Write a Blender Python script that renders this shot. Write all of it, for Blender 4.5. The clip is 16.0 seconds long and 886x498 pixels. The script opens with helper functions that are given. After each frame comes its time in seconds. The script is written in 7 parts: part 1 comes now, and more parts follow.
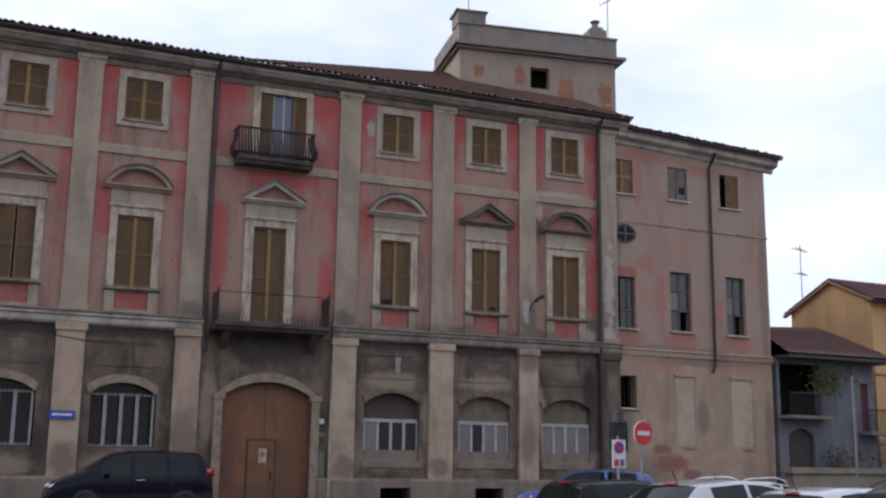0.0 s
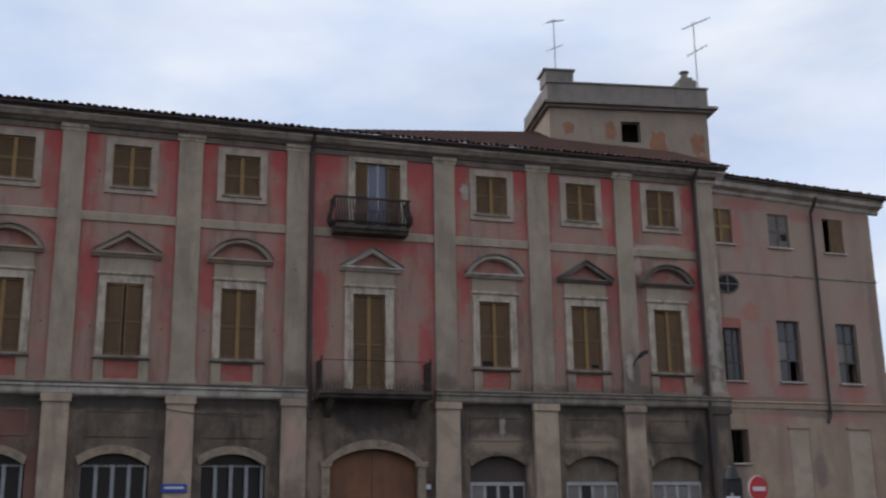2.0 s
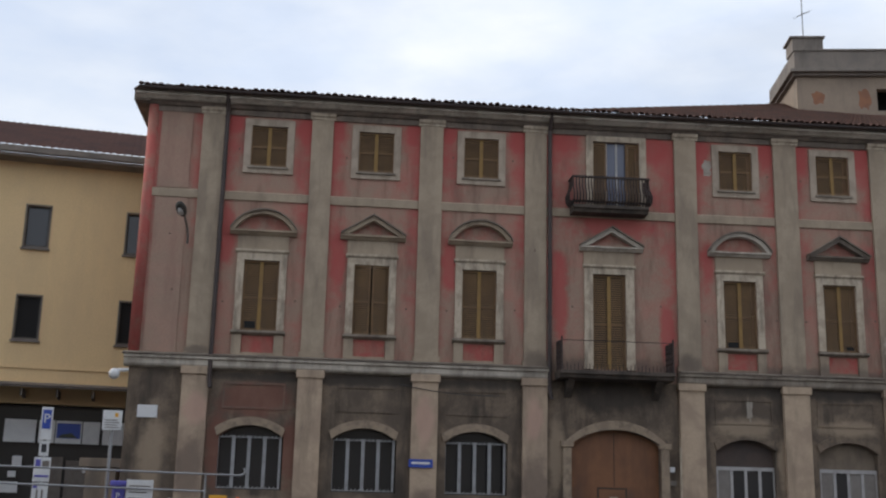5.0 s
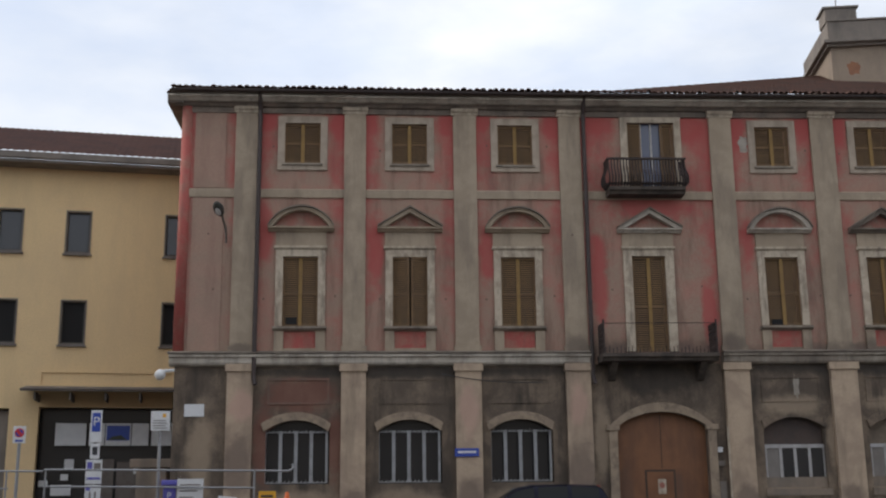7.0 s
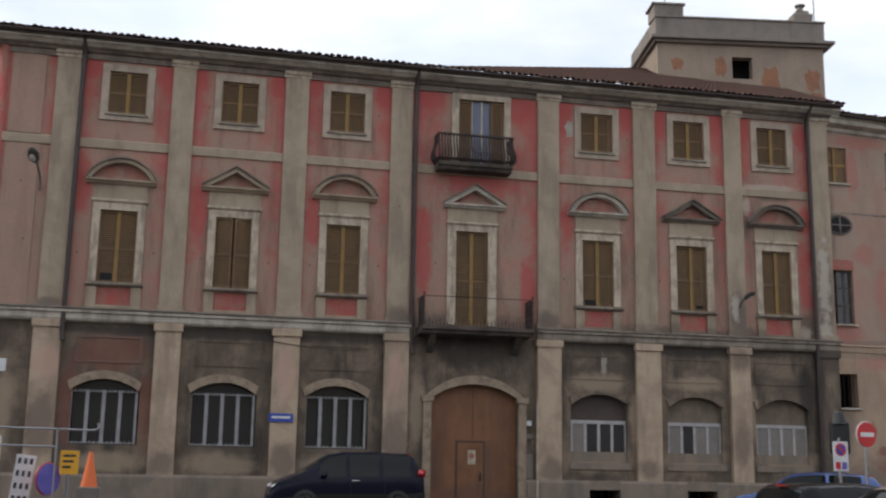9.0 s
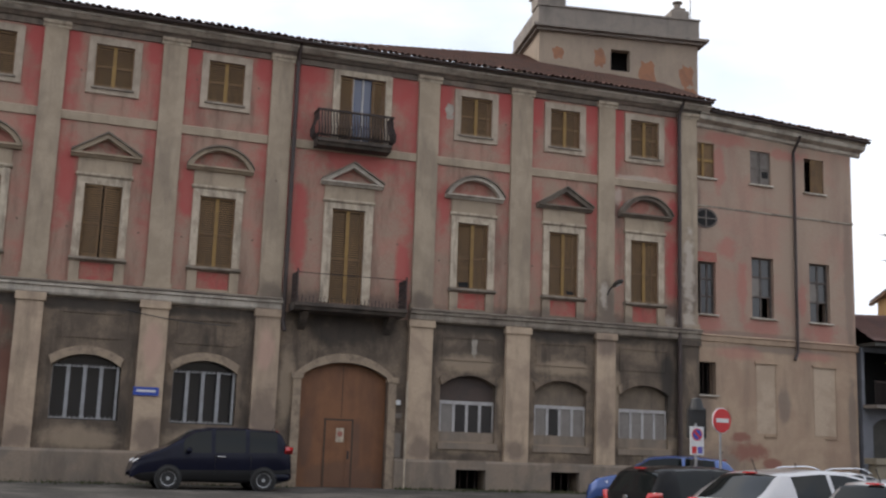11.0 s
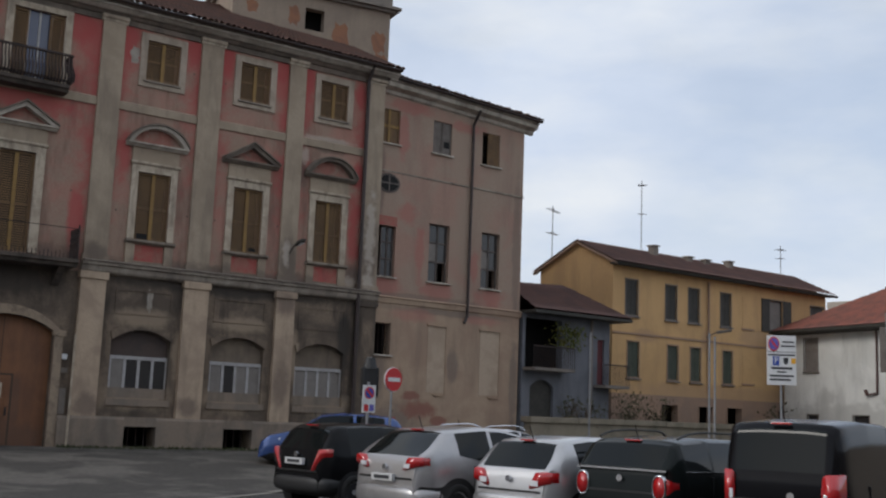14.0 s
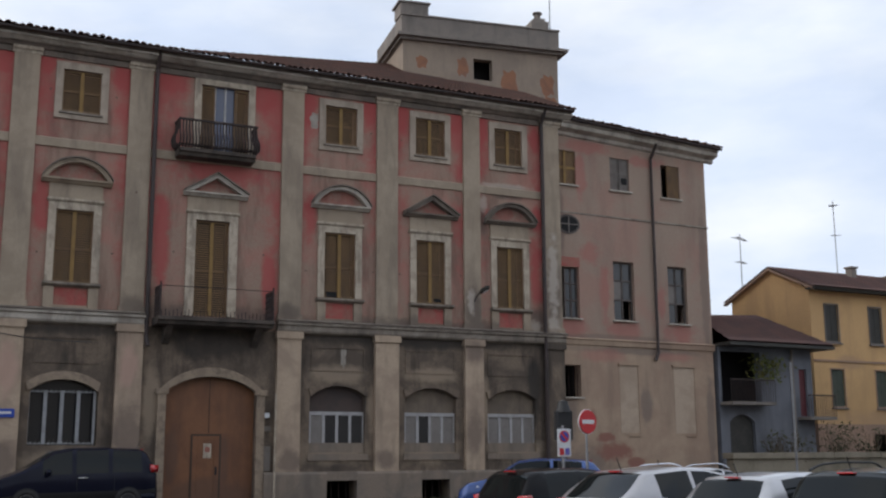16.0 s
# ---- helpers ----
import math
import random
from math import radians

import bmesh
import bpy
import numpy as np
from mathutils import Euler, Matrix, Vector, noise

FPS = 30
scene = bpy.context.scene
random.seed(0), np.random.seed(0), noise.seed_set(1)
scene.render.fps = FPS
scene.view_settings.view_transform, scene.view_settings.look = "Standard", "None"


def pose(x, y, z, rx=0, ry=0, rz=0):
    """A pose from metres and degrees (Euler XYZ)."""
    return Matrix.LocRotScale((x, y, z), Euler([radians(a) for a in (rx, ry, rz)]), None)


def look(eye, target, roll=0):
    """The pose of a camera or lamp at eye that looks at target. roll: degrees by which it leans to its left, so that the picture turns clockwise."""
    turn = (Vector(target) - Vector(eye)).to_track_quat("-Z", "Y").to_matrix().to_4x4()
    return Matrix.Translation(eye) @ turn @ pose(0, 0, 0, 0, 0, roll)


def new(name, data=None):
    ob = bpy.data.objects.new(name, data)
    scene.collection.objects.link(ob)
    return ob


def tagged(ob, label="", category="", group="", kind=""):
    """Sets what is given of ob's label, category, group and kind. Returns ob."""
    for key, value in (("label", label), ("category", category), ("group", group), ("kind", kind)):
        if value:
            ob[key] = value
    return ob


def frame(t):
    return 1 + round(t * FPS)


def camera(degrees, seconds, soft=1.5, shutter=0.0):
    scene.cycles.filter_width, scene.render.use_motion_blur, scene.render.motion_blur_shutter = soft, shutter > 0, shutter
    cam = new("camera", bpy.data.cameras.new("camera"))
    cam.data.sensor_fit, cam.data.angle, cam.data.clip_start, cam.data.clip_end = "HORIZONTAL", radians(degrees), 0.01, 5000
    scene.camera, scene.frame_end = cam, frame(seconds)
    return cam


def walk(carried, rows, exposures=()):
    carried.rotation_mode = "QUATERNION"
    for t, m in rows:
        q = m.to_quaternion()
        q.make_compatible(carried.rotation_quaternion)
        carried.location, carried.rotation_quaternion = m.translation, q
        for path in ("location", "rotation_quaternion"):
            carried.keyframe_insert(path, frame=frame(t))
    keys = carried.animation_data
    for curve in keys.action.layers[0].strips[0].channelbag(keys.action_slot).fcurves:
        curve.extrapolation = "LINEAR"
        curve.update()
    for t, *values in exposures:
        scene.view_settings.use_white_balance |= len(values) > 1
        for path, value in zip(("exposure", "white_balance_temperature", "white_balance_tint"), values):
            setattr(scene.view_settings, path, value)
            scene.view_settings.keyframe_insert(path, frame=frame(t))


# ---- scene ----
cam = camera(43.78, 16.0, soft=2.2, shutter=0.4)
EYE = Vector((0.0, -33.0, 1.76))
# seconds, yaw, pitch, lean
PATH = [
    (0.0, -23.850, 11.080, 0.757),
    (0.5, -22.803, 12.599, 0.775),
    (1.0, -21.220, 12.804, 1.410),
    (1.5, -20.576, 14.242, -0.368),
    (2.0, -18.673, 14.261, -0.840),
    (2.5, -15.256, 14.855, -0.413),
    (3.0, -13.833, 13.777, -0.242),
    (3.5, -10.230, 13.780, 0.658),
    (4.0, -7.631, 13.890, 0.708),
    (6.5, -5.036, 11.982, 1.315),
    (7.0, -3.965, 12.620, -0.618),
    (7.5, -5.158, 11.838, -0.124),
    (8.0, -7.958, 12.282, 1.014),
    (8.5, -10.891, 11.570, 1.029),
    (11.0, -19.787, 10.102, 1.988),
    (11.5, -23.279, 9.416, 2.332),
    (12.0, -30.883, 9.831, 2.700),
    (12.5, -34.393, 9.447, 2.698),
    (13.0, -36.857, 7.736, 3.233),
    (13.5, -37.623, 7.438, 2.366),
    (14.0, -36.407, 8.550, 2.266),
    (14.5, -35.372, 9.214, 1.720),
    (15.0, -31.260, 10.460, 1.049),
    (15.5, -28.200, 10.096, 0.239),
    (16.0, -26.780, 10.661, -0.298),
]


def aim(yaw, pitch):
    a, b = radians(yaw), radians(pitch)
    return Vector((-math.sin(a) * math.cos(b), math.cos(a) * math.cos(b), math.sin(b)))


# seconds, stops, kelvin, tint: the clip's own drift
LOOK = (
    (0.0, 0.24, 6180, 17), (0.5, 0.06, 6300, 15), (1.0, -0.15, 6200, 14), (2.0, -0.20, 6150, 12), (2.5, -0.16, 6250, 11), (3.0, -0.18, 6300, 10), (3.5, -0.05, 6400, 10), (4.2, 0.0, 6450, 10),
    (6.5, 0.16, 6750, 11), (7.5, 0.08, 6750, 11), (8.5, 0.25, 6750, 11), (11.0, 0.42, 6780, 12), (11.5, 0.5, 6760, 12), (12.0, 0.15, 6500, 11), (12.5, -0.16, 6480, 10), (13.5, -0.25, 6450, 10), (14.5, -0.17, 6450, 10), (15.0, -0.10, 6480, 10), (16.0, 0.03, 6400, 11),
)
walk(cam, [(t, look(EYE, EYE + aim(yaw, pitch), lean)) for t, yaw, pitch, lean in PATH], LOOK)

# ---- sky, sun and exposure ----
world = bpy.data.worlds.new("sky")
scene.world = world
world.use_nodes = True
wn, wl = world.node_tree.nodes, world.node_tree.links
wn.clear()
SUN_EL, SUN_AZ = radians(35), radians(-76)
sky = wn.new("ShaderNodeTexSky")
sky.sky_type, sky.sun_disc = "NISHITA", False
sky.sun_elevation, sky.sun_rotation = SUN_EL, SUN_AZ
sky.air_density, sky.dust_density, sky.ozone_density = 1.0, 2.0, 1.0
coord = wn.new("ShaderNodeTexCoord")
stretch = wn.new("ShaderNodeMapping")
stretch.inputs["Scale"].default_value = (1.0, 1.0, 2.6)
stretch.inputs["Rotation"].default_value = (0.15, 0.1, 0.6)
cloud = wn.new("ShaderNodeTexNoise")
cloud.inputs["Scale"].default_value, cloud.inputs["Detail"].default_value = 2.3, 7.0
cloud.inputs["Roughness"].default_value = 0.52
ramp = wn.new("ShaderNodeValToRGB")
ramp.color_ramp.elements[0].position, ramp.color_ramp.elements[1].position = 0.40, 0.60
ramp.color_ramp.elements[0].color, ramp.color_ramp.elements[1].color = (0.68, 0.68, 0.68, 1), (1, 1, 1, 1)
sky_bg, cloud_bg, mixer, sky_out = (wn.new(k) for k in ("ShaderNodeBackground", "ShaderNodeBackground", "ShaderNodeMixShader", "ShaderNodeOutputWorld"))
sky_bg.inputs["Strength"].default_value = 0.15
cloud2 = wn.new("ShaderNodeTexNoise")
cloud2.inputs["Scale"].default_value, cloud2.inputs["Detail"].default_value = 4.2, 6.0
ramp2 = wn.new("ShaderNodeValToRGB")
ramp2.color_ramp.elements[0].position, ramp2.color_ramp.elements[1].position = 0.38, 0.66
ramp2.color_ramp.elements[0].color, ramp2.color_ramp.elements[1].color = (0.71, 0.80, 0.955, 1), (0.93, 0.965, 1.0, 1)
cloud_bg.inputs["Strength"].default_value = 1.05
wl.new(coord.outputs["Generated"], stretch.inputs["Vector"])
wl.new(stretch.outputs["Vector"], cloud.inputs["Vector"])
wl.new(stretch.outputs["Vector"], cloud2.inputs["Vector"])
wl.new(cloud.outputs["Fac"], ramp.inputs["Fac"])
wl.new(cloud2.outputs["Fac"], ramp2.inputs["Fac"])
wl.new(sky.outputs["Color"], sky_bg.inputs["Color"])
wl.new(ramp2.outputs["Color"], cloud_bg.inputs["Color"])
wl.new(ramp.outputs["Color"], mixer.inputs["Fac"])
wl.new(sky_bg.outputs["Background"], mixer.inputs[1])
wl.new(cloud_bg.outputs["Background"], mixer.inputs[2])
wl.new(mixer.outputs["Shader"], sky_out.inputs["Surface"])

sun = new("sun", bpy.data.lights.new("sun", "SUN"))
sun.data.energy, sun.data.angle, sun.data.color = 1.4, radians(22), (1.0, 0.96, 0.9)
sun.matrix_world = look((0, 0, 60), (0 - math.sin(SUN_AZ) * 60, 0 - math.cos(SUN_AZ) * 60, 60 - 60 * math.tan(SUN_EL)))


# ---- materials ----
def mat(name, base, rough=0.85, second=None, third=None, scale=0.7, fine=18.0, bump=0.25, metal=0.0, streak=0.0, grain=0.12, low=0.42, high=0.62, space="Object", per_piece=0.0, coat=0.0):
    """A worn surface: base colour with patches of a second and streaks of a third colour, grain and relief."""
    m = bpy.data.materials.new(name)
    m.use_nodes = True
    n, l = m.node_tree.nodes, m.node_tree.links
    bsdf = n["Principled BSDF"]
    bsdf.inputs["Roughness"].default_value, bsdf.inputs["Metallic"].default_value = rough, metal
    bsdf.inputs["Coat Weight"].default_value = coat
    bsdf.inputs["Coat Roughness"].default_value = 0.05
    tc = n.new("ShaderNodeTexCoord")
    vec = tc.outputs[space]

    def tex(s, detail, rough_, vector=None, warp=0.0):
        t = n.new("ShaderNodeTexNoise")
        t.inputs["Scale"].default_value, t.inputs["Detail"].default_value, t.inputs["Roughness"].default_value = s, detail, rough_
        t.inputs["Distortion"].default_value = warp
        l.new(vector or vec, t.inputs["Vector"])
        return t.outputs["Fac"]

    def steps(fac, a, b):
        r = n.new("ShaderNodeMapRange")
        r.interpolation_type = "SMOOTHSTEP"
        r.inputs["From Min"].default_value, r.inputs["From Max"].default_value = a, b
        l.new(fac, r.inputs["Value"])
        return r.outputs["Result"]

    def blend(fac, a, b, kind="MIX"):
        x = n.new("ShaderNodeMix")
        x.data_type, x.blend_type = "RGBA", kind
        for sock, v in ((x.inputs["Factor"], fac), (x.inputs["A"], a), (x.inputs["B"], b)):
            if isinstance(v, (tuple, float, int)):
                sock.default_value = (*v, 1) if isinstance(v, tuple) else v
            else:
                l.new(v, sock)
        return x.outputs["Result"]

    def times(fac, k):
        x = n.new("ShaderNodeMath")
        x.operation = "MULTIPLY"
        x.inputs[1].default_value = k
        l.new(fac, x.inputs[0])
        return x.outputs[0]

    col = base
    if second:
        col = blend(steps(tex(scale, 6, 0.62, warp=0.4), low, high), col, second)
    if third:
        mp = n.new("ShaderNodeMapping")
        mp.inputs["Scale"].default_value = (1.0, 1.0, 0.2) if streak else (1, 1, 1)
        l.new(vec, mp.inputs["Vector"])
        col = blend(times(steps(tex(scale * 1.9, 7, 0.65, mp.outputs["Vector"]), 0.46, 0.68), streak or 0.8), col, third)
    g = tex(fine, 5, 0.6)
    if grain:
        dark = tuple(c * (1 - 2.2 * grain) for c in base)
        col = blend(times(steps(g, 0.35, 0.7), min(1, 4 * grain)), col, dark)
    if per_piece:
        info = n.new("ShaderNodeObjectInfo")
        col = blend(times(info.outputs["Random"], per_piece), col, tuple(c * 0.4 for c in base))
    if isinstance(col, tuple):
        bsdf.inputs["Base Color"].default_value = (*col, 1)
    else:
        l.new(col, bsdf.inputs["Base Color"])
    if bump:
        b = n.new("ShaderNodeBump")
        b.inputs["Strength"].default_value, b.inputs["Distance"].default_value = bump, 0.02
        l.new(g, b.inputs["Height"])
        l.new(b.outputs["Normal"], bsdf.inputs["Normal"])
    return m


def pink_wall():
    """Lime paint: dusty and faded in the middle of each bay, raw red along the edges and under the eaves, with grime."""
    m = mat("pink_lime_paint", (0.40, 0.21, 0.16), 0.92, (0.335, 0.24, 0.178), (0.17, 0.105, 0.08), 0.8, 22, 0.3, streak=0.85, low=0.34, high=0.6)
    n, l = m.node_tree.nodes, m.node_tree.links
    bsdf = n["Principled BSDF"]
    old = bsdf.inputs["Base Color"].links[0].from_socket
    uv = n.new("ShaderNodeUVMap")
    uv.uv_map = "bay"
    sep = n.new("ShaderNodeSeparateXYZ")
    l.new(uv.outputs["UV"], sep.inputs["Vector"])

    def op(kind, a, b=0.0, c=0.0):
        x = n.new("ShaderNodeMath")
        x.operation = kind
        for s, v in zip(x.inputs, (a, b, c)):
            if isinstance(v, (int, float)):
                s.default_value = v
            else:
                l.new(v, s)
        return x.outputs[0]

    edge = op("ABSOLUTE", op("SUBTRACT", sep.outputs["X"], 0.5))
    tex = n.new("ShaderNodeTexNoise")
    tex.inputs["Scale"].default_value, tex.inputs["Detail"].default_value, tex.inputs["Roughness"].default_value = 1.1, 6, 0.68
    tc = n.new("ShaderNodeTexCoord")
    l.new(tc.outputs["Object"], tex.inputs["Vector"])
    total = op("ADD", op("ADD", op("MULTIPLY", edge, 1.25), op("MULTIPLY", sep.outputs["Y"], 0.35)), op("MULTIPLY", tex.outputs["Fac"], 0.9))
    r = n.new("ShaderNodeMapRange")
    r.interpolation_type = "SMOOTHSTEP"
    r.inputs["From Min"].default_value, r.inputs["From Max"].default_value = 0.9, 1.28
    l.new(total, r.inputs["Value"])
    x = n.new("ShaderNodeMix")
    x.data_type = "RGBA"
    x.inputs["B"].default_value = (0.41, 0.086, 0.078, 1)
    l.new(op("MULTIPLY", r.outputs["Result"], 0.85), x.inputs["Factor"])
    l.new(old, x.inputs["A"])
    l.new(x.outputs["Result"], bsdf.inputs["Base Color"])
    return m


def glass(name, tint=(0.03, 0.035, 0.04), rough=0.06):
    m = mat(name, tint, rough, grain=0, bump=0)
    m.node_tree.nodes["Principled BSDF"].inputs["Specular IOR Level"].default_value = 0.6
    return m


def stains(m, blobs, colour, strength=0.8, ragged_=1.5, scale=1.5):
    """Soft-edged stains and worn patches of a shape of their own, and bands of painted shade: (x, z, half width, half
    height) on the front.
    """
    n, l = m.node_tree.nodes, m.node_tree.links
    bsdf = n["Principled BSDF"]
    old = bsdf.inputs["Base Color"].links[0].from_socket
    tc = n.new("ShaderNodeTexCoord")
    tex = n.new("ShaderNodeTexNoise")
    tex.inputs["Scale"].default_value, tex.inputs["Detail"].default_value, tex.inputs["Roughness"].default_value = scale, 7, 0.66
    l.new(tc.outputs["Object"], tex.inputs["Vector"])
    near = None
    for x, z, a, b in blobs:
        mp = n.new("ShaderNodeMapping")
        mp.inputs["Scale"].default_value, mp.inputs["Location"].default_value = (1 / a, 0, 1 / b), (-x / a, 0, -z / b)
        l.new(tc.outputs["Object"], mp.inputs["Vector"])
        d = n.new("ShaderNodeVectorMath")
        d.operation = "LENGTH"
        l.new(mp.outputs["Vector"], d.inputs[0])
        if near is None:
            near = d.outputs["Value"]
        else:
            low = n.new("ShaderNodeMath")
            low.operation = "MINIMUM"
            l.new(near, low.inputs[0])
            l.new(d.outputs["Value"], low.inputs[1])
            near = low.outputs[0]
    wob = n.new("ShaderNodeMath")
    wob.operation = "MULTIPLY_ADD"
    wob.inputs[1].default_value = ragged_
    l.new(tex.outputs["Fac"], wob.inputs[0])
    l.new(near, wob.inputs[2])
    r = n.new("ShaderNodeMapRange")
    r.interpolation_type = "SMOOTHSTEP"
    for key, v in (("From Min", 0.45 + ragged_ / 2), ("From Max", 1.1 + ragged_ / 2), ("To Min", strength), ("To Max", 0.0)):
        r.inputs[key].default_value = v
    l.new(wob.outputs[0], r.inputs["Value"])
    x = n.new("ShaderNodeMix")
    x.data_type = "RGBA"
    x.inputs["B"].default_value = (*colour, 1)
    l.new(r.outputs["Result"], x.inputs["Factor"])
    l.new(old, x.inputs["A"])
    l.new(x.outputs["Result"], bsdf.inputs["Base Color"])


PINK = pink_wall()
stains(PINK, ((8.75, 10.6, 1.6, 0.7), (7.35, 13.2, 0.6, 0.45), (10.2, 13.15, 0.6, 0.6), (7.1, 8.2, 0.35, 1.7), (-3.1, 13.2, 0.35, 0.5), (-0.95, 13.1, 0.3, 0.55), (0.1, 13.2, 0.3, 0.6), (2.4, 13.2, 0.3, 0.5), (3.6, 13.25, 0.3, 0.45), (5.75, 13.1, 0.35, 0.6), (11.75, 13.0, 0.3, 0.7), (13.85, 13.2, 0.35, 0.6), (15.05, 13.1, 0.3, 0.65), (17.05, 13.2, 0.35, 0.55), (18.1, 13.1, 0.25, 0.65), (20.2, 12.9, 0.3, 0.85), (20.15, 8.0, 0.35, 1.7), (20.2, 10.0, 0.3, 0.6), (-3.15, 9.6, 0.3, 1.2), (3.65, 9.0, 0.3, 1.2), (0.2, 9.0, 0.3, 1.3), (11.8, 9.3, 0.3, 0.9), (10.5, 7.2, 0.3, 1.2)), (0.40, 0.078, 0.072), 0.8, 1.8)
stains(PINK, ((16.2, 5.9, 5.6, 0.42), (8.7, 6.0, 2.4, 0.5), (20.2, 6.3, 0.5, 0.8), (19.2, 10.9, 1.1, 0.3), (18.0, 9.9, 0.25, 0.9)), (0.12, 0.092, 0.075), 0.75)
stains(PINK, ((19.0, 11.1, 1.2, 0.12), (18.1, 10.4, 0.2, 0.35), (20.1, 6.2, 0.25, 0.3), (19.1, 6.35, 0.5, 0.16)), (0.46, 0.39, 0.32), 0.7, 1.8, 3.5)
DUSTY = mat("dusty_pink_grey_render", (0.385, 0.245, 0.185), 0.92, (0.345, 0.24, 0.18), (0.26, 0.15, 0.12), 0.8, 22, 0.3, streak=0.6)
PINK_PLAIN = mat("faded_pink_paint", (0.395, 0.245, 0.188), 0.92, (0.37, 0.28, 0.212), (0.26, 0.175, 0.14), 0.45, 22, 0.3, streak=0.6, low=0.36, high=0.56)
stains(PINK_PLAIN, ((21.7, 6.25, 0.9, 0.5), (24.1, 6.25, 0.85, 0.45), (26.6, 6.25, 0.85, 0.5), (22.25, 11.9, 0.3, 1.0), (22.6, 9.0, 0.55, 0.45), (25.0, 12.75, 1.2, 0.25), (22.6, 13.0, 1.3, 0.3), (23.2, 7.6, 0.25, 1.2), (25.8, 7.4, 0.22, 0.9)), (0.40, 0.14, 0.115), 0.6, 2.2)
stains(PINK_PLAIN, ((27.9, 8.0, 0.25, 4.0), (23.6, 5.95, 3.5, 0.16), (21.35, 10.0, 0.2, 1.6)), (0.2, 0.15, 0.12), 0.6)
TYMPAN = mat("faded_red_plaster", (0.37, 0.16, 0.125), 0.92, (0.34, 0.24, 0.185), (0.2, 0.105, 0.085), 2.2, 22, 0.3, streak=0.5)
RED_PATCH = mat("raw_red_paint", (0.42, 0.105, 0.088), 0.92, (0.36, 0.165, 0.125), (0.2, 0.105, 0.085), 2.0, 22, 0.3, streak=0.5)
GREY = mat("grey_stucco", (0.41, 0.325, 0.237), 0.9, (0.335, 0.262, 0.19), (0.2, 0.155, 0.12), 1.0, 24, 0.3, streak=0.65)
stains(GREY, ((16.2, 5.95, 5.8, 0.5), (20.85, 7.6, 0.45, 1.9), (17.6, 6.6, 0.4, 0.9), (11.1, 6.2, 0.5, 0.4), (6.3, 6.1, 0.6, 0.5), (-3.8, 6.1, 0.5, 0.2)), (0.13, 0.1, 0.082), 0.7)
stains(GREY, ((20.8, 7.9, 0.25, 1.7), (17.55, 6.9, 0.15, 0.5), (20.8, 6.3, 0.3, 0.3)), (0.52, 0.45, 0.38), 0.7, 2.2, 4.0)
PALE = mat("pale_stone_trim", (0.54, 0.45, 0.345), 0.88, (0.40, 0.32, 0.24), (0.17, 0.135, 0.105), 2.6, 24, 0.3, streak=0.75)
# Brown stain, with the shade below the cornice painted into the colour.
FRIEZE = mat("stained_shaded_frieze", (0.17, 0.138, 0.112), 0.92, (0.26, 0.2, 0.16), (0.08, 0.066, 0.056), 1.4, 24, 0.3, streak=0.6)
DULL = mat("dark_weathered_moulding", (0.25, 0.205, 0.165), 0.92, (0.36, 0.31, 0.25), (0.09, 0.075, 0.062), 1.3, 24, 0.35, streak=0.6)
HOOD = mat("grey_plaster_hood", (0.36, 0.275, 0.195), 0.92, (0.27, 0.205, 0.15), (0.15, 0.115, 0.09), 2.0, 24, 0.35)
CORNICE = mat("weathered_cornice", (0.56, 0.5, 0.425), 0.9, (0.36, 0.31, 0.255), (0.12, 0.1, 0.085), 1.2, 24, 0.3, streak=0.55)
FRAME = mat("dusty_window_frame_plaster", (0.45, 0.365, 0.285), 0.9, (0.36, 0.29, 0.225), (0.2, 0.16, 0.125), 1.8, 24, 0.25, streak=0.6)
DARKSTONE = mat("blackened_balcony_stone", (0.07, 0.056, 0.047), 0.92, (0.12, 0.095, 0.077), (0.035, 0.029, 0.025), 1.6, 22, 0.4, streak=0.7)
SOOT = mat("sooty_plaster", (0.118, 0.09, 0.068), 0.92, (0.245, 0.182, 0.13), (0.042, 0.034, 0.028), 0.75, 20, 0.45, streak=0.9, low=0.4, high=0.66)
stains(SOOT, ((12.8, 2.0, 1.3, 0.55), (16.1, 2.0, 1.3, 0.55), (19.2, 2.0, 1.2, 0.55), (12.85, 4.35, 1.2, 0.35), (16.1, 4.4, 1.1, 0.3), (-4.9, 3.0, 0.45, 1.6), (1.2, 1.65, 1.3, 0.4), (4.6, 1.65, 1.3, 0.4), (-2.0, 1.65, 1.3, 0.35), (14.0, 3.2, 0.2, 1.0), (18.1, 3.4, 0.2, 1.1), (7.0, 3.4, 0.3, 1.2)), (0.36, 0.275, 0.195), 0.7)
stains(SOOT, ((-2.0, 4.7, 1.4, 0.65), (-3.05, 3.3, 0.4, 1.3), (-0.95, 3.2, 0.4, 1.3)), (0.19, 0.08, 0.058), 0.75)
# Dark bands below string course and balcony: shade painted in, mixed with grime.
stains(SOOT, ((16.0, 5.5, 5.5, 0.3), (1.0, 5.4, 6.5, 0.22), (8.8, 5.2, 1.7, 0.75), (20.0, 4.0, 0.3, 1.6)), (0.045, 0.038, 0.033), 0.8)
BRICKY = mat("worn_plaster_with_bare_brick", (0.16, 0.115, 0.09), 0.92, (0.23, 0.115, 0.085), (0.09, 0.07, 0.06), 0.9, 20, 0.4, streak=0.6)
BUFF = mat("buff_stucco", (0.50, 0.378, 0.27), 0.9, (0.385, 0.285, 0.21), (0.17, 0.13, 0.1), 0.9, 22, 0.3, streak=0.6)
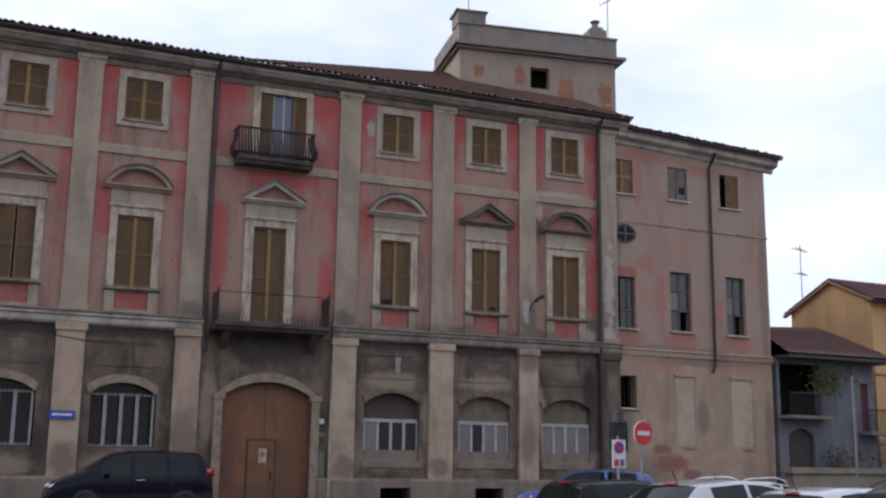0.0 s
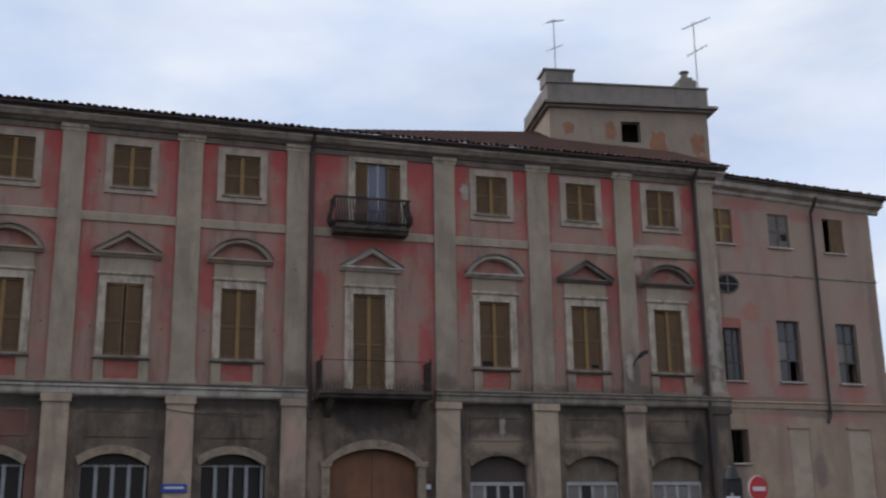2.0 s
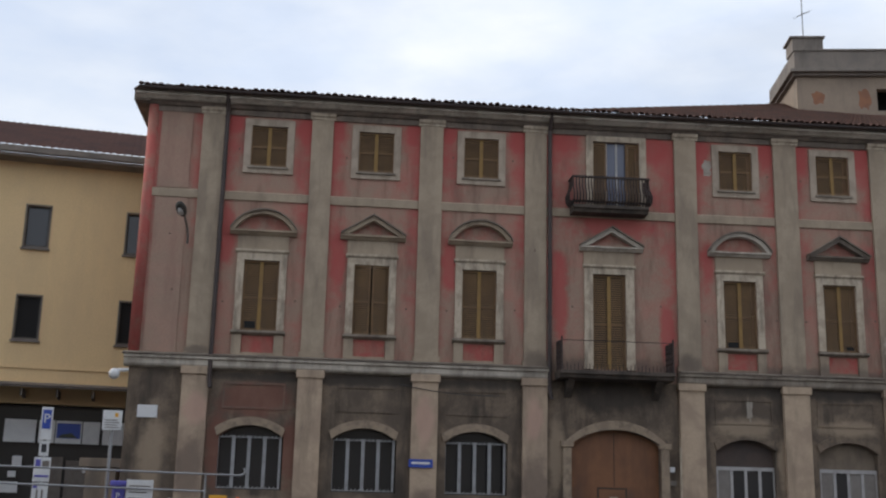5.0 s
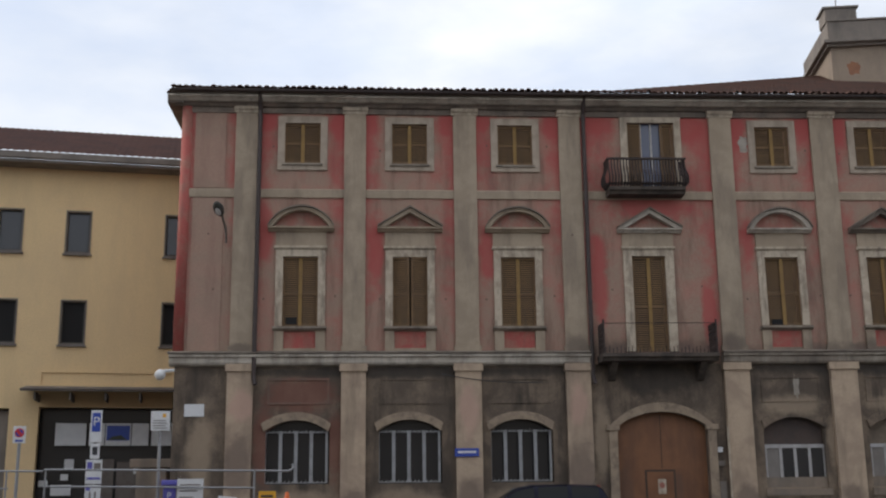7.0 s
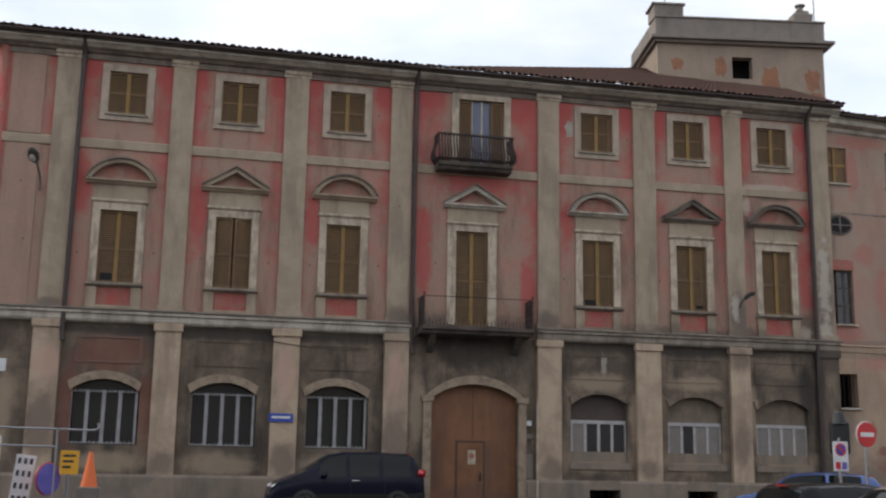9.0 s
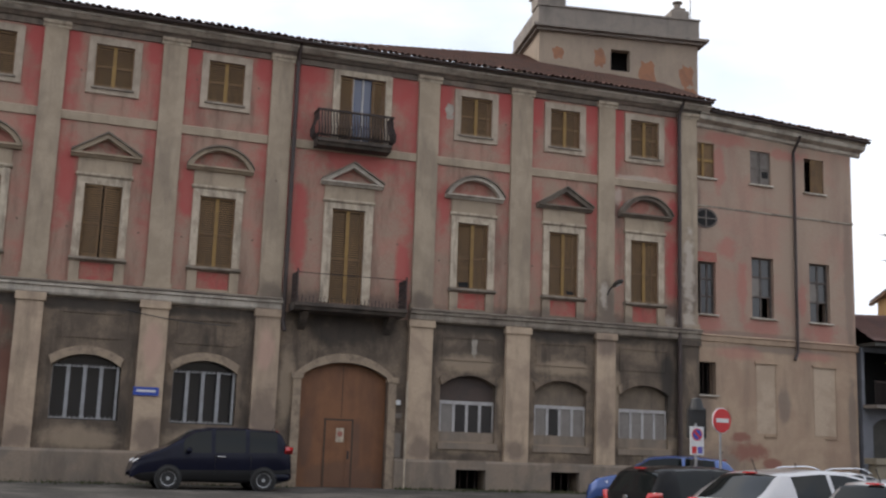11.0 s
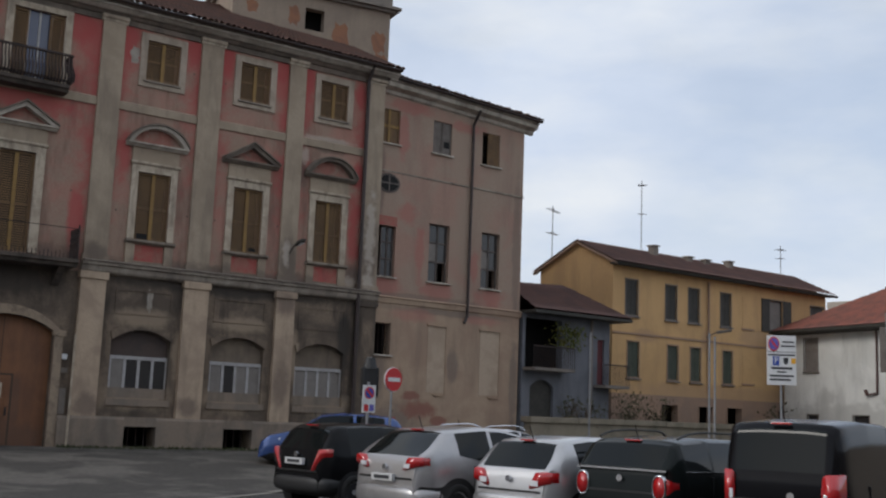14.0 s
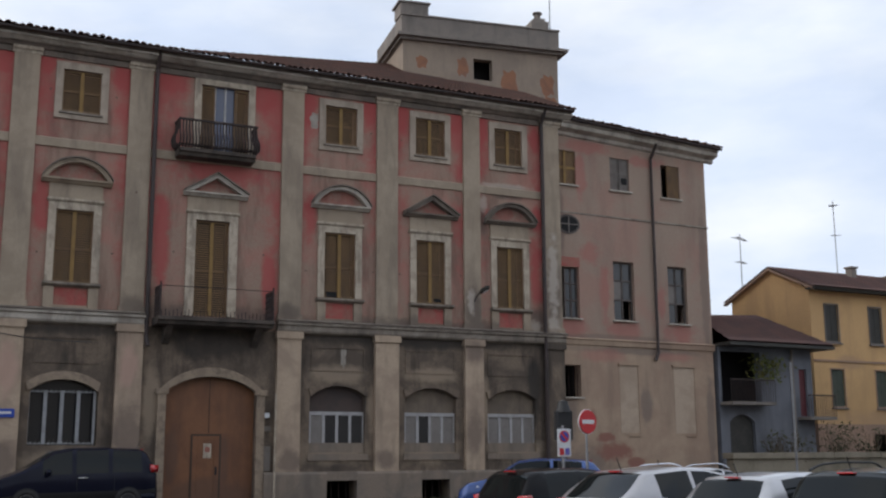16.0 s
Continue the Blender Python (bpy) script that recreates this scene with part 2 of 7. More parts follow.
stains(BUFF, ((-3.75, 2.6, 0.5, 1.2), (6.35, 2.4, 0.6, 1.3), (-0.4, 1.6, 0.5, 0.5), (3.0, 1.7, 0.5, 0.7), (11.2, 1.6, 0.5, 0.5), (14.4, 1.7, 0.5, 0.4), (17.6, 2.4, 0.45, 0.9), (17.6, 5.2, 0.5, 0.4)), (0.17, 0.125, 0.1), 0.75)
stains(BUFF, ((3.0, 4.2, 0.35, 0.9), (-3.7, 4.4, 0.4, 0.6), (6.3, 4.4, 0.3, 0.9)), (0.5, 0.32, 0.25), 0.7)
PLINTH = mat("plinth_render", (0.27, 0.21, 0.16), 0.9, (0.20, 0.165, 0.135), (0.105, 0.088, 0.073), 1.0, 22, 0.35, streak=0.55)
WINGLOW = mat("stained_beige_render", (0.45, 0.325, 0.228), 0.92, (0.37, 0.25, 0.18), (0.22, 0.155, 0.12), 0.6, 22, 0.35, streak=0.6, low=0.42, high=0.62)
stains(WINGLOW, ((22.2, 1.3, 1.2, 1.0), (25.0, 0.9, 3.2, 0.6), (27.9, 3.0, 0.25, 2.2), (21.5, 3.0, 0.5, 1.4), (24.9, 3.6, 0.3, 0.9), (24.6, 5.5, 3.2, 0.16)), (0.19, 0.15, 0.125), 0.65)
stains(WINGLOW, ((23.5, 1.9, 1.0, 0.36), (23.0, 2.4, 0.5, 0.18), (24.3, 1.5, 0.5, 0.25), (22.5, 3.1, 0.2, 0.4)), (0.27, 0.118, 0.088), 0.9, 1.8, 2.6)
stains(WINGLOW, ((23.0, 5.3, 1.2, 0.3), (26.3, 5.35, 1.0, 0.2)), (0.42, 0.19, 0.15), 0.6)
BLIND = mat("pale_infill_render", (0.50, 0.385, 0.285), 0.92, (0.42, 0.315, 0.23), None, 1.2, 22, 0.25)
PED_DARK = mat("blackened_pediment", (0.17, 0.138, 0.112), 0.92, (0.23, 0.19, 0.15), (0.085, 0.07, 0.06), 1.5, 22, 0.3, streak=0.5)
SHUT = mat("weathered_ochre_shutter", (0.185, 0.108, 0.048), 0.75, (0.14, 0.082, 0.042), (0.095, 0.065, 0.038), 2.5, 30, 0.2, streak=0.5)
STILE = mat("ochre_shutter_stile", (0.29, 0.172, 0.05), 0.7, (0.22, 0.13, 0.045), None, 2.5, 30, 0.2)
OLDFRAME = mat("rotten_brown_window_frame", (0.095, 0.075, 0.065), 0.8, (0.14, 0.115, 0.1), (0.05, 0.04, 0.035), 3, 30, 0.2, streak=0.5)
SHUT_GREY = mat("bleached_grey_shutter", (0.19, 0.165, 0.145), 0.8, (0.15, 0.125, 0.11), None, 3, 30, 0.2)
WOOD = mat("brown_gate_boards", (0.225, 0.096, 0.041), 0.6, (0.175, 0.073, 0.033), (0.1, 0.046, 0.026), 0.9, 26, 0.2, streak=0.55)
stains(WOOD, ((8.8, 0.7, 1.8, 0.55), (9.3, 1.6, 0.2, 1.0), (7.7, 1.8, 0.25, 1.2)), (0.1, 0.058, 0.04), 0.5)
WOOD_DARK = mat("dark_gate_joint", (0.07, 0.04, 0.025), 0.7)
IRON = mat("rusted_wrought_iron", (0.035, 0.024, 0.022), 0.75, (0.06, 0.035, 0.028), None, 4, 30, 0.3)
PIPE = mat("brown_downpipe", (0.055, 0.036, 0.032), 0.6, (0.04, 0.03, 0.028), None, 1.5, 30, 0.1)
GRILLE = mat("pale_painted_grille", (0.33, 0.33, 0.335), 0.55, (0.25, 0.245, 0.245), None, 3, 30, 0.1)
# Near-black colour stands in for the darkness of unlit rooms and gaps.
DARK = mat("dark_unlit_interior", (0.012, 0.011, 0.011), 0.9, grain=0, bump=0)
PANE = glass("dusty_pane", (0.032, 0.031, 0.032), 0.14)
CURTAIN = mat("drawn_pale_blind", (0.21, 0.185, 0.165), 0.7, (0.24, 0.215, 0.195), None, 3, 30, 0.05)
BLUEPANE = glass("blue_grey_pane", (0.07, 0.085, 0.14), 0.12)
WHITEWOOD = mat("white_window_paint", (0.44, 0.42, 0.41), 0.6, (0.34, 0.32, 0.31), None, 3, 30, 0.1)
SILLWALL = mat("grimy_arch_infill", (0.22, 0.17, 0.125), 0.9, (0.16, 0.125, 0.095), (0.1, 0.08, 0.065), 1.6, 26, 0.2, streak=0.6)
BROWNPANEL = mat("brown_arch_panel", (0.085, 0.06, 0.05), 0.8, (0.065, 0.05, 0.045), None, 2, 30, 0.1)
TILE = mat("old_terracotta_tiles", (0.17, 0.085, 0.062), 0.9, (0.115, 0.075, 0.062), (0.065, 0.055, 0.05), 1.4, 26, 0.3, per_piece=0.5)
TILE_RED = mat("red_terracotta_tiles", (0.26, 0.095, 0.07), 0.9, (0.19, 0.08, 0.065), (0.1, 0.065, 0.055), 1.0, 26, 0.3)
TILE_BROWN = mat("brown_roof_tiles", (0.13, 0.07, 0.058), 0.9, (0.1, 0.06, 0.054), None, 1.0, 26, 0.3)
TOWER = mat("tower_render", (0.34, 0.265, 0.2), 0.92, (0.29, 0.225, 0.175), (0.19, 0.155, 0.125), 0.7, 22, 0.3, streak=0.55)
TOWER_BARE = mat("bare_orange_brick", (0.32, 0.15, 0.085), 0.92, (0.25, 0.125, 0.08), None, 2.5, 26, 0.4)
PARAPET = mat("grey_tower_parapet", (0.24, 0.205, 0.175), 0.92, (0.19, 0.165, 0.145), (0.1, 0.09, 0.08), 1.0, 22, 0.3, streak=0.6)


# ---- building tools ----
def kink(x):
    """The front bends slightly at the gateway and again at the wing."""
    return -0.0237 * max(x - 7.1, 0) + 0.0374 * max(x - 22.0, 0)


def box(bm, x0, x1, y0, y1, z0, z1, bevel=0.0):
    vs = [bm.verts.new((x, y, z)) for z in (z0, z1) for y in (y0, y1) for x in (x0, x1)]
    fs = [bm.faces.new([vs[i] for i in q]) for q in ((0, 2, 3, 1), (4, 5, 7, 6), (0, 1, 5, 4), (2, 6, 7, 3), (0, 4, 6, 2), (1, 3, 7, 5))]
    if bevel:
        es = list({e for f in fs for e in f.edges})
        bmesh.ops.bevel(bm, geom=es, offset=bevel, segments=2, affect="EDGES", profile=0.6)
    return fs


def prism(bm, pts, y0, y1):
    """A flat outline of (x, z), counter-clockwise seen from the front, drawn out from y0 (front) to y1."""
    a = [bm.verts.new((x, y0, z)) for x, z in pts]
    b = [bm.verts.new((x, y1, z)) for x, z in pts]
    bm.faces.new(a)
    bm.faces.new(b[::-1])
    for i in range(len(pts)):
        j = (i + 1) % len(pts)
        bm.faces.new((a[j], a[i], b[i], b[j]))


def tube(bm, a, b, r, n=10, r2=None):
    a, b = Vector(a), Vector(b)
    q = (b - a).to_track_quat("Z", "Y").to_matrix()
    rings = [[bm.verts.new(p + q @ Vector((rr * math.cos(2 * math.pi * k / n), rr * math.sin(2 * math.pi * k / n), 0))) for k in range(n)] for p, rr in ((a, r), (b, r if r2 is None else r2))]
    for k in range(n):
        bm.faces.new((rings[0][k], rings[0][(k + 1) % n], rings[1][(k + 1) % n], rings[1][k]))
    bm.faces.new(rings[0][::-1])
    bm.faces.new(rings[1])


def sweep(bm, profile, x0, x1, step=3.0, bend=True):
    """A moulding: a profile of (out, z) carried along x from x0 to x1."""
    n = max(1, int((x1 - x0) / step))
    xs = [x0 + (x1 - x0) * i / n for i in range(n + 1)]
    rows = [[bm.verts.new((x, -o, z)) for o, z in profile] for x in xs]
    for r, s in zip(rows, rows[1:]):
        for k in range(len(profile)):
            j = (k + 1) % len(profile)
            bm.faces.new((r[k], s[k], s[j], r[j]))
    bm.faces.new(rows[0])
    bm.faces.new(rows[-1][::-1])


def mesh(name, bm, material, smooth=False):
    bmesh.ops.recalc_face_normals(bm, faces=bm.faces)
    me = bpy.data.meshes.new(name)
    bm.to_mesh(me)
    bm.free()
    for m in material if isinstance(material, (list, tuple)) else [material]:
        me.materials.append(m)
    if smooth:
        for p in me.polygons:
            p.use_smooth = True
    return me


def part(name, bm, material, parent, label="", smooth=False, front=False):
    """Links a bmesh (or a ready mesh) as one object under a thing or a part. front: lay it along the bent front."""
    if isinstance(bm, bpy.types.Mesh):
        me = bm
    else:
        if front:
            for v in bm.verts:
                v.co.y += kink(v.co.x)
        me = mesh(name, bm, material, smooth)
    ob = new(name, me)
    ob.parent = parent
    if label:
        tagged(ob, label)
    return ob


def thing(name, label, category, place=None, group="", kind=""):
    ob = new(name)
    if place is not None:
        ob.matrix_world = place
    return tagged(ob, label, category, group, kind)


def arc(cx, half, z0, rise, n=14, left_to_right=True):
    """Points of a flat arch of that half width, springing at z0."""
    r = (half * half + rise * rise) / (2 * rise)
    a = math.asin(min(1, half / r))
    pts = [(cx + r * math.sin(-a + 2 * a * k / n), z0 + rise - r + r * math.cos(-a + 2 * a * k / n)) for k in range(n + 1)]
    return pts if left_to_right else pts[::-1]


def wall(bm, x0, x1, z0, z1, holes, depth=0.45, cuts=(), y=0.0):
    """A wall whose front is the plane y, with rectangular or arched openings (x0, x1, z0, z1[, rise]) that go through it. Makes the bay UVs."""
    uv = bm.loops.layers.uv.get("bay") or bm.loops.layers.uv.new("bay")
    xs = sorted({x0, x1, *cuts, *(h[0] for h in holes), *(h[1] for h in holes)})
    zs = sorted({z0, z1, *(h[2] for h in holes), *(h[3] for h in holes)})
    bays = sorted({x0, x1, *cuts})

    def face(pts):
        f = bm.faces.new([bm.verts.new(p) for p in pts])
        mid = sum(p[0] for p in pts) / len(pts)
        lo = max([b for b in bays if b <= mid], default=x0)
        hi = min([b for b in bays if b > mid], default=x1)
        for loop in f.loops:
            c = loop.vert.co
            loop[uv].uv = ((c.x - lo) / max(hi - lo, 0.1), (c.z - z0) / (z1 - z0))

    for xa, xb in zip(xs, xs[1:]):
        for za, zb in zip(zs, zs[1:]):
            cx, cz = (xa + xb) / 2, (za + zb) / 2
            if any(h[0] < cx < h[1] and h[2] < cz < h[3] for h in holes):
                continue
            face([(xa, y, za), (xb, y, za), (xb, y, zb), (xa, y, zb)])
            face([(xb, y + depth, za), (xa, y + depth, za), (xa, y + depth, zb), (xb, y + depth, zb)])
    for h in holes:
        a, b, c, d = h[:4]
        rise = h[4] if len(h) > 4 else 0
        top = d - rise
        face([(a, y, c), (a, y, top), (a, y + depth, top), (a, y + depth, c)])
        face([(b, y, top), (b, y, c), (b, y + depth, c), (b, y + depth, top)])
        face([(a, y, c), (a, y + depth, c), (b, y + depth, c), (b, y, c)])
        if rise:
            pts = arc((a + b) / 2, (b - a) / 2, top, rise)
            for (p, q), (r, s) in zip(pts, pts[1:]):
                face([(p, y, q), (r, y, s), (r, y, d), (p, y, d)])
                face([(p, y, q), (p, y + depth, q), (r, y + depth, s), (r, y, s)])
        else:
            face([(a, y, d), (b, y, d), (b, y + depth, d), (a, y + depth, d)])
    for xe in (x0, x1):
        face([(xe, y, z0), (xe, y + depth, z0), (xe, y + depth, z1), (xe, y, z1)])

# ---- ground ----
GROUND = 0.38


def ground_height(x, y):
    t = min(1, max(0, (y + 13) / 9))
    return GROUND * t * t * (3 - 2 * t)


ASPHALT = mat("damp_worn_asphalt", (0.046, 0.044, 0.043), 0.62, (0.068, 0.064, 0.06), (0.032, 0.031, 0.029), 0.4, 14, 0.4, low=0.42, high=0.66)
bm = bmesh.new()
gx = [-900, -300, -120, -60] + [-40 + 4 * i for i in range(31)] + [120, 300, 900]
gy = [-900, -300, -120, -60] + [-40 + 2 * i for i in range(25)] + [20, 40, 80, 300, 900]
rows = [[bm.verts.new((x, y, ground_height(x, y))) for x in gx] for y in gy]
for r, s in zip(rows, rows[1:]):
    for k in range(len(gx) - 1):
        bm.faces.new((r[k], r[k + 1], s[k + 1], s[k]))
tagged(new("ground", mesh("ground", bm, ASPHALT, True)), "damp patchy grey asphalt square in front of the palace", "ground", kind="structure")

EARTH = mat("patchy_earth_and_old_asphalt", (0.115, 0.104, 0.092), 0.8, (0.04, 0.036, 0.032), (0.024, 0.023, 0.02), 0.5, 9, 0.6, grain=0.2, low=0.45, high=0.55)
KERB = mat("pale_worn_kerb", (0.24, 0.225, 0.2), 0.85, (0.15, 0.14, 0.125), (0.09, 0.085, 0.075), 1.2, 14, 0.5)


def kerb_line(x):
    """Where the road ends and the rough forecourt of the palace begins."""
    return -16.07 + (x - 5.06) * 0.63 + 0.12 * math.sin(1.3 * x) + 0.06 * math.sin(3.7 * x)


bm = bmesh.new()
cols_ = [[bm.verts.new((x, y, ground_height(x, y) + (0.022 if k else -0.03))) for k, y in enumerate([kerb_line(x)] + [kerb_line(x) + 0.02 + (0.1 - kerb_line(x)) * i / 18 for i in range(19)])] for x in [-12 + 0.4 * i for i in range(91)]]
for r, q in zip(cols_, cols_[1:]):
    for k in range(len(r) - 1):
        bm.faces.new((r[k], q[k], q[k + 1], r[k + 1]))
tagged(new("pavement", mesh("pavement", bm, EARTH, True)), "rough forecourt of pale earth and broken dark asphalt", "pavement", kind="structure")
rng = random.Random(8)
kerb = thing("kerb", "low worn pale kerb at the edge of the road", "kerb", kind="structure")
x = -8.0
while x < 22:
    n = rng.uniform(0.7, 1.1)
    y0, y1 = kerb_line(x), kerb_line(x + n)
    bm = bmesh.new()
    box(bm, 0, n * 1.17, -0.16, 0.08, -0.1, 0.035, 0.012)
    ob = part("stone", bm, KERB, kerb)
    ob.matrix_local = pose(x, y0, ground_height(x, y0) + rng.uniform(-0.012, 0.008), 0, 0, math.degrees(math.atan2(y1 - y0, n)))
    x += n + 0.012

# ---- the palace ----
CENTRES = (-2.05, 1.27, 4.59, 12.83, 16.06, 19.10)
GATE, DOOR = 8.81, 8.66
PILASTERS = ((-4.11, -3.41), (-0.76, -0.09), (2.64, 3.36), (5.98, 6.67), (10.81, 11.52), (14.08, 14.84), (17.30, 17.93), (20.44, 21.15))
LEFT_END, JOINT, RIGHT_END = -5.72, 21.15, 28.15
palace = thing("palace", "three-storey faded pink and grey stucco palace, shabby and shuttered", "building")
cuts = [(a + b) / 2 for a, b in PILASTERS]
# upper storeys
holes = []
for c in CENTRES:
    holes += [(c - 0.55, c + 0.55, 11.86, 13.17), (c - 0.53, c + 0.53, 6.75, 8.90)]
holes += [(8.18, 9.68, 11.1, 13.30), (DOOR - 0.52, DOOR + 0.52, 5.98, 8.95)]
bm = bmesh.new()
wall(bm, LEFT_END, JOINT, 5.6, 14.05, holes, 0.4, cuts)
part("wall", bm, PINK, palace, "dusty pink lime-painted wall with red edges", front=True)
# ground storey
holes = [(c - 0.93, c + 0.93, 2.13 if c < 7 else 1.9, 3.97, 0.33) for c in CENTRES] + [(GATE - 1.37, GATE + 1.37, 0.3, 4.16, 0.43)]
holes += [(c - 0.5, c + 0.5, 0.42, 1.04) for c in (12.93, 16.16)]
bm = bmesh.new()
wall(bm, LEFT_END + 0.02, JOINT, 0.2, 5.62, holes, 0.5, cuts)
part("wall", bm, SOOT, palace, "soot-stained grey plaster ground storey, shade painted under ledge and balcony", front=True)
# side and back walls close the block
bm = bmesh.new()
box(bm, LEFT_END + 0.03, LEFT_END + 0.4, 0.42, 11, 0.2, 14.0)
box(bm, LEFT_END, RIGHT_END, 10.6, 11, 0.2, 13.9)
box(bm, RIGHT_END - 0.4, RIGHT_END, 0.6, 11, 0.2, 13.6)
part("wall", bm, PINK_PLAIN, palace)
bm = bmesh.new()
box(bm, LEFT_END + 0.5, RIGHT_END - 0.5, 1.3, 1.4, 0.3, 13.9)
part("inner_wall", bm, DARK, palace, "near-black wall standing for unlit rooms behind the openings")

# pilasters of the upper storeys, and piers below
for a, b in PILASTERS:
    bm = bmesh.new()
    box(bm, a, b, -0.10, -0.004, 5.95, 13.50)
    box(bm, a - 0.05, b + 0.05, -0.15, -0.004, 5.93, 6.16)
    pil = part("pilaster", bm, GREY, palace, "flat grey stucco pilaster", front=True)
    bm = bmesh.new()
    sweep(bm, [(0.004, 13.47), (0.12, 13.47), (0.13, 13.53), (0.18, 13.57), (0.2, 13.66), (0.004, 13.66)], a - 0.06, b + 0.06)
    part("capital", bm, PALE, pil, front=True)
    bm = bmesh.new()
    d = 0.03 if b < 20 else 0.0
    box(bm, a - d, b + d, -0.16, -0.004, 1.32, 5.46)
    box(bm, a - d - 0.05, b + d + 0.05, -0.22, -0.004, 5.4, 5.62)
    part("pier", bm, BUFF if b < 18.5 else SOOT, palace, "buff stucco pier, worn and stained", front=True)
# plinth in stretches between the gate and the cellar windows
for a, b in ((LEFT_END, GATE - 1.62), (GATE + 1.62, 12.43), (13.43, 15.66), (16.66, JOINT)):
    bm = bmesh.new()
    sweep(bm, [(0.004, 0.1), (0.2, 0.1), (0.2, 1.24), (0.16, 1.32), (0.004, 1.32)], a, b)
    part("plinth", bm, PLINTH, palace, "worn cement plinth", front=True)
for c in (12.93, 16.16):
    for z0, z1 in ((1.04, 1.32), (0.1, 0.42)):
        bm = bmesh.new()
        box(bm, c - 0.5, c + 0.5, -0.2, -0.004, z0, z1)
        part("plinth", bm, PLINTH, palace, front=True)
for c in (12.93, 16.16):
    bm = bmesh.new()
    for k in range(3):
        tube(bm, (c - 0.25 + 0.25 * k, 0.1, 0.42), (c - 0.25 + 0.25 * k, 0.1, 1.04), 0.014, 6)
    part("cellar_grating", bm, IRON, palace, "dark barred cellar opening", front=True)

# string courses and cornice
STRING = [(0.004, 5.56), (0.16, 5.60), (0.20, 5.66), (0.20, 5.80), (0.27, 5.83), (0.27, 5.90), (0.08, 5.96), (0.004, 5.97)]
for a, b in ((LEFT_END - 0.12, 6.72), (10.76, JOINT + 0.06)):
    bm = bmesh.new()
    sweep(bm, STRING, a, b)
    part("string_course", bm, CORNICE if a < 0 else DULL, palace, "weathered moulded string course", front=True)
for a, b in ((LEFT_END - 0.16, 6.7), (10.78, JOINT + 0.08)):
    bm = bmesh.new()
    sweep(bm, [(0.004, 5.973), (0.1, 5.968), (0.29, 5.905), (0.31, 5.925), (0.31, 5.95), (0.12, 6.01), (0.004, 6.015)], a, b)
    part("drip_edge", bm, PED_DARK, palace, "soot-black top edge of the string course", front=True)
for (a0, a), (b, b1) in zip(((0, LEFT_END), *PILASTERS), PILASTERS):
    if b - a > 0.3:
        bm = bmesh.new()
        sweep(bm, [(0.004, 10.76), (0.05, 10.76), (0.06, 11.0), (0.03, 11.03), (0.004, 11.04)], a + 0.003, b - 0.003)
        part("band", bm, GREY, palace, front=True)
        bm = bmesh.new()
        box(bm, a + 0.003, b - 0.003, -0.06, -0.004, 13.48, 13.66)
        part("frieze", bm, FRIEZE, palace, "stained frieze, cornice shade put into its colour", front=True)
CORN = [(0.004, 13.772), (0.28, 13.774), (0.33, 13.80), (0.40, 13.85), (0.47, 13.875), (0.48, 13.94), (0.004, 13.945)]
for a, b in ((LEFT_END - 0.42, 6.2), (6.202, JOINT + 0.4)):
    bm = bmesh.new()
    sweep(bm, CORN, a, b, 2.0)
    part("cornice", bm, CORNICE, palace, "projecting moulded cornice, pale and streaked", front=True)
# The shadow band below the cornice comes from this moulding's dark colour.
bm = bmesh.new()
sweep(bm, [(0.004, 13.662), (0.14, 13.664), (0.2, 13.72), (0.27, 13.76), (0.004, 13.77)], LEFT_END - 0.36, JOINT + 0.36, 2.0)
part("bed_mould", bm, FRIEZE, palace, "moulding under the cornice, its shade put into the dark colour", front=True)
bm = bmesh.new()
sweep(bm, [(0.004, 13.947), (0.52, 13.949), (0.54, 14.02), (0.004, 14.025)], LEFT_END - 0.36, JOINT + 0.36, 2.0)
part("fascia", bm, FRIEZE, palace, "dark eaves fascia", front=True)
bm = bmesh.new()
sweep(bm, [(0.55, 14.035)] + [(0.63 - 0.075 * math.cos(math.pi * k / 6), 14.035 - 0.075 * math.sin(math.pi * k / 6)) for k in range(7)] + [(0.70, 14.045)], LEFT_END - 0.3, JOINT + 0.34, 2.0)
part("gutter", bm, PIPE, palace, "half-round metal eaves gutter", front=True)

# corner strip: grey panel with a rounded red arris
bm = bmesh.new()
box(bm, -5.36, -4.42, -0.03, -0.004, 6.0, 10.74)
box(bm, -5.36, -4.42, -0.03, -0.004, 11.06, 13.6)
part("wall_panel", bm, DUSTY, palace, "flat dusty panel at the corner", front=True)
bm = bmesh.new()
tube(bm, (LEFT_END + 0.1, 0.04, 6.02), (LEFT_END + 0.1, 0.04, 13.66), 0.17, 16)
part("corner_roll", bm, RED_PATCH, palace, front=True, smooth=True)


# patches of raw red paint, bare render and small holes
def ragged(cx, cz, rx_, rz_, material, name="paint_patch", y=0.0, label=""):
    bm = bmesh.new()
    pts = []
    for k in range(40):
        t = 2 * math.pi * k / 40
        j = 0.75 + 0.55 * noise.noise((cx + 1.6 * math.cos(t), cz + 1.6 * math.sin(t), 3.0)) + 0.16 * noise.noise((cx * 3 + 5 * math.cos(t), cz + 5 * math.sin(t), 9.0))
        pts.append((cx + rx_ * j * math.cos(t), cz + rz_ * j * math.sin(t)))
    prism(bm, pts, y - 0.006, y - 0.003)
    part(name, bm, material, palace, label, front=True)


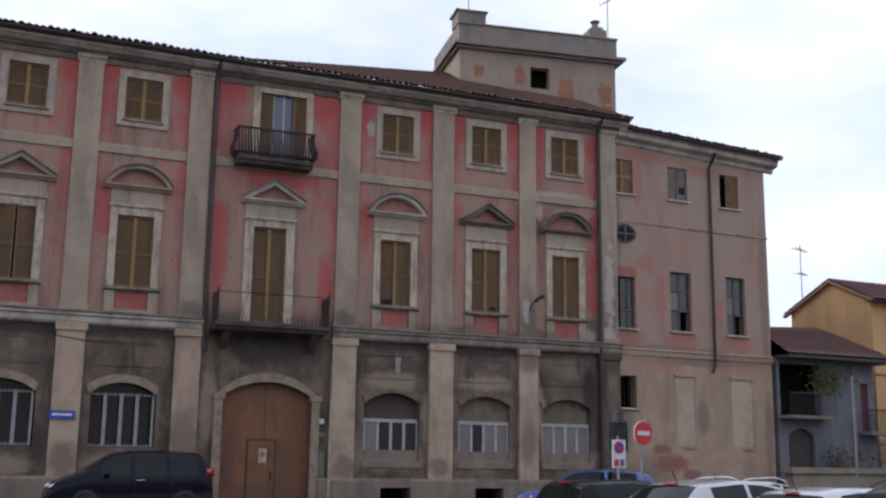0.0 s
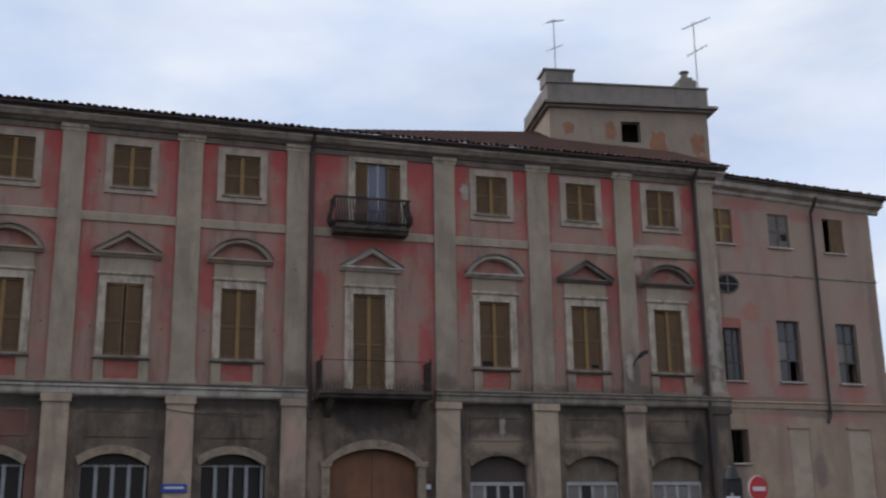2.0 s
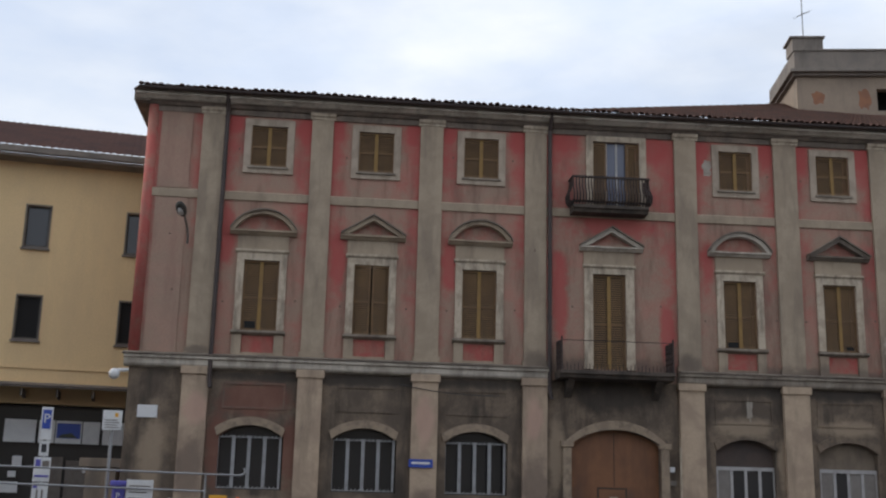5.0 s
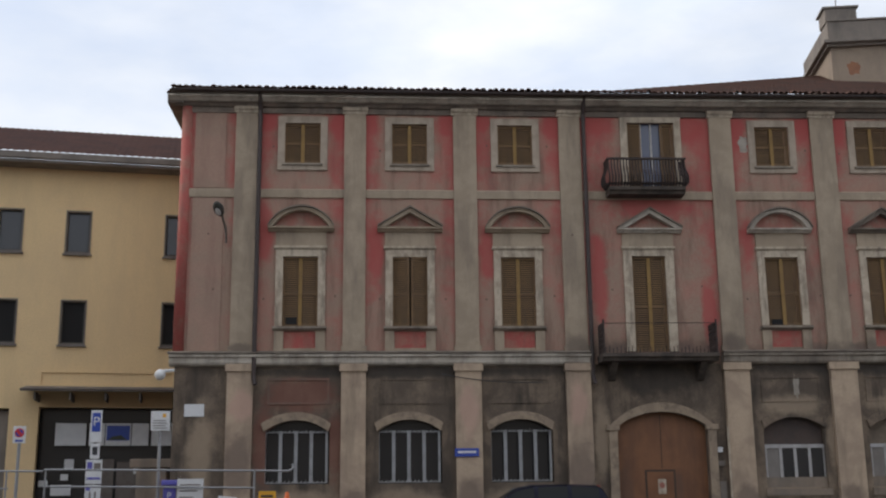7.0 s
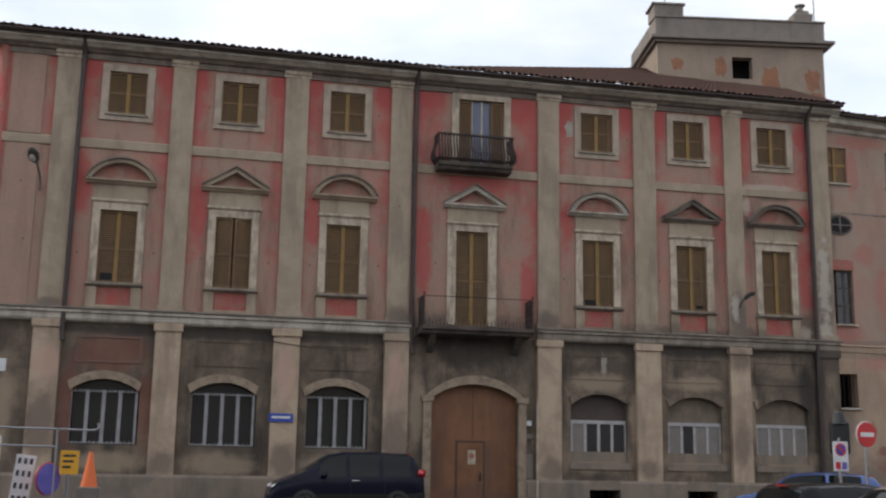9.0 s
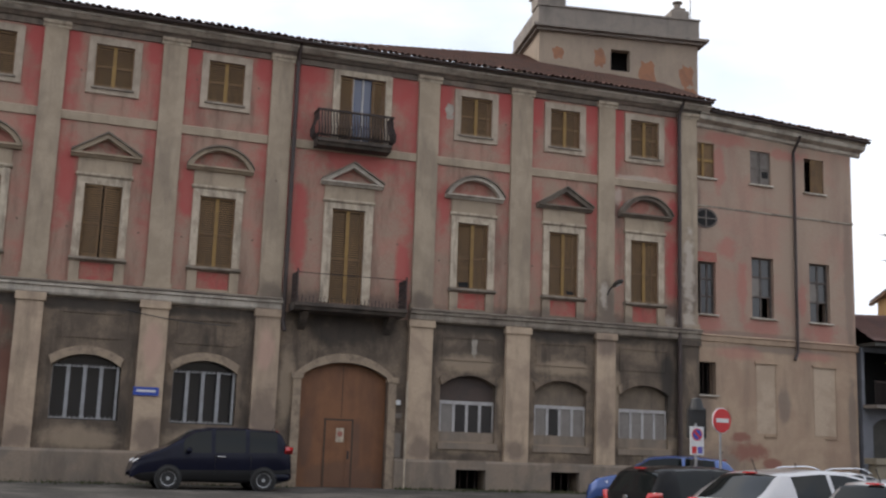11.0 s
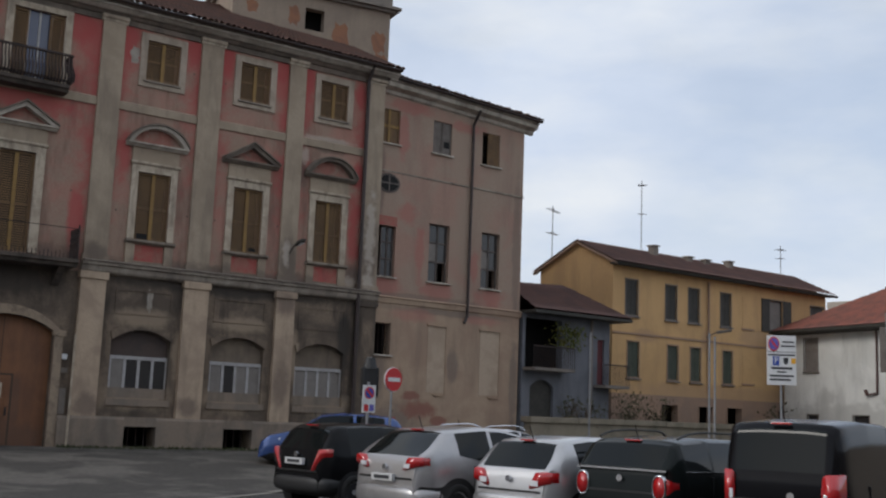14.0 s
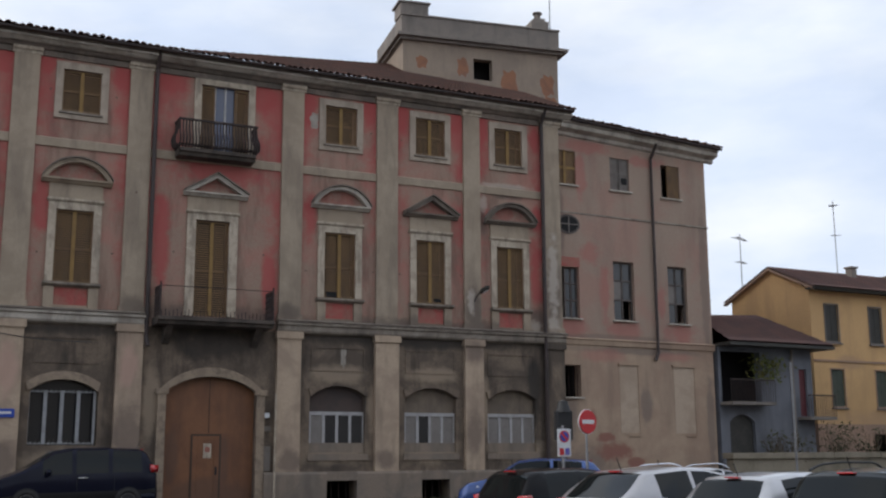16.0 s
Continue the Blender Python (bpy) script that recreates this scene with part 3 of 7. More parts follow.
REPAIR = mat("pale_repair_plaster", (0.40, 0.355, 0.3), 0.92, (0.32, 0.28, 0.235), (0.22, 0.19, 0.155), 2.0, 24, 0.3)
for x, z, a, b in ((13.0, 4.9, 0.12, 0.5), (11.9, 12.6, 0.2, 0.35)):
    ragged(x, z, a, b, REPAIR, "repair_patch")
bm = bmesh.new()
tube(bm, (0, -0.008, 0), (0, -0.004, 0), 0.034, 7)
HOLE = mesh("wall_hole", bm, BRICKY)
for x, z in ((-4.85, 9.6), (-4.65, 7.9), (-3.15, 7.6), (-1.0, 7.7), (-2.95, 12.4), (0.35, 7.6), (2.35, 7.6), (0.35, 12.3), (3.6, 7.6), (5.7, 7.7), (5.6, 12.5), (3.7, 12.5), (6.3, 9.6), (7.5, 7.9), (10.3, 8.0), (11.7, 7.6), (14.0, 7.7), (14.95, 7.7), (17.2, 7.8), (13.9, 12.4), (15.0, 12.3)):
    ob = new("wall_hole", HOLE)
    ob.parent = palace
    ob.matrix_local = pose(x, kink(x) - (0.03 if x < -4 else 0.1 if x == 6.3 else 0), z)


# windows
def shutter_leaf(w, h, slats):
    """A louvred leaf, its foot at the origin, w wide to +x."""
    bm = bmesh.new()
    for a, b in ((0, 0.055), (w - 0.055, w)):
        box(bm, a, b, -0.035, 0, 0, h)
    for z in (0, h * 0.46, h - 0.07):
        box(bm, 0.055, w - 0.055, -0.033, -0.002, z, z + 0.07)
    n = slats
    for k in range(n):
        z = 0.08 + (h - 0.16) * k / n
        vs = [bm.verts.new(p) for p in ((0.055, -0.03, z), (w - 0.055, -0.03, z), (w - 0.055, -0.006, z + 0.05), (0.055, -0.006, z + 0.05))]
        bm.faces.new(vs)
    return bm


def stile(h):
    bm = bmesh.new()
    box(bm, -0.05, 0.05, -0.05, -0.036, 0, h)
    return mesh("stile", bm, STILE)


TALL, SHORT = (mesh("shutter", shutter_leaf(w, h, n), SHUT) for w, h, n in ((0.525, 2.12, 30), (0.545, 1.28, 18)))
TALL_STILE, SHORT_STILE = stile(2.08), stile(1.25)


def leaf(me, parent, x, z, y=0.06, turn=0.0, mirror=False):
    ob = new("shutter", me)
    ob.parent = parent
    ob.matrix_local = pose(x, y + kink(x), z, 0, 0, turn) @ Matrix.Diagonal((-1 if mirror else 1, 1, 1, 1))
    return ob


def surround(bm, a, b, c, d, w, out, foot=True, y1=-0.004):
    """A flat frame round an opening a..b, c..d, w wide, in one piece."""
    if foot:
        inner, outer = [(a, c), (b, c), (b, d), (a, d)], [(a - w, c - w), (b + w, c - w), (b + w, d + w), (a - w, d + w)]
    else:
        inner, outer = [(a, c), (a, d), (b, d), (b, c)], [(a - w, c), (a - w, d + w), (b + w, d + w), (b + w, c)]
    strip(bm, outer, inner, -out, y1, foot)


def strip(bm, outer, inner, y0, y1, closed=False):
    """A connected band between two lines of (x, z), from y0 (front) to y1."""
    grid = [[bm.verts.new((x, y, z)) for x, z in line] for line, y in ((outer, y0), (inner, y0), (inner, y1), (outer, y1))]
    n = len(outer)
    for i in range(n if closed else n - 1):
        j = (i + 1) % n
        for k in range(4):
            p, q = grid[k], grid[(k + 1) % 4]
            bm.faces.new((p[i], p[j], q[j], q[i]))
    if not closed:
        bm.faces.new([g[0] for g in grid])
        bm.faces.new([g[-1] for g in grid][::-1])


def pediment(parent, c, curved, material, base=9.68, half=1.0, rise=0.74):
    bm = bmesh.new()
    sweep(bm, [(0.004, base), (0.12, base), (0.16, base + 0.05), (0.24, base + 0.08), (0.24, base + 0.13), (0.004, base + 0.14)], c - half, c + half)
    t = 0.12
    if curved:
        outer, inner = arc(c, half, base + 0.13, rise - 0.13), arc(c, half - 0.16, base + 0.14, rise - 0.13 - t)
    else:
        outer = [(c - half, base + 0.13), (c, base + rise), (c + half, base + 0.13)]
        inner = [(c - half + 0.24, base + 0.14), (c, base + rise - t - 0.03), (c + half - 0.24, base + 0.14)]
    strip(bm, outer, inner, -0.25, -0.004)
    ob = part("pediment", bm, material, parent, "moulded window pediment, weathered grey", front=True)
    bm = bmesh.new()
    strip(bm, [(x, z + 0.05) for x, z in outer], outer, -0.33, -0.004)
    part("cap_moulding", bm, PED_DARK, ob, "soot-black top edge", front=True)
    bm = bmesh.new()
    prism(bm, ([(c + half - 0.2, base + 0.145)] + [(x, z) for x, z in inner[::-1]] + [(c - half + 0.2, base + 0.145)])[::-1], -0.02, -0.004)
    part("tympanum", bm, TYMPAN, ob, front=True)


def tall_window(c, curved, ped):
    win = bmesh.new()
    surround(win, c - 0.53, c + 0.53, 6.78, 8.90, 0.22, 0.07, False)
    w = part("window", win, PALE, palace, "tall shuttered window in a pale stone frame", front=True)
    bm = bmesh.new()
    sweep(bm, [(0.004, 9.125), (0.09, 9.125), (0.13, 9.17), (0.13, 9.23), (0.004, 9.24)], c - 0.8, c + 0.8)
    part("head_moulding", bm, PALE, w, front=True)
    bm = bmesh.new()
    sweep(bm, [(0.004, 6.63), (0.15, 6.65), (0.2, 6.69), (0.2, 6.745), (0.004, 6.75)], c - 0.8, c + 0.8)
    part("sill", bm, DULL, w, front=True)
    bm = bmesh.new()
    for s in (-1, 1):
        box(bm, c + s * 0.62 - 0.14, c + s * 0.62 + 0.14, -0.09, -0.004, 5.98, 6.63)
    box(bm, c - 0.48, c + 0.48, -0.05, -0.004, 5.98, 6.1)
    part("apron", bm, GREY, w, front=True)
    bm = bmesh.new()
    box(bm, c - 0.47, c + 0.47, -0.012, -0.004, 6.1, 6.6)
    part("apron_panel", bm, RED_PATCH, w, front=True)
    bm = bmesh.new()
    box(bm, c - 0.76, c + 0.76, -0.05, -0.004, 9.24, 9.68)
    part("head_panel", bm, GREY, w, front=True)
    pediment(w, c, curved, ped)
    ajar = abs(c - CENTRES[1]) < 0.1
    leaf(TALL, w, c - 0.53, 6.77, turn=-13 if ajar else 0)
    leaf(TALL, w, c + 0.53, 6.77, turn=15 if ajar else 0, mirror=True)
    if not ajar:
        ob = new("stile", TALL_STILE)
        ob.parent = w
        ob.matrix_local = pose(c, 0.06 + kink(c), 6.79)
    gaps = {CENTRES[0]: (-0.42, -0.1, 6.83, 7.05), CENTRES[3]: (-0.42, -0.08, 6.8, 6.96), CENTRES[4]: (0.15, 0.4, 6.84, 6.95)}
    if c in gaps:
        a, b, z0, z1 = gaps[c]
        # Black patch laid over the leaf as the dark gap.
        bm = bmesh.new()
        box(bm, c + a, c + b, 0.012, 0.02, z0, z1)
        part("missing_slats", bm, DARK, w, front=True)
    return w


def short_window(c):
    bm = bmesh.new()
    surround(bm, c - 0.55, c + 0.55, 11.86, 13.17, 0.215, 0.06)
    w = part("window", bm, FRAME, palace, "small shuttered top-floor window in a pale frame", front=True)
    bm = bmesh.new()
    box(bm, c - 0.62, c + 0.62, -0.12, 0.05, 11.79, 11.855, 0.01)
    part("sill", bm, DULL, w, front=True)
    leaf(SHORT, w, c - 0.55, 11.88)
    leaf(SHORT, w, c + 0.55, 11.88, mirror=True)
    ob = new("stile", SHORT_STILE)
    ob.parent = w
    ob.matrix_local = pose(c, 0.06 + kink(c), 11.89)


for k, c in enumerate(CENTRES):
    tall_window(c, k in (0, 2, 3, 5), GREY if k < 3 else (PED_DARK if k > 3 else CORNICE))
    short_window(c)


def arched_window(c, kind):
    """Ground-storey window with a low arch: barred on one side of the gate, glazed with a panelled head on the other."""
    bm = bmesh.new()
    o, i = arc(c, 1.02, 3.88, 0.33), arc(c, 0.94, 3.64, 0.335)
    strip(bm, o, i, -0.1 if kind == "barred" else -0.06, -0.004)
    w = part("window", bm, HOOD if kind == "barred" else SOOT, palace, "low-arched ground-floor window with white iron bars" if kind == "barred" else "low-arched ground-floor window with white casements", front=True)
    if kind == "barred":
        bm = bmesh.new()
        box(bm, c - 0.93, c + 0.93, 0.3, 0.32, 1.92, 3.95)
        part("pane", bm, PANE, w, front=True)
        for k in range(5):
            bm = bmesh.new()
            x = c - 0.90 + 1.8 * k / 4
            wd = 0.035 if k in (0, 4) else 0.05
            box(bm, x - wd, x + wd, 0.06, 0.10, 2.17, 3.66)
            part("bar", bm, GRILLE, w, front=True)
        for z in (2.17, 3.62):
            bm = bmesh.new()
            box(bm, c - 0.93, c + 0.93, 0.03, 0.056, z - 0.012, z + 0.012)
            n = 16
            for k in range(n):
                x = c - 0.9 + 1.8 * k / (n - 1)
                tube(bm, (x - 0.04, 0.05, z), (x + 0.01, 0.03, z + 0.055), 0.013, 5)
            part("scrollwork", bm, GRILLE, w, front=True)
    else:
        bm = bmesh.new()
        box(bm, c - 0.93, c + 0.93, 0.20, 0.24, 3.12, 3.95)
        part("head_panel", bm, BROWNPANEL if kind == "brown" else SILLWALL, w, front=True)
        bm = bmesh.new()
        box(bm, c - 0.93, c + 0.93, 0.12, 0.19, 3.06, 3.17)
        for x in (-0.9, -0.44, 0.0, 0.44, 0.9):
            box(bm, c + x - 0.045, c + x + 0.045, 0.13, 0.18, 2.2, 3.06)
        part("casement_frame", bm, WHITEWOOD, w, front=True)
        for k in range(4):
            x0 = c - 0.855 + 0.45 * k
            bm = bmesh.new()
            box(bm, x0, x0 + 0.38, 0.155, 0.165, 2.2, 3.06)
            dark = (kind == "open" and k == 1) or (kind == "brown" and k in (1, 2, 3))
            part("pane", bm, PANE if dark else CURTAIN, w, front=True)
        bm = bmesh.new()
        box(bm, c - 0.93, c + 0.93, 0.08, 0.4, 1.9, 2.2)
        part("sill_wall", bm, PLINTH, w, front=True)
        bm = bmesh.new()
        box(bm, c - 1.0, c + 1.0, -0.05, -0.004, 1.66, 1.86)
        part("sill", bm, PLINTH, w, front=True)


for c, kind in zip(CENTRES, ("barred", "barred", "barred", "brown", "open", "shut")):
    arched_window(c - 0.05 if c < 7 else c + 0.03, kind)

# recessed panels over the ground-floor windows
for c in CENTRES:
    bm = bmesh.new()
    surround(bm, c - 0.85, c + 0.85, 4.5, 5.15, 0.06, 0.025)
    part("plaster_panel", bm, SOOT if c > -1 else BRICKY, palace, front=True)

# the gateway
bm = bmesh.new()
o, i = arc(GATE, 1.65, 3.66, 0.78), arc(GATE, 1.375, 3.72, 0.445)
strip(bm, o, i, -0.09, -0.004)
for s in (-1, 1):
    a, b = sorted((GATE + s * 1.37, GATE + s * 1.62))
    box(bm, a, b, -0.12, -0.004, 0.2, 3.68)
    box(bm, a - 0.06, b + 0.06, -0.16, -0.004, 3.62, 3.78)
portal = part("portal", bm, HOOD, palace, "low-arched stone gateway surround", front=True)
gate = part("gate", (lambda b: (prism(b, [(GATE - 1.375, 0.36), (GATE + 1.375, 0.36)] + arc(GATE, 1.375, 3.72, 0.445, left_to_right=False), 0.2, 0.27), b)[1])(bmesh.new()), WOOD, palace, "closed brown wooden carriage gate", front=True)
bm = bmesh.new()
for a, b, c, d in ((8.28, 8.34, 0.42, 2.46), (9.14, 9.20, 0.42, 2.46), (8.34, 9.14, 2.40, 2.46)):
    box(bm, a, b, 0.18, 0.2, c, d)
box(bm, GATE - 0.012, GATE + 0.012, 0.19, 0.2, 2.5, 4.1)
part("door_joint", bm, WOOD_DARK, gate, front=True)
bm = bmesh.new()
box(bm, 8.34, 9.14, 0.175, 0.198, 0.42, 2.40)
for z0, z1 in ((0.6, 1.3), (1.45, 2.25)):
    surround(bm, 8.5, 8.98, z0, z1, 0.03, -0.16, True, 0.174)
part("wicket_door", bm, WOOD, gate, "small wicket door in the gate", front=True)
bm = bmesh.new()
box(bm, 8.66, 8.90, 0.165, 0.174, 1.75, 2.18)
part("notice", bm, PALE, gate, "pale paper notice", front=True)
bm = bmesh.new()
tube(bm, (8.78, 0.164, 2.0), (8.78, 0.162, 2.0), 0.085, 14)
part("notice_mark", bm, RED_PATCH, gate, front=True)
bm = bmesh.new()
box(bm, 9.02, 9.08, 0.14, 0.174, 1.25, 1.5)
part("lock", bm, IRON, gate, front=True)

# door panels at the portal: meter doors, conduit
for z0, z1 in ((1.35, 2.1), (2.55, 2.7)):
    bm = bmesh.new()
    box(bm, 10.46, 10.66, -0.05, -0.004, z0, z1)
    part("meter_box", bm, PARAPET, palace, front=True)
bm = bmesh.new()
tube(bm, (10.75, -0.2, 0.4), (10.75, -0.2, 3.7), 0.035, 8)
part("conduit", bm, PALE, palace, "pale conduit pipe", front=True)

# middle balcony door with its pediment
bm = bmesh.new()
surround(bm, DOOR - 0.52, DOOR + 0.52, 5.98, 8.95, 0.27, 0.07, False)
sweep(bm, [(0.004, 9.14), (0.09, 9.14), (0.13, 9.19), (0.13, 9.24), (0.004, 9.25)], DOOR - 0.83, DOOR + 0.83)
w = part("balcony_door", bm, PALE, palace, "tall shuttered balcony door in a pale frame", front=True)
bm = bmesh.new()
box(bm, DOOR - 0.8, DOOR + 0.8, -0.05, -0.004, 9.25, 9.68)
part("head_panel", bm, GREY, w, front=True)
pediment(w, DOOR + 0.06, False, CORNICE)
LONG = mesh("shutter", shutter_leaf(0.515, 2.94, 40), SHUT)
leaf(LONG, w, DOOR - 0.52, 5.99)
leaf(LONG, w, DOOR + 0.52, 5.99, mirror=True)
bm = bmesh.new()
box(bm, DOOR - 0.05, DOOR + 0.05, 0.01, 0.024, 5.99, 8.9)
part("stile", bm, STILE, w, front=True)

# top balcony door: shutters folded back, glass showing
bm = bmesh.new()
surround(bm, 8.18, 9.68, 11.1, 13.3, 0.22, 0.06, False)
w = part("balcony_door", bm, PALE, palace, "top balcony door, half open shutters and blue-grey glass", front=True)
bm = bmesh.new()
box(bm, 8.62, 9.30, 0.1, 0.11, 11.1, 13.3)
part("pane", bm, BLUEPANE, w, front=True)
bm = bmesh.new()
for x in (8.6, 8.93, 9.28):
    box(bm, x, x + 0.06, 0.07, 0.12, 11.1, 13.3)
part("casement_frame", bm, WHITEWOOD, w, front=True)
MEDIUM = mesh("shutter", shutter_leaf(0.44, 2.15, 30), SHUT)
leaf(MEDIUM, w, 8.18, 11.12)
leaf(MEDIUM, w, 9.68, 11.12, mirror=True)


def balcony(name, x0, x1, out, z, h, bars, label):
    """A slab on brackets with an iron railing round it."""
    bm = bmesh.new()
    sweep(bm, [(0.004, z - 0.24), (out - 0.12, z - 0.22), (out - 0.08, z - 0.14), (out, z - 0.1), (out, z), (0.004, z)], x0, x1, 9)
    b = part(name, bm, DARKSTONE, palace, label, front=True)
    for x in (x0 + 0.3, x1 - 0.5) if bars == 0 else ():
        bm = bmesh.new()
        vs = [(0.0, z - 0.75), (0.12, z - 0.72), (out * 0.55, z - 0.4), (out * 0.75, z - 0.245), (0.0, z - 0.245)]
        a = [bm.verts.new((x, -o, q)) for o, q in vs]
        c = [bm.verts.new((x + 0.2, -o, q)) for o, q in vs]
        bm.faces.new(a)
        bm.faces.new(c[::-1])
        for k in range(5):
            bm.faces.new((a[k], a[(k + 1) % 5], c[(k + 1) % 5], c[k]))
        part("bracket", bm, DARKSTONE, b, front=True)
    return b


low = balcony("balcony", 6.95, 10.45, 0.85, 5.84, 0.95, 0, "long dark stone balcony over the gateway")
for x in (7.0, 10.4):
    for k in range(9):
        bm = bmesh.new()
        tube(bm, (x, -0.78 + 0.085 * k, 5.83), (x, -0.78 + 0.085 * k, 6.73), 0.018, 6)
        part("end_baluster", bm, IRON, low, front=True)
    for z in (5.86, 5.95, 6.12, 6.29, 6.46, 6.63, 6.72):
        bm = bmesh.new()
        box(bm, x - 0.012, x + 0.012, -0.8, -0.04, z, z + 0.045)
        part("end_rail", bm, IRON, low, front=True)
bm = bmesh.new()
tube(bm, (7.0, -0.8, 6.74), (10.4, -0.8, 6.74), 0.013, 6)
for k in range(30):
    x = 7.05 + 3.3 * k / 29
    tube(bm, (x, -0.8, 5.84), (x, -0.8, 6.02 + 0.05 * math.sin(k * 2.1)), 0.012, 5)
for x in (7.0, 10.4):
    tube(bm, (x, -0.8, 5.84), (x, -0.8, 6.85), 0.03, 8)
part("front_railing", bm, IRON, low, "thin iron front rail", front=True)

high = balcony("balcony", 7.42, 9.80, 0.62, 11.04, 0.95, 24, "small top-floor balcony with bellied iron railing")
bm = bmesh.new()
for k in range(26):
    x = 7.42 + 2.38 * k / 25
    pts = [(0.56, 11.04), (0.70, 11.17), (0.72, 11.36), (0.60, 11.63), (0.58, 11.93)]
    for (o, z), (o2, z2) in zip(pts, pts[1:]):
        tube(bm, (x, -o, z), (x, -o2, z2), 0.024, 5)
for s in (7.42, 9.80):
    for k in range(5):
        y = -0.08 - 0.12 * k
        sx = -1 if s < 8 else 1
        pts = [(0, 11.04), (0.12, 11.17), (0.13, 11.36), (0.03, 11.63), (0.0, 11.93)]
        for (o, z), (o2, z2) in zip(pts, pts[1:]):
            tube(bm, (s + sx * o, y, z), (s + sx * o2, y, z2), 0.024, 5)
part("railing", bm, IRON, high, "bellied wrought-iron balusters", front=True)
bm = bmesh.new()
for z in (11.1, 11.9):
    box(bm, 7.38, 9.84, -0.64, -0.58, z, z + 0.06)
    for x in (7.38, 9.78):
        box(bm, x, x + 0.06, -0.58, -0.02, z, z + 0.06)
part("handrail", bm, IRON, high, front=True)


# drainpipes
def downpipe(x, z0, z1, out=0.19, r=0.068):
    bm = bmesh.new()
    tube(bm, (x, -out, z0 + 0.25), (x, -out, z1 - 0.5), r, 12)
    tube(bm, (x, -out, z1 - 0.5), (x, -0.5, z1), r, 12)
    tube(bm, (x, -out, z0 + 0.25), (x + 0.05, -out - 0.05, z0), r, 12)
    for k in range(5):
        z = z0 + 0.5 + (z1 - z0 - 1.2) * k / 4
        tube(bm, (x, -out, z), (x, -out, z + 0.05), r + 0.015, 12)
    part("downpipe", bm, PIPE, palace, "brown metal downpipe", front=True, smooth=False)


downpipe(-3.36, 5.0, 14.02)
downpipe(6.76, 5.0, 14.02)
downpipe(20.38, 0.9, 14.02)

# ---- the wing ----
WY = 0.22


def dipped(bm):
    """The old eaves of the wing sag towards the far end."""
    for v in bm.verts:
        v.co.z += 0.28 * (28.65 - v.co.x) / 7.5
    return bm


def shifted(bm, y):
    for v in bm.verts:
        v.co.y += y
    return bm


holes = [(21.16, 22.06, 11.5, 12.78), (23.6, 24.48, 11.5, 12.75), (26.0, 26.88, 11.45, 12.75), (21.2, 22.08, 6.6, 8.45), (23.6, 24.54, 6.62, 8.8), (26.12, 27.02, 6.62, 8.8), (21.32, 22.05, 3.8, 4.93)]
bm = bmesh.new()
wall(bm, JOINT, RIGHT_END, 5.75, 13.4, [h for h in holes if h[2] > 6], 0.4)
part("wall", shifted(bm, WY), PINK_PLAIN, palace, "faded pink wing wall with patches", front=True)
bm = bmesh.new()
wall(bm, JOINT, RIGHT_END, 0.2, 5.75, [h for h in holes if h[2] < 5], 0.4)
part("wall", shifted(bm, WY), WINGLOW, palace, "stained beige render on the wing's ground storey", front=True)
bm = bmesh.new()
sweep(bm, [(0.004, 5.64), (0.06, 5.66), (0.08, 5.82), (0.12, 5.86), (0.004, 5.92)], JOINT, RIGHT_END + 0.06)
part("string_course", shifted(bm, WY), WINGLOW, palace, front=True)
bm = bmesh.new()
sweep(bm, [(0.004, 10.42), (0.035, 10.43), (0.035, 10.49), (0.004, 10.5)], JOINT, RIGHT_END + 0.03)
part("band", shifted(bm, WY), DULL, palace, front=True)
bm = bmesh.new()
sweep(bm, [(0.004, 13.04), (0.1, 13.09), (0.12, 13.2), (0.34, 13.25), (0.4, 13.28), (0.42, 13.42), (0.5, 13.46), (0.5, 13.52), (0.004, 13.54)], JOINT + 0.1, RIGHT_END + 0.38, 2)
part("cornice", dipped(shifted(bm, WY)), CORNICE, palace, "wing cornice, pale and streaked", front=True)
bm = bmesh.new()
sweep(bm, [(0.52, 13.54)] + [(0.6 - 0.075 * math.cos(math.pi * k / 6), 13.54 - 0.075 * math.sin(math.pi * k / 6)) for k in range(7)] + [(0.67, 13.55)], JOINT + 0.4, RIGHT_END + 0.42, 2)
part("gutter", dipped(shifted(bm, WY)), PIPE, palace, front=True)


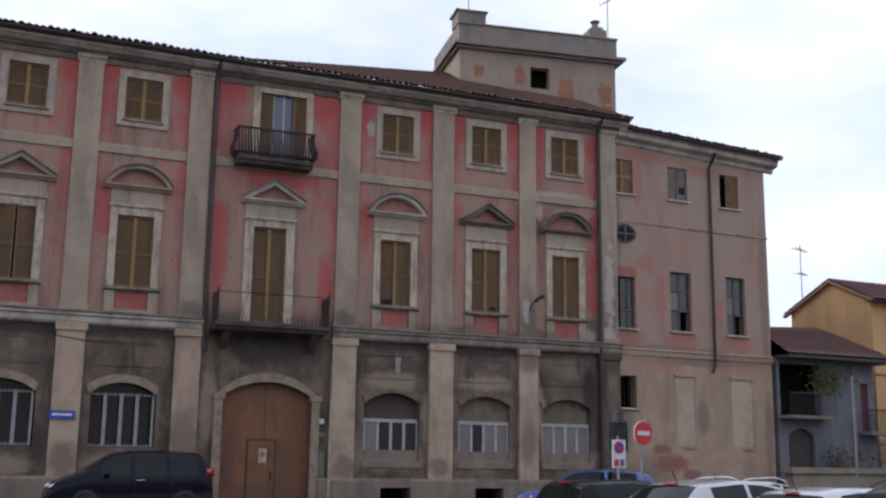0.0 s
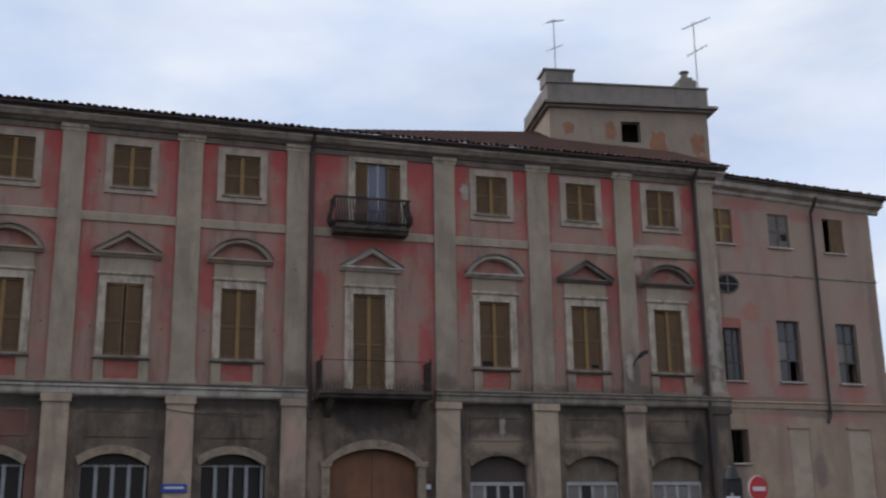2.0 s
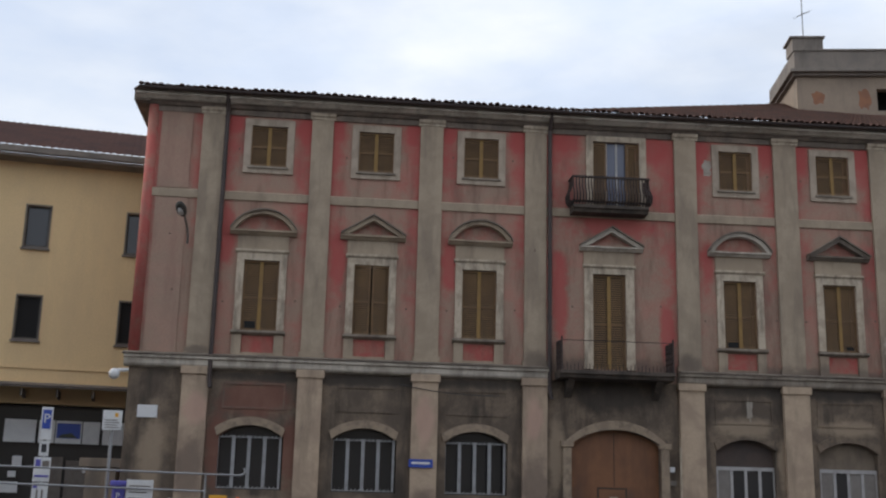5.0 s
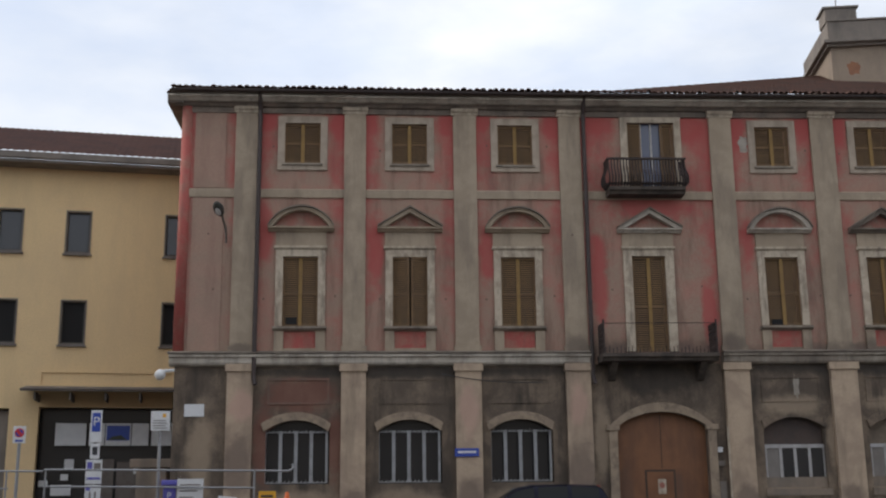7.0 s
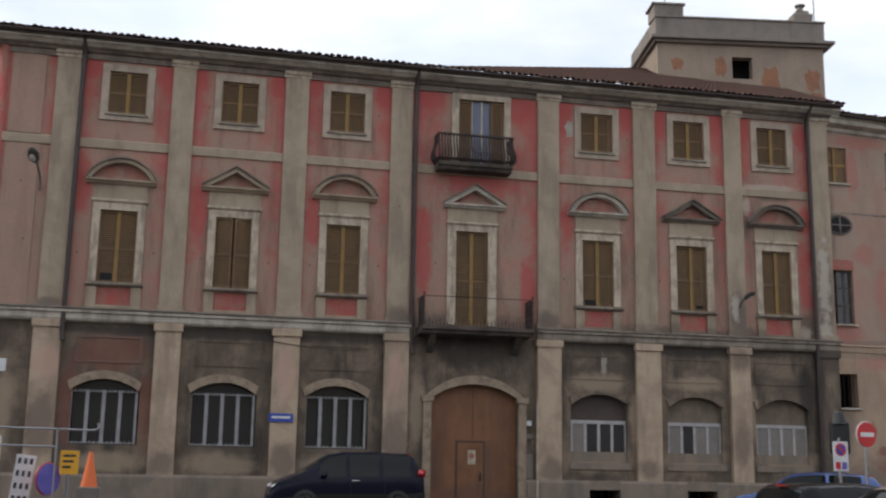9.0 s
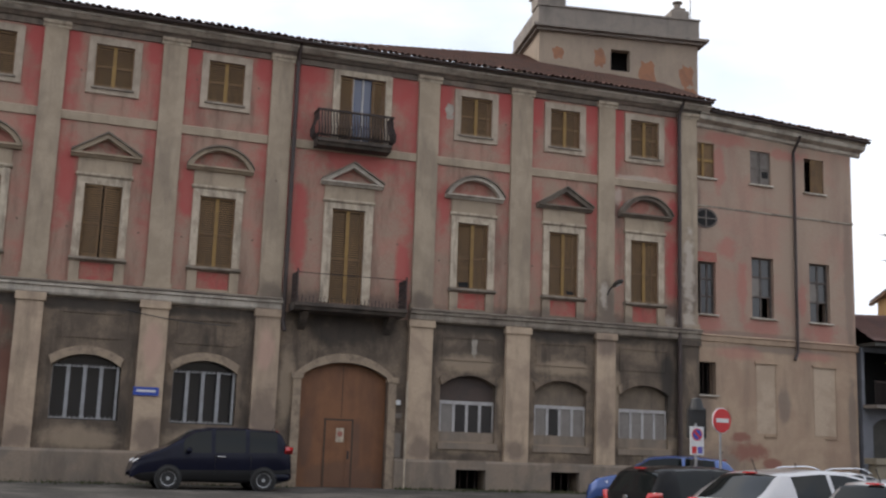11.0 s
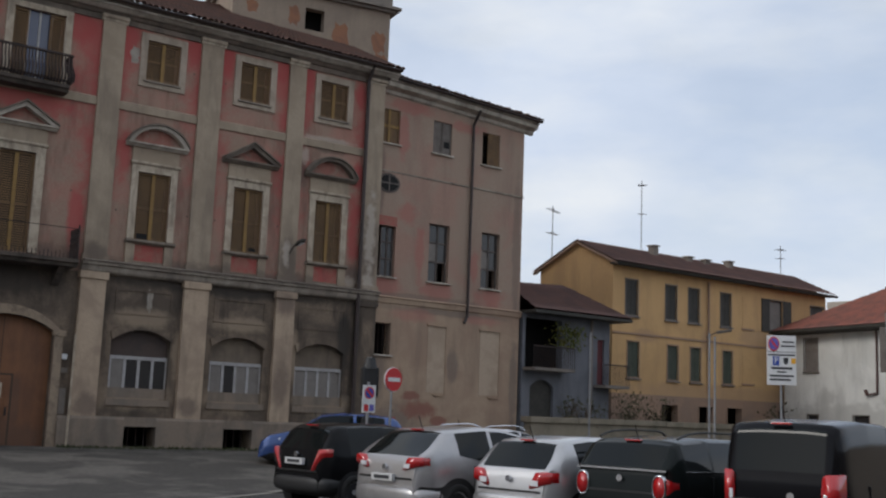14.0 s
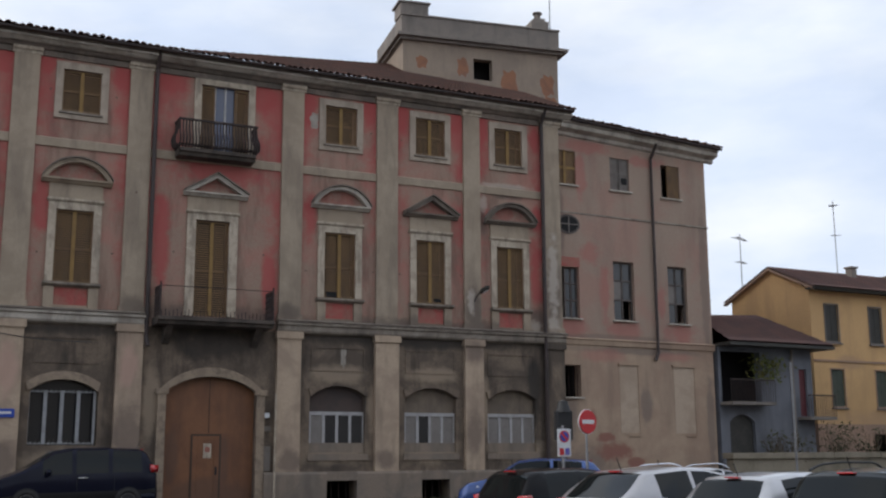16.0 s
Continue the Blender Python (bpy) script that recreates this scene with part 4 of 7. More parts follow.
def wing_window(a, b, c, d, kind):
    bm = bmesh.new()
    box(bm, a - 0.08, b + 0.08, WY - 0.1, WY + 0.1, c - 0.06, c, 0.01)
    w = part("window", bm, CORNICE, palace, {"cross": "window with ochre panelled shutters", "grey": "window with bleached grey shutters", "half": "dark window with one shutter open", "glazed": "old glazed window with broken panes", "open": "dark window with one casement open", "dark": "dark barred ground-floor window"}[kind], front=True)
    m = (a + b) / 2
    if kind in ("cross", "grey"):
        for k, (x0, x1) in enumerate(((a, m - 0.01), (m + 0.01, b))):
            bm = bmesh.new()
            box(bm, x0, x1, WY + 0.07, WY + 0.1, c, d)
            surround(bm, x0 + 0.06, x1 - 0.06, c + 0.08, (c + d) / 2 - 0.05, 0.04, -WY - 0.045, True, WY + 0.068)
            surround(bm, x0 + 0.06, x1 - 0.06, (c + d) / 2 + 0.05, d - 0.08, 0.04, -WY - 0.045, True, WY + 0.068)
            part("shutter", bm, SHUT if kind == "cross" else SHUT_GREY, w, front=True)
        bm = bmesh.new()
        if kind == "cross":
            box(bm, m - 0.045, m + 0.045, WY + 0.03, WY + 0.055, c, d)
            box(bm, a, b, WY + 0.035, WY + 0.053, (c + d) / 2 - 0.05, (c + d) / 2 + 0.05)
            part("stile", bm, STILE, w, front=True)
        else:
            # Black patch on the shutter, painted darkness for a gap.
            box(bm, m + 0.1, b - 0.08, WY + 0.05, WY + 0.058, c + 0.28, c + 0.52)
            part("missing_slats", bm, DARK, w, front=True)
    elif kind == "half":
        bm = bmesh.new()
        box(bm, a + 0.36 * (b - a), b, WY + 0.05, WY + 0.09, c, d)
        for k in range(12):
            z = c + 0.06 + (d - c - 0.1) * k / 12
            box(bm, a + 0.36 * (b - a) + 0.05, b - 0.05, WY + 0.035, WY + 0.05, z, z + 0.05)
        part("shutter", bm, SHUT, w, front=True)
    elif kind in ("glazed", "open"):
        left = a if kind == "glazed" else m - 0.12
        bm = bmesh.new()
        for x in (left, (left + b) / 2 - 0.03, b - 0.06):
            box(bm, x, x + 0.06, WY + 0.14, WY + 0.2, c, d)
        for z in (c, c + (d - c) * 0.34, c + (d - c) * 0.67, d - 0.06):
            box(bm, left, b, WY + 0.143, WY + 0.197, z, z + 0.06)
        part("casement_frame", bm, OLDFRAME, w, front=True)
        for i in range(2):
            for k in range(3):
                if (i, k) == (1, 0) and kind == "glazed":
                    continue
                bm = bmesh.new()
                h = (d - c) / 3
                x0 = left + 0.06 + i * (b - left) / 2
                box(bm, x0, x0 + (b - left) / 2 - 0.09, WY + 0.165, WY + 0.175, c + k * h + 0.06, c + k * h + h)
                part("pane", bm, CURTAIN if (i, k) == (0, 1) and kind == "glazed" else PANE, w, front=True)
    else:
        bm = bmesh.new()
        for k in range(4):
            x = a + 0.1 + (b - a - 0.2) * k / 3
            tube(bm, (x, WY + 0.1, c), (x, WY + 0.1, d), 0.012, 6)
        part("bar", bm, IRON, w, front=True)


for h, k in zip(holes, ("cross", "grey", "half", "open", "glazed", "glazed", "dark")):
    wing_window(*h, k)
bm = bmesh.new()
prism(bm, [(21.16, 8.46), (22.12, 8.46), (22.12, 8.8), (21.16, 8.82)], WY - 0.008, WY - 0.003)
part("lintel_patch", bm, RED_PATCH, palace, "bare brick lintel", front=True)
# oculus
bm = bmesh.new()
prism(bm, [(21.66 + 0.5 * math.cos(2 * math.pi * k / 24), 10.02 + 0.36 * math.sin(2 * math.pi * k / 24)) for k in range(24)], WY - 0.03, WY - 0.003)
oc = part("round_window", bm, OLDFRAME, palace, "small round window in a grey ring", front=True)
bm = bmesh.new()
prism(bm, [(21.68 + 0.4 * math.cos(2 * math.pi * k / 24), 10.02 + 0.29 * math.sin(2 * math.pi * k / 24)) for k in range(24)], WY - 0.036, WY - 0.031)
part("pane", bm, DARK, oc, front=True)
bm = bmesh.new()
box(bm, 21.66, 21.70, WY - 0.05, WY - 0.037, 9.73, 10.31)
box(bm, 21.28, 22.08, WY - 0.048, WY - 0.037, 10.0, 10.04)
part("glazing_bar", bm, SHUT_GREY, oc, front=True)
# walled-up openings
for a, b in ((23.72, 24.54), (26.2, 27.15)):
    bm = bmesh.new()
    box(bm, a, b, WY - 0.012, WY - 0.003, 2.55, 4.98)
    fill = part("blind_opening", bm, BLIND, palace, "walled-up opening, paler infill", front=True)
    bm = bmesh.new()
    box(bm, a - 0.07, b + 0.07, WY - 0.07, WY - 0.003, 4.985, 5.06)
    box(bm, b + 0.003, b + 0.06, WY - 0.04, WY - 0.003, 2.5, 4.98)
    box(bm, b - 0.5, b + 0.05, WY - 0.05, WY - 0.003, 2.44, 2.5)
    part("rim", bm, WINGLOW, fill, front=True)
bm = bmesh.new()
tube(bm, (25.46, WY - 0.1, 5.5), (25.46, WY - 0.1, 12.9), 0.055, 12)
tube(bm, (25.46, WY - 0.1, 12.9), (25.46, WY - 0.5, 13.4), 0.055, 12)
tube(bm, (25.46, WY - 0.1, 5.5), (25.3, WY - 0.14, 5.2), 0.06, 12)
part("downpipe", bm, PIPE, palace, "brown metal downpipe", front=True)


# ---- roof ----
def tiled(bm, corners, pitch=0.2, depth=0.045, course=0.42):
    """Half-round tiles as a rippled, stepped sheet; corners: eaves start, eaves end, ridge end, ridge start."""
    a, b, c, d = (Vector(v) for v in corners)
    n = max(2, int((b - a).length / pitch)) * 6
    m = max(2, int((d - a).length / course))
    up = (b - a).cross(d - a).normalized()
    if up.z < 0:
        up = -up
    rows_ = []
    for j in range(m + 1):
        for lift in ((0.0,) if j == 0 else (0.0, 0.03)) if j < m else (0.0,):
            t = j / m - (0.0001 if lift == 0 and j else 0)
            row = []
            for i in range(n + 1):
                s = i / n
                p = a.lerp(b, s).lerp(d.lerp(c, s), t)
                row.append(bm.verts.new(p + up * (depth * abs(math.sin(math.pi * s * n / 6)) + (0.03 if (lift or j == 0) else 0.0))))
            rows_.append(row)
    for r, s in zip(rows_, rows_[1:]):
        for k in range(n):
            bm.faces.new((r[k], r[k + 1], s[k + 1], s[k]))


EAVE, RIDGE_Y = 14.05, 5.3
bm = bmesh.new()
tiled(bm, [(-6.03, -0.66, EAVE), (7.1, -0.66, EAVE), (7.1, RIDGE_Y, 16.1), (-1.2, RIDGE_Y, 16.1)])
tiled(bm, [(7.1, -0.66, EAVE), (JOINT + 0.36, -0.66 + kink(JOINT), EAVE), (JOINT + 0.36, RIDGE_Y, 17.1), (17.0, RIDGE_Y, 17.1)])
roof = part("roof", bm, TILE, palace, "old brown terracotta tiled roof", smooth=True)
tagged(roof, kind="stuff")
bm = bmesh.new()
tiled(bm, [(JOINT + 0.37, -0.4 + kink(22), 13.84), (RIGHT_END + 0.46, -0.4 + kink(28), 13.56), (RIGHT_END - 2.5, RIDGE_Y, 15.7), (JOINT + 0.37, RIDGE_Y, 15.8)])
tagged(part("roof", bm, TILE, palace, smooth=True), kind="stuff")
bm = bmesh.new()
for q in ([(-6.03, -0.66, EAVE), (-6.25, -0.3, EAVE), (-6.25, 11.3, EAVE), (-1.2, RIDGE_Y, 16.09)], [(RIGHT_END + 0.46, -0.4, 13.56), (RIGHT_END + 0.46, 11.3, 13.56), (RIGHT_END - 2.5, RIDGE_Y, 15.69)], [(-1.2, RIDGE_Y, 16.09), (JOINT, RIDGE_Y, 16.05), (JOINT, 11.3, EAVE), (-6.25, 11.3, EAVE)], [(JOINT, RIDGE_Y, 15.68), (RIGHT_END - 2.5, RIDGE_Y, 15.69), (RIGHT_END + 0.46, 11.3, 13.56), (JOINT, 11.3, 13.57)], [(JOINT + 0.34, -0.4, 14.04), (JOINT + 0.34, RIDGE_Y, 16.8), (JOINT + 0.34, RIDGE_Y, 13.4), (JOINT + 0.34, -0.4, 13.6)]):
    bm.faces.new([bm.verts.new(p) for p in q])
part("roof_slope", bm, TILE, palace)
bm = bmesh.new()
n = 6
rings = [[bm.verts.new((0.085 * math.cos(math.pi * k / n) * w_, y_, 0.075 * math.sin(math.pi * k / n) + z_)) for k in range(n + 1)] + [bm.verts.new((0.066 * math.cos(math.pi * k / n) * w_, y_, 0.055 * math.sin(math.pi * k / n) + z_)) for k in range(n, -1, -1)] for y_, z_, w_ in ((-0.06, 0.0, 1.1), (0.26, 0.06, 0.95))]
for k in range(2 * n + 2):
    j = (k + 1) % (2 * n + 2)
    bm.faces.new((rings[0][k], rings[0][j], rings[1][j], rings[1][k]))
for k in range(n):
    bm.faces.new((rings[0][k], rings[0][k + 1], rings[0][2 * n - k], rings[0][2 * n + 1 - k]))
EAVE_TILE = mesh("roof_tile", bm, TILE)
rng = random.Random(2)
for x0, x1, yy, zz in ((-5.98, 7.0, -0.66, EAVE + 0.02), (7.15, JOINT + 0.32, -0.66, EAVE + 0.02), (JOINT + 0.5, RIGHT_END + 0.4, -0.4, 13.58)):
    n = int((x1 - x0) / 0.2)
    for k in range(n + 1):
        x = x0 + (x1 - x0) * k / n
        ob = new("roof_tile", EAVE_TILE)
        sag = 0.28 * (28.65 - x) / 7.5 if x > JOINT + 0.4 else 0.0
        ob.parent = roof
        ob.matrix_local = pose(x + rng.gauss(0, 0.012), yy + kink(x) + rng.gauss(0, 0.025), zz + sag + rng.gauss(0, 0.01), rng.gauss(0, 1.5), rng.gauss(0, 3), rng.gauss(0, 2))
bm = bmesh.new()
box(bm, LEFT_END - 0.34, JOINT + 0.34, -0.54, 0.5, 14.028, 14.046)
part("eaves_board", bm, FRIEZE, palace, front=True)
bm = bmesh.new()
box(bm, LEFT_END - 0.5, LEFT_END, -0.28, 11, 13.7, 14.03, 0.04)
part("side_cornice", bm, FRIEZE, palace)

# ---- the tower, turned a little from the front ----
TURN = Matrix.Translation((16.67, 3.36, 0)) @ Matrix.Rotation(radians(-9.8), 4, "Z")
TW, TD, LEDGE, TOP = 6.38, 3.7, 17.64, 18.5


def turned(bm):
    bmesh.ops.transform(bm, matrix=TURN, verts=bm.verts)
    return bm


bm = bmesh.new()
wall(bm, 0, TW, 13.0, LEDGE - 0.05, [(2.85, 3.62, 16.13, 16.98)], 0.35)
tower = part("tower", turned(bm), TOWER, palace, "square rendered roof tower with a grey parapet")
for a, b, c, d in ((0, 0.35, 0.36, TD), (TW - 0.35, TW, 0.36, TD), (0, TW, TD + 0.003, TD + 0.3)):
    bm = bmesh.new()
    box(bm, a, b, c, d, 13.0, LEDGE - 0.05)
    part("side_wall", turned(bm), TOWER, tower)
bm = bmesh.new()
box(bm, -0.28, TW + 0.36, -0.32, TD + 0.5, LEDGE - 0.1, LEDGE + 0.02, 0.02)
box(bm, -0.14, TW + 0.18, -0.16, TD + 0.3, LEDGE - 0.2, LEDGE - 0.1)
part("ledge", turned(bm), PARAPET, tower, "dark projecting ledge")
for a, b, c, d in ((-0.06, TW + 0.06, -0.05, 0.25), (-0.06, 0.25, 0.25, TD), (TW - 0.25, TW + 0.06, 0.25, TD), (-0.06, TW + 0.06, TD, TD + 0.25)):
    bm = bmesh.new()
    box(bm, a, b, c, d, LEDGE + 0.02, TOP - 0.06, 0.015)
    part("parapet", turned(bm), PARAPET, tower)
bm = bmesh.new()
box(bm, -0.1, TW + 0.1, -0.1, 0.3, TOP - 0.06, TOP + 0.01, 0.01)
part("coping", turned(bm), PARAPET, tower)
bm = bmesh.new()
box(bm, -0.08, 1.05, 0.05, 1.0, TOP + 0.01, TOP + 0.5, 0.03)
box(bm, -0.16, 1.12, 0.0, 1.06, TOP + 0.5, TOP + 0.57)
part("corner_block", turned(bm), PARAPET, tower, "raised block at the parapet corner")
bm = bmesh.new()
box(bm, 5.45, 6.2, 0.35, 1.1, TOP - 0.3, TOP + 0.52, 0.04)
box(bm, 5.6, 6.08, 0.45, 0.95, TOP + 0.52, TOP + 0.66)
tube(bm, (5.84, 0.7, TOP + 0.66), (5.84, 0.7, TOP + 0.92), 0.13, 10)
tube(bm, (5.84, 0.7, TOP + 0.92), (5.84, 0.7, TOP + 0.97), 0.2, 10)
part("chimney", turned(bm), PARAPET, tower, "stubby chimney with a cap")
# Black slab behind the hole gives the tower's unlit inside.
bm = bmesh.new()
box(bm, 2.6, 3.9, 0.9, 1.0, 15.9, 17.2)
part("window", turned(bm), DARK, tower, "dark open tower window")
for a, c, w_, h_ in ((0.5, 16.35, 0.5, 0.55), (2.15, 16.15, 0.5, 0.85), (3.95, 15.6, 0.75, 1.1), (5.6, 15.7, 0.65, 0.95), (5.65, 15.0, 0.7, 0.75)):
    bm = bmesh.new()
    prism(bm, [(a + w_ * (0.5 + 0.5 * math.copysign(abs(math.cos(t)) ** 0.6, math.cos(t)) * (0.85 + 0.15 * math.sin(5 * t + a))), c + h_ * (0.5 + 0.5 * math.copysign(abs(math.sin(t)) ** 0.6, math.sin(t)) * (0.85 + 0.15 * math.cos(7 * t + a)))) for t in (2 * math.pi * k / 30 for k in range(30))], -0.006, -0.002)
    part("bare_patch", turned(bm), TOWER_BARE, tower, "bare orange brick patch")

# ---- weeds along the foot of the front ----
MOSS = mat("moss_and_weeds", (0.045, 0.06, 0.02), 0.9, (0.07, 0.07, 0.03), None, 2.0)
rng = random.Random(3)
bm = bmesh.new()
for k in range(7000):
    x = rng.uniform(9.6, 27.5) if rng.random() < 0.8 else rng.uniform(-5, 8)
    if 7.2 < x < 10.4 or rng.random() > 0.35 + 0.65 * abs(noise.noise((x * 0.9, 0, 4))):
        continue
    y = kink(x) - 0.24 - abs(rng.gauss(0, 0.4))
    hgt, wd, a = rng.uniform(0.03, 0.13), rng.uniform(0.01, 0.03), rng.uniform(0, 3.14)
    d = Vector((math.cos(a), math.sin(a), 0)) * wd
    p = Vector((x, y, GROUND + 0.01))
    bm.faces.new([bm.verts.new(q) for q in (p - d, p + d, p + Vector((rng.gauss(0, 0.03), rng.gauss(0, 0.03), hgt)))])
tagged(new("weeds", mesh("weeds", bm, MOSS)), "thin green weeds along the palace foot", "weeds", kind="stuff")

# ---- unseen plain blocks, added to close the square and darken reflections ----
FARWALL = mat("backdrop_render", (0.38, 0.33, 0.275), 0.9, (0.31, 0.27, 0.23), None, 0.2, 10, 0.1)
for x0, x1, y0, y1, z1 in ((-70, -20, -66, -58, 13), (-20, 25, -70, -60, 15), (25, 80, -66, -58, 12), (-60, -50, -58, -4, 13), (78, 88, -58, 20, 12)):
    bm = bmesh.new()
    box(bm, x0, x1, y0, y1, 0, z1)
    tagged(new("backdrop", mesh("backdrop", bm, FARWALL)), "plain unseen block added to darken reflections and close the square", "building", kind="structure")

# ---- neighbouring houses ----
BEIGE = mat("ochre_beige_render", (0.78, 0.565, 0.31), 0.9, (0.73, 0.53, 0.3), (0.6, 0.44, 0.26), 0.4, 22, 0.15, streak=0.4)
YELLOW = mat("deep_yellow_render", (0.64, 0.4, 0.185), 0.9, (0.57, 0.355, 0.165), (0.42, 0.265, 0.13), 0.5, 22, 0.2, streak=0.6)
stains(YELLOW, ((42.0, 3.2, 9.0, 0.5), (40.5, 5.6, 0.5, 0.6), (44.2, 6.0, 1.5, 0.5), (36.5, 5.6, 1.0, 0.35)), (0.42, 0.27, 0.16), 0.6)
ROSE = mat("rose_grey_base_render", (0.36, 0.235, 0.165), 0.9, (0.29, 0.2, 0.15), None, 0.6, 22, 0.2)
GREYBLUE = mat("blue_grey_render", (0.175, 0.18, 0.2), 0.9, (0.13, 0.135, 0.15), (0.085, 0.085, 0.088), 0.6, 22, 0.25, streak=0.5)
WHITE = mat("stained_white_render", (0.72, 0.71, 0.67), 0.9, (0.62, 0.61, 0.57), (0.36, 0.35, 0.33), 0.5, 22, 0.25, streak=0.6)
stains(WHITE, ((4.0, 2.3, 6.0, 0.9), (7.0, 3.2, 1.2, 0.6), (2.6, 3.4, 0.8, 0.5), (11.0, 2.5, 4.0, 0.9)), (0.33, 0.315, 0.29), 0.5, 1.9)
DOOR_RED = mat("dull_red_door_paint", (0.13, 0.03, 0.035), 0.7, (0.1, 0.028, 0.03), None, 3, 30, 0.15)
GREENSHUT = mat("dark_green_shutter", (0.055, 0.068, 0.048), 0.7, (0.075, 0.082, 0.06), None, 3, 30, 0.15)
DARKSHUT = mat("dark_brown_shutter", (0.045, 0.042, 0.036), 0.7, (0.06, 0.055, 0.046), None, 3, 30, 0.15)
STONEWALL = mat("mossy_stone_parapet", (0.30, 0.255, 0.19), 0.92, (0.22, 0.185, 0.135), (0.12, 0.115, 0.075), 0.7, 18, 0.45, streak=0.5)
PLASTIC_WHITE = mat("white_sign_enamel", (0.72, 0.72, 0.72), 0.4, (0.66, 0.66, 0.67), None, 4, 30, 0.0)
SIGN_RED = mat("red_sign_enamel", (0.55, 0.03, 0.035), 0.4, grain=0.03, bump=0)
SIGN_BLUE = mat("blue_sign_enamel", (0.03, 0.07, 0.36), 0.4, grain=0.03, bump=0)
SIGN_VIOLET = mat("faded_violet_blue_enamel", (0.11, 0.10, 0.42), 0.45, (0.15, 0.13, 0.45), None, 5, bump=0)
SIGN_YELLOW = mat("yellow_sign_enamel", (0.75, 0.38, 0.03), 0.45, grain=0.03, bump=0)
INK = mat("black_sign_print", (0.03, 0.03, 0.035), 0.5, grain=0, bump=0)
STEEL = mat("galvanised_steel", (0.32, 0.32, 0.33), 0.5, (0.26, 0.26, 0.27), None, 3, 30, 0.1, metal=0.6)
ORANGE = mat("orange_cone_plastic", (0.7, 0.14, 0.03), 0.5, grain=0.05, bump=0.05)


def simple_window(parent, a, b, c, d, kind, y=0.0, mat_=None, label=""):
    """A window in a wall whose front is the plane y: frame, sill, and shutters or glass."""
    bm = bmesh.new()
    surround(bm, a, b, c, d, 0.05, 0.03 - y, True, y - 0.003)
    w = part("window", bm, ROSE if mat_ is GREENSHUT else SHUT_GREY, parent, label)
    bm = bmesh.new()
    box(bm, a - 0.1, b + 0.1, y - 0.1, y - 0.004, c - 0.12, c - 0.06)
    part("sill", bm, SHUT_GREY, w)
    m = (a + b) / 2
    if kind == "shut":
        for x0, x1 in ((a, m - 0.008), (m + 0.008, b)):
            bm = bmesh.new()
            n = int((d - c) / 0.085)
            prof = [(-0.08 - y, d), (-0.08 - y, c)]
            for k in range(n):
                z = c + (d - c) * k / n
                prof += [(-0.03 - y, z), (-0.055 - y, z + (d - c) / n * 0.95)]
            sweep(bm, prof, x0, x1, 9)
            part("shutter", bm, mat_, w)
    else:
        bm = bmesh.new()
        box(bm, a, b, y + 0.12, y + 0.13, c, d)
        part("pane", bm, mat_ or PANE, w)
        bm = bmesh.new()
        surround(bm, a + 0.05, b - 0.05, c + 0.05, d - 0.05, 0.05, -0.07 - y, True, y + 0.118)
        part("casement_frame", bm, DARKSHUT, w)
    return w


# beige building beyond the corner
by = 5.0
beige = thing("apartment_building", "plain beige rendered block with small dark windows and a wide eave", "building", Matrix.Translation((-10.4, by, 0)) @ Matrix.Rotation(radians(9), 4, "Z") @ Matrix.Translation((10.4, -by, 0)))
rows_z = ((10.12, 11.55), (6.95, 8.4))
cols = (-19.6, -16.2, -12.68, -10.44, -7.1)
holes = [(x, x + 0.76, c, d) for x in cols for c, d in rows_z] + [(-10.97, -5.4, 0.3, 4.8), (-14.6, -11.9, 0.3, 4.75)]
bm = bmesh.new()
wall(bm, -24, -4.2, 0.2, 13.1, holes, 0.4, y=by)
part("wall", bm, BEIGE, beige, "smooth ochre-beige rendered wall")
bm = bmesh.new()
box(bm, -24, -4.2, by + 3.5, by + 3.6, 0.2, 13.05)
box(bm, -24, -23.6, by + 0.42, by + 3.5, 0.2, 13.05)
part("inner_wall", bm, DARK, beige)
bm = bmesh.new()
box(bm, -24.5, -4.0, by - 0.75, by + 0.3, 13.07, 13.17)
part("soffit", bm, PARAPET, beige)
bm = bmesh.new()
sweep(bm, [(0.78 - by, 13.17), (0.92 - by, 13.19), (0.94 - by, 13.39), (0.8 - by, 13.4)], -24.5, -4.0)
part("gutter", bm, PARAPET, beige, "grey boxed eaves gutter")
bm = bmesh.new()
tiled(bm, [(-24.5, by - 0.85, 13.39), (-4.0, by - 0.85, 13.39), (-4.0, by + 5, 16.1), (-24.5, by + 5, 16.1)], 0.24, 0.03)
tagged(part("roof", bm, TILE_BROWN, beige, "dull brown tiled roof", smooth=True), kind="stuff")
for x in cols:
    for c, d in rows_z:
        simple_window(beige, x, x + 0.76, c, d, "glass", by, PANE if c > 9 else DARK, "narrow dark window with a pale sill")
bm = bmesh.new()
sweep(bm, [(0.0 - by, 5.42), (1.5 - by, 5.2), (1.55 - by, 5.28), (0.0 - by, 5.5)], -11.4, -5.0)
canopy = part("canopy", bm, SHUT_GREY, beige, "thin sloping entrance canopy on ribs")
for k in range(6):
    bm = bmesh.new()
    x = -11.0 + 1.1 * k
    prism(bm, [(x, 4.95), (x + 0.06, 4.95), (x + 0.06, 5.2), (x, 5.2)], by - 1.3, by - 0.004)
    part("rib", bm, SHUT_GREY, canopy)
bm = bmesh.new()
surround(bm, -10.95, -5.0, 5.55, 5.95, 0.06, 0.05 - by, True, by - 0.004)
part("fascia_panel", bm, BEIGE, beige)
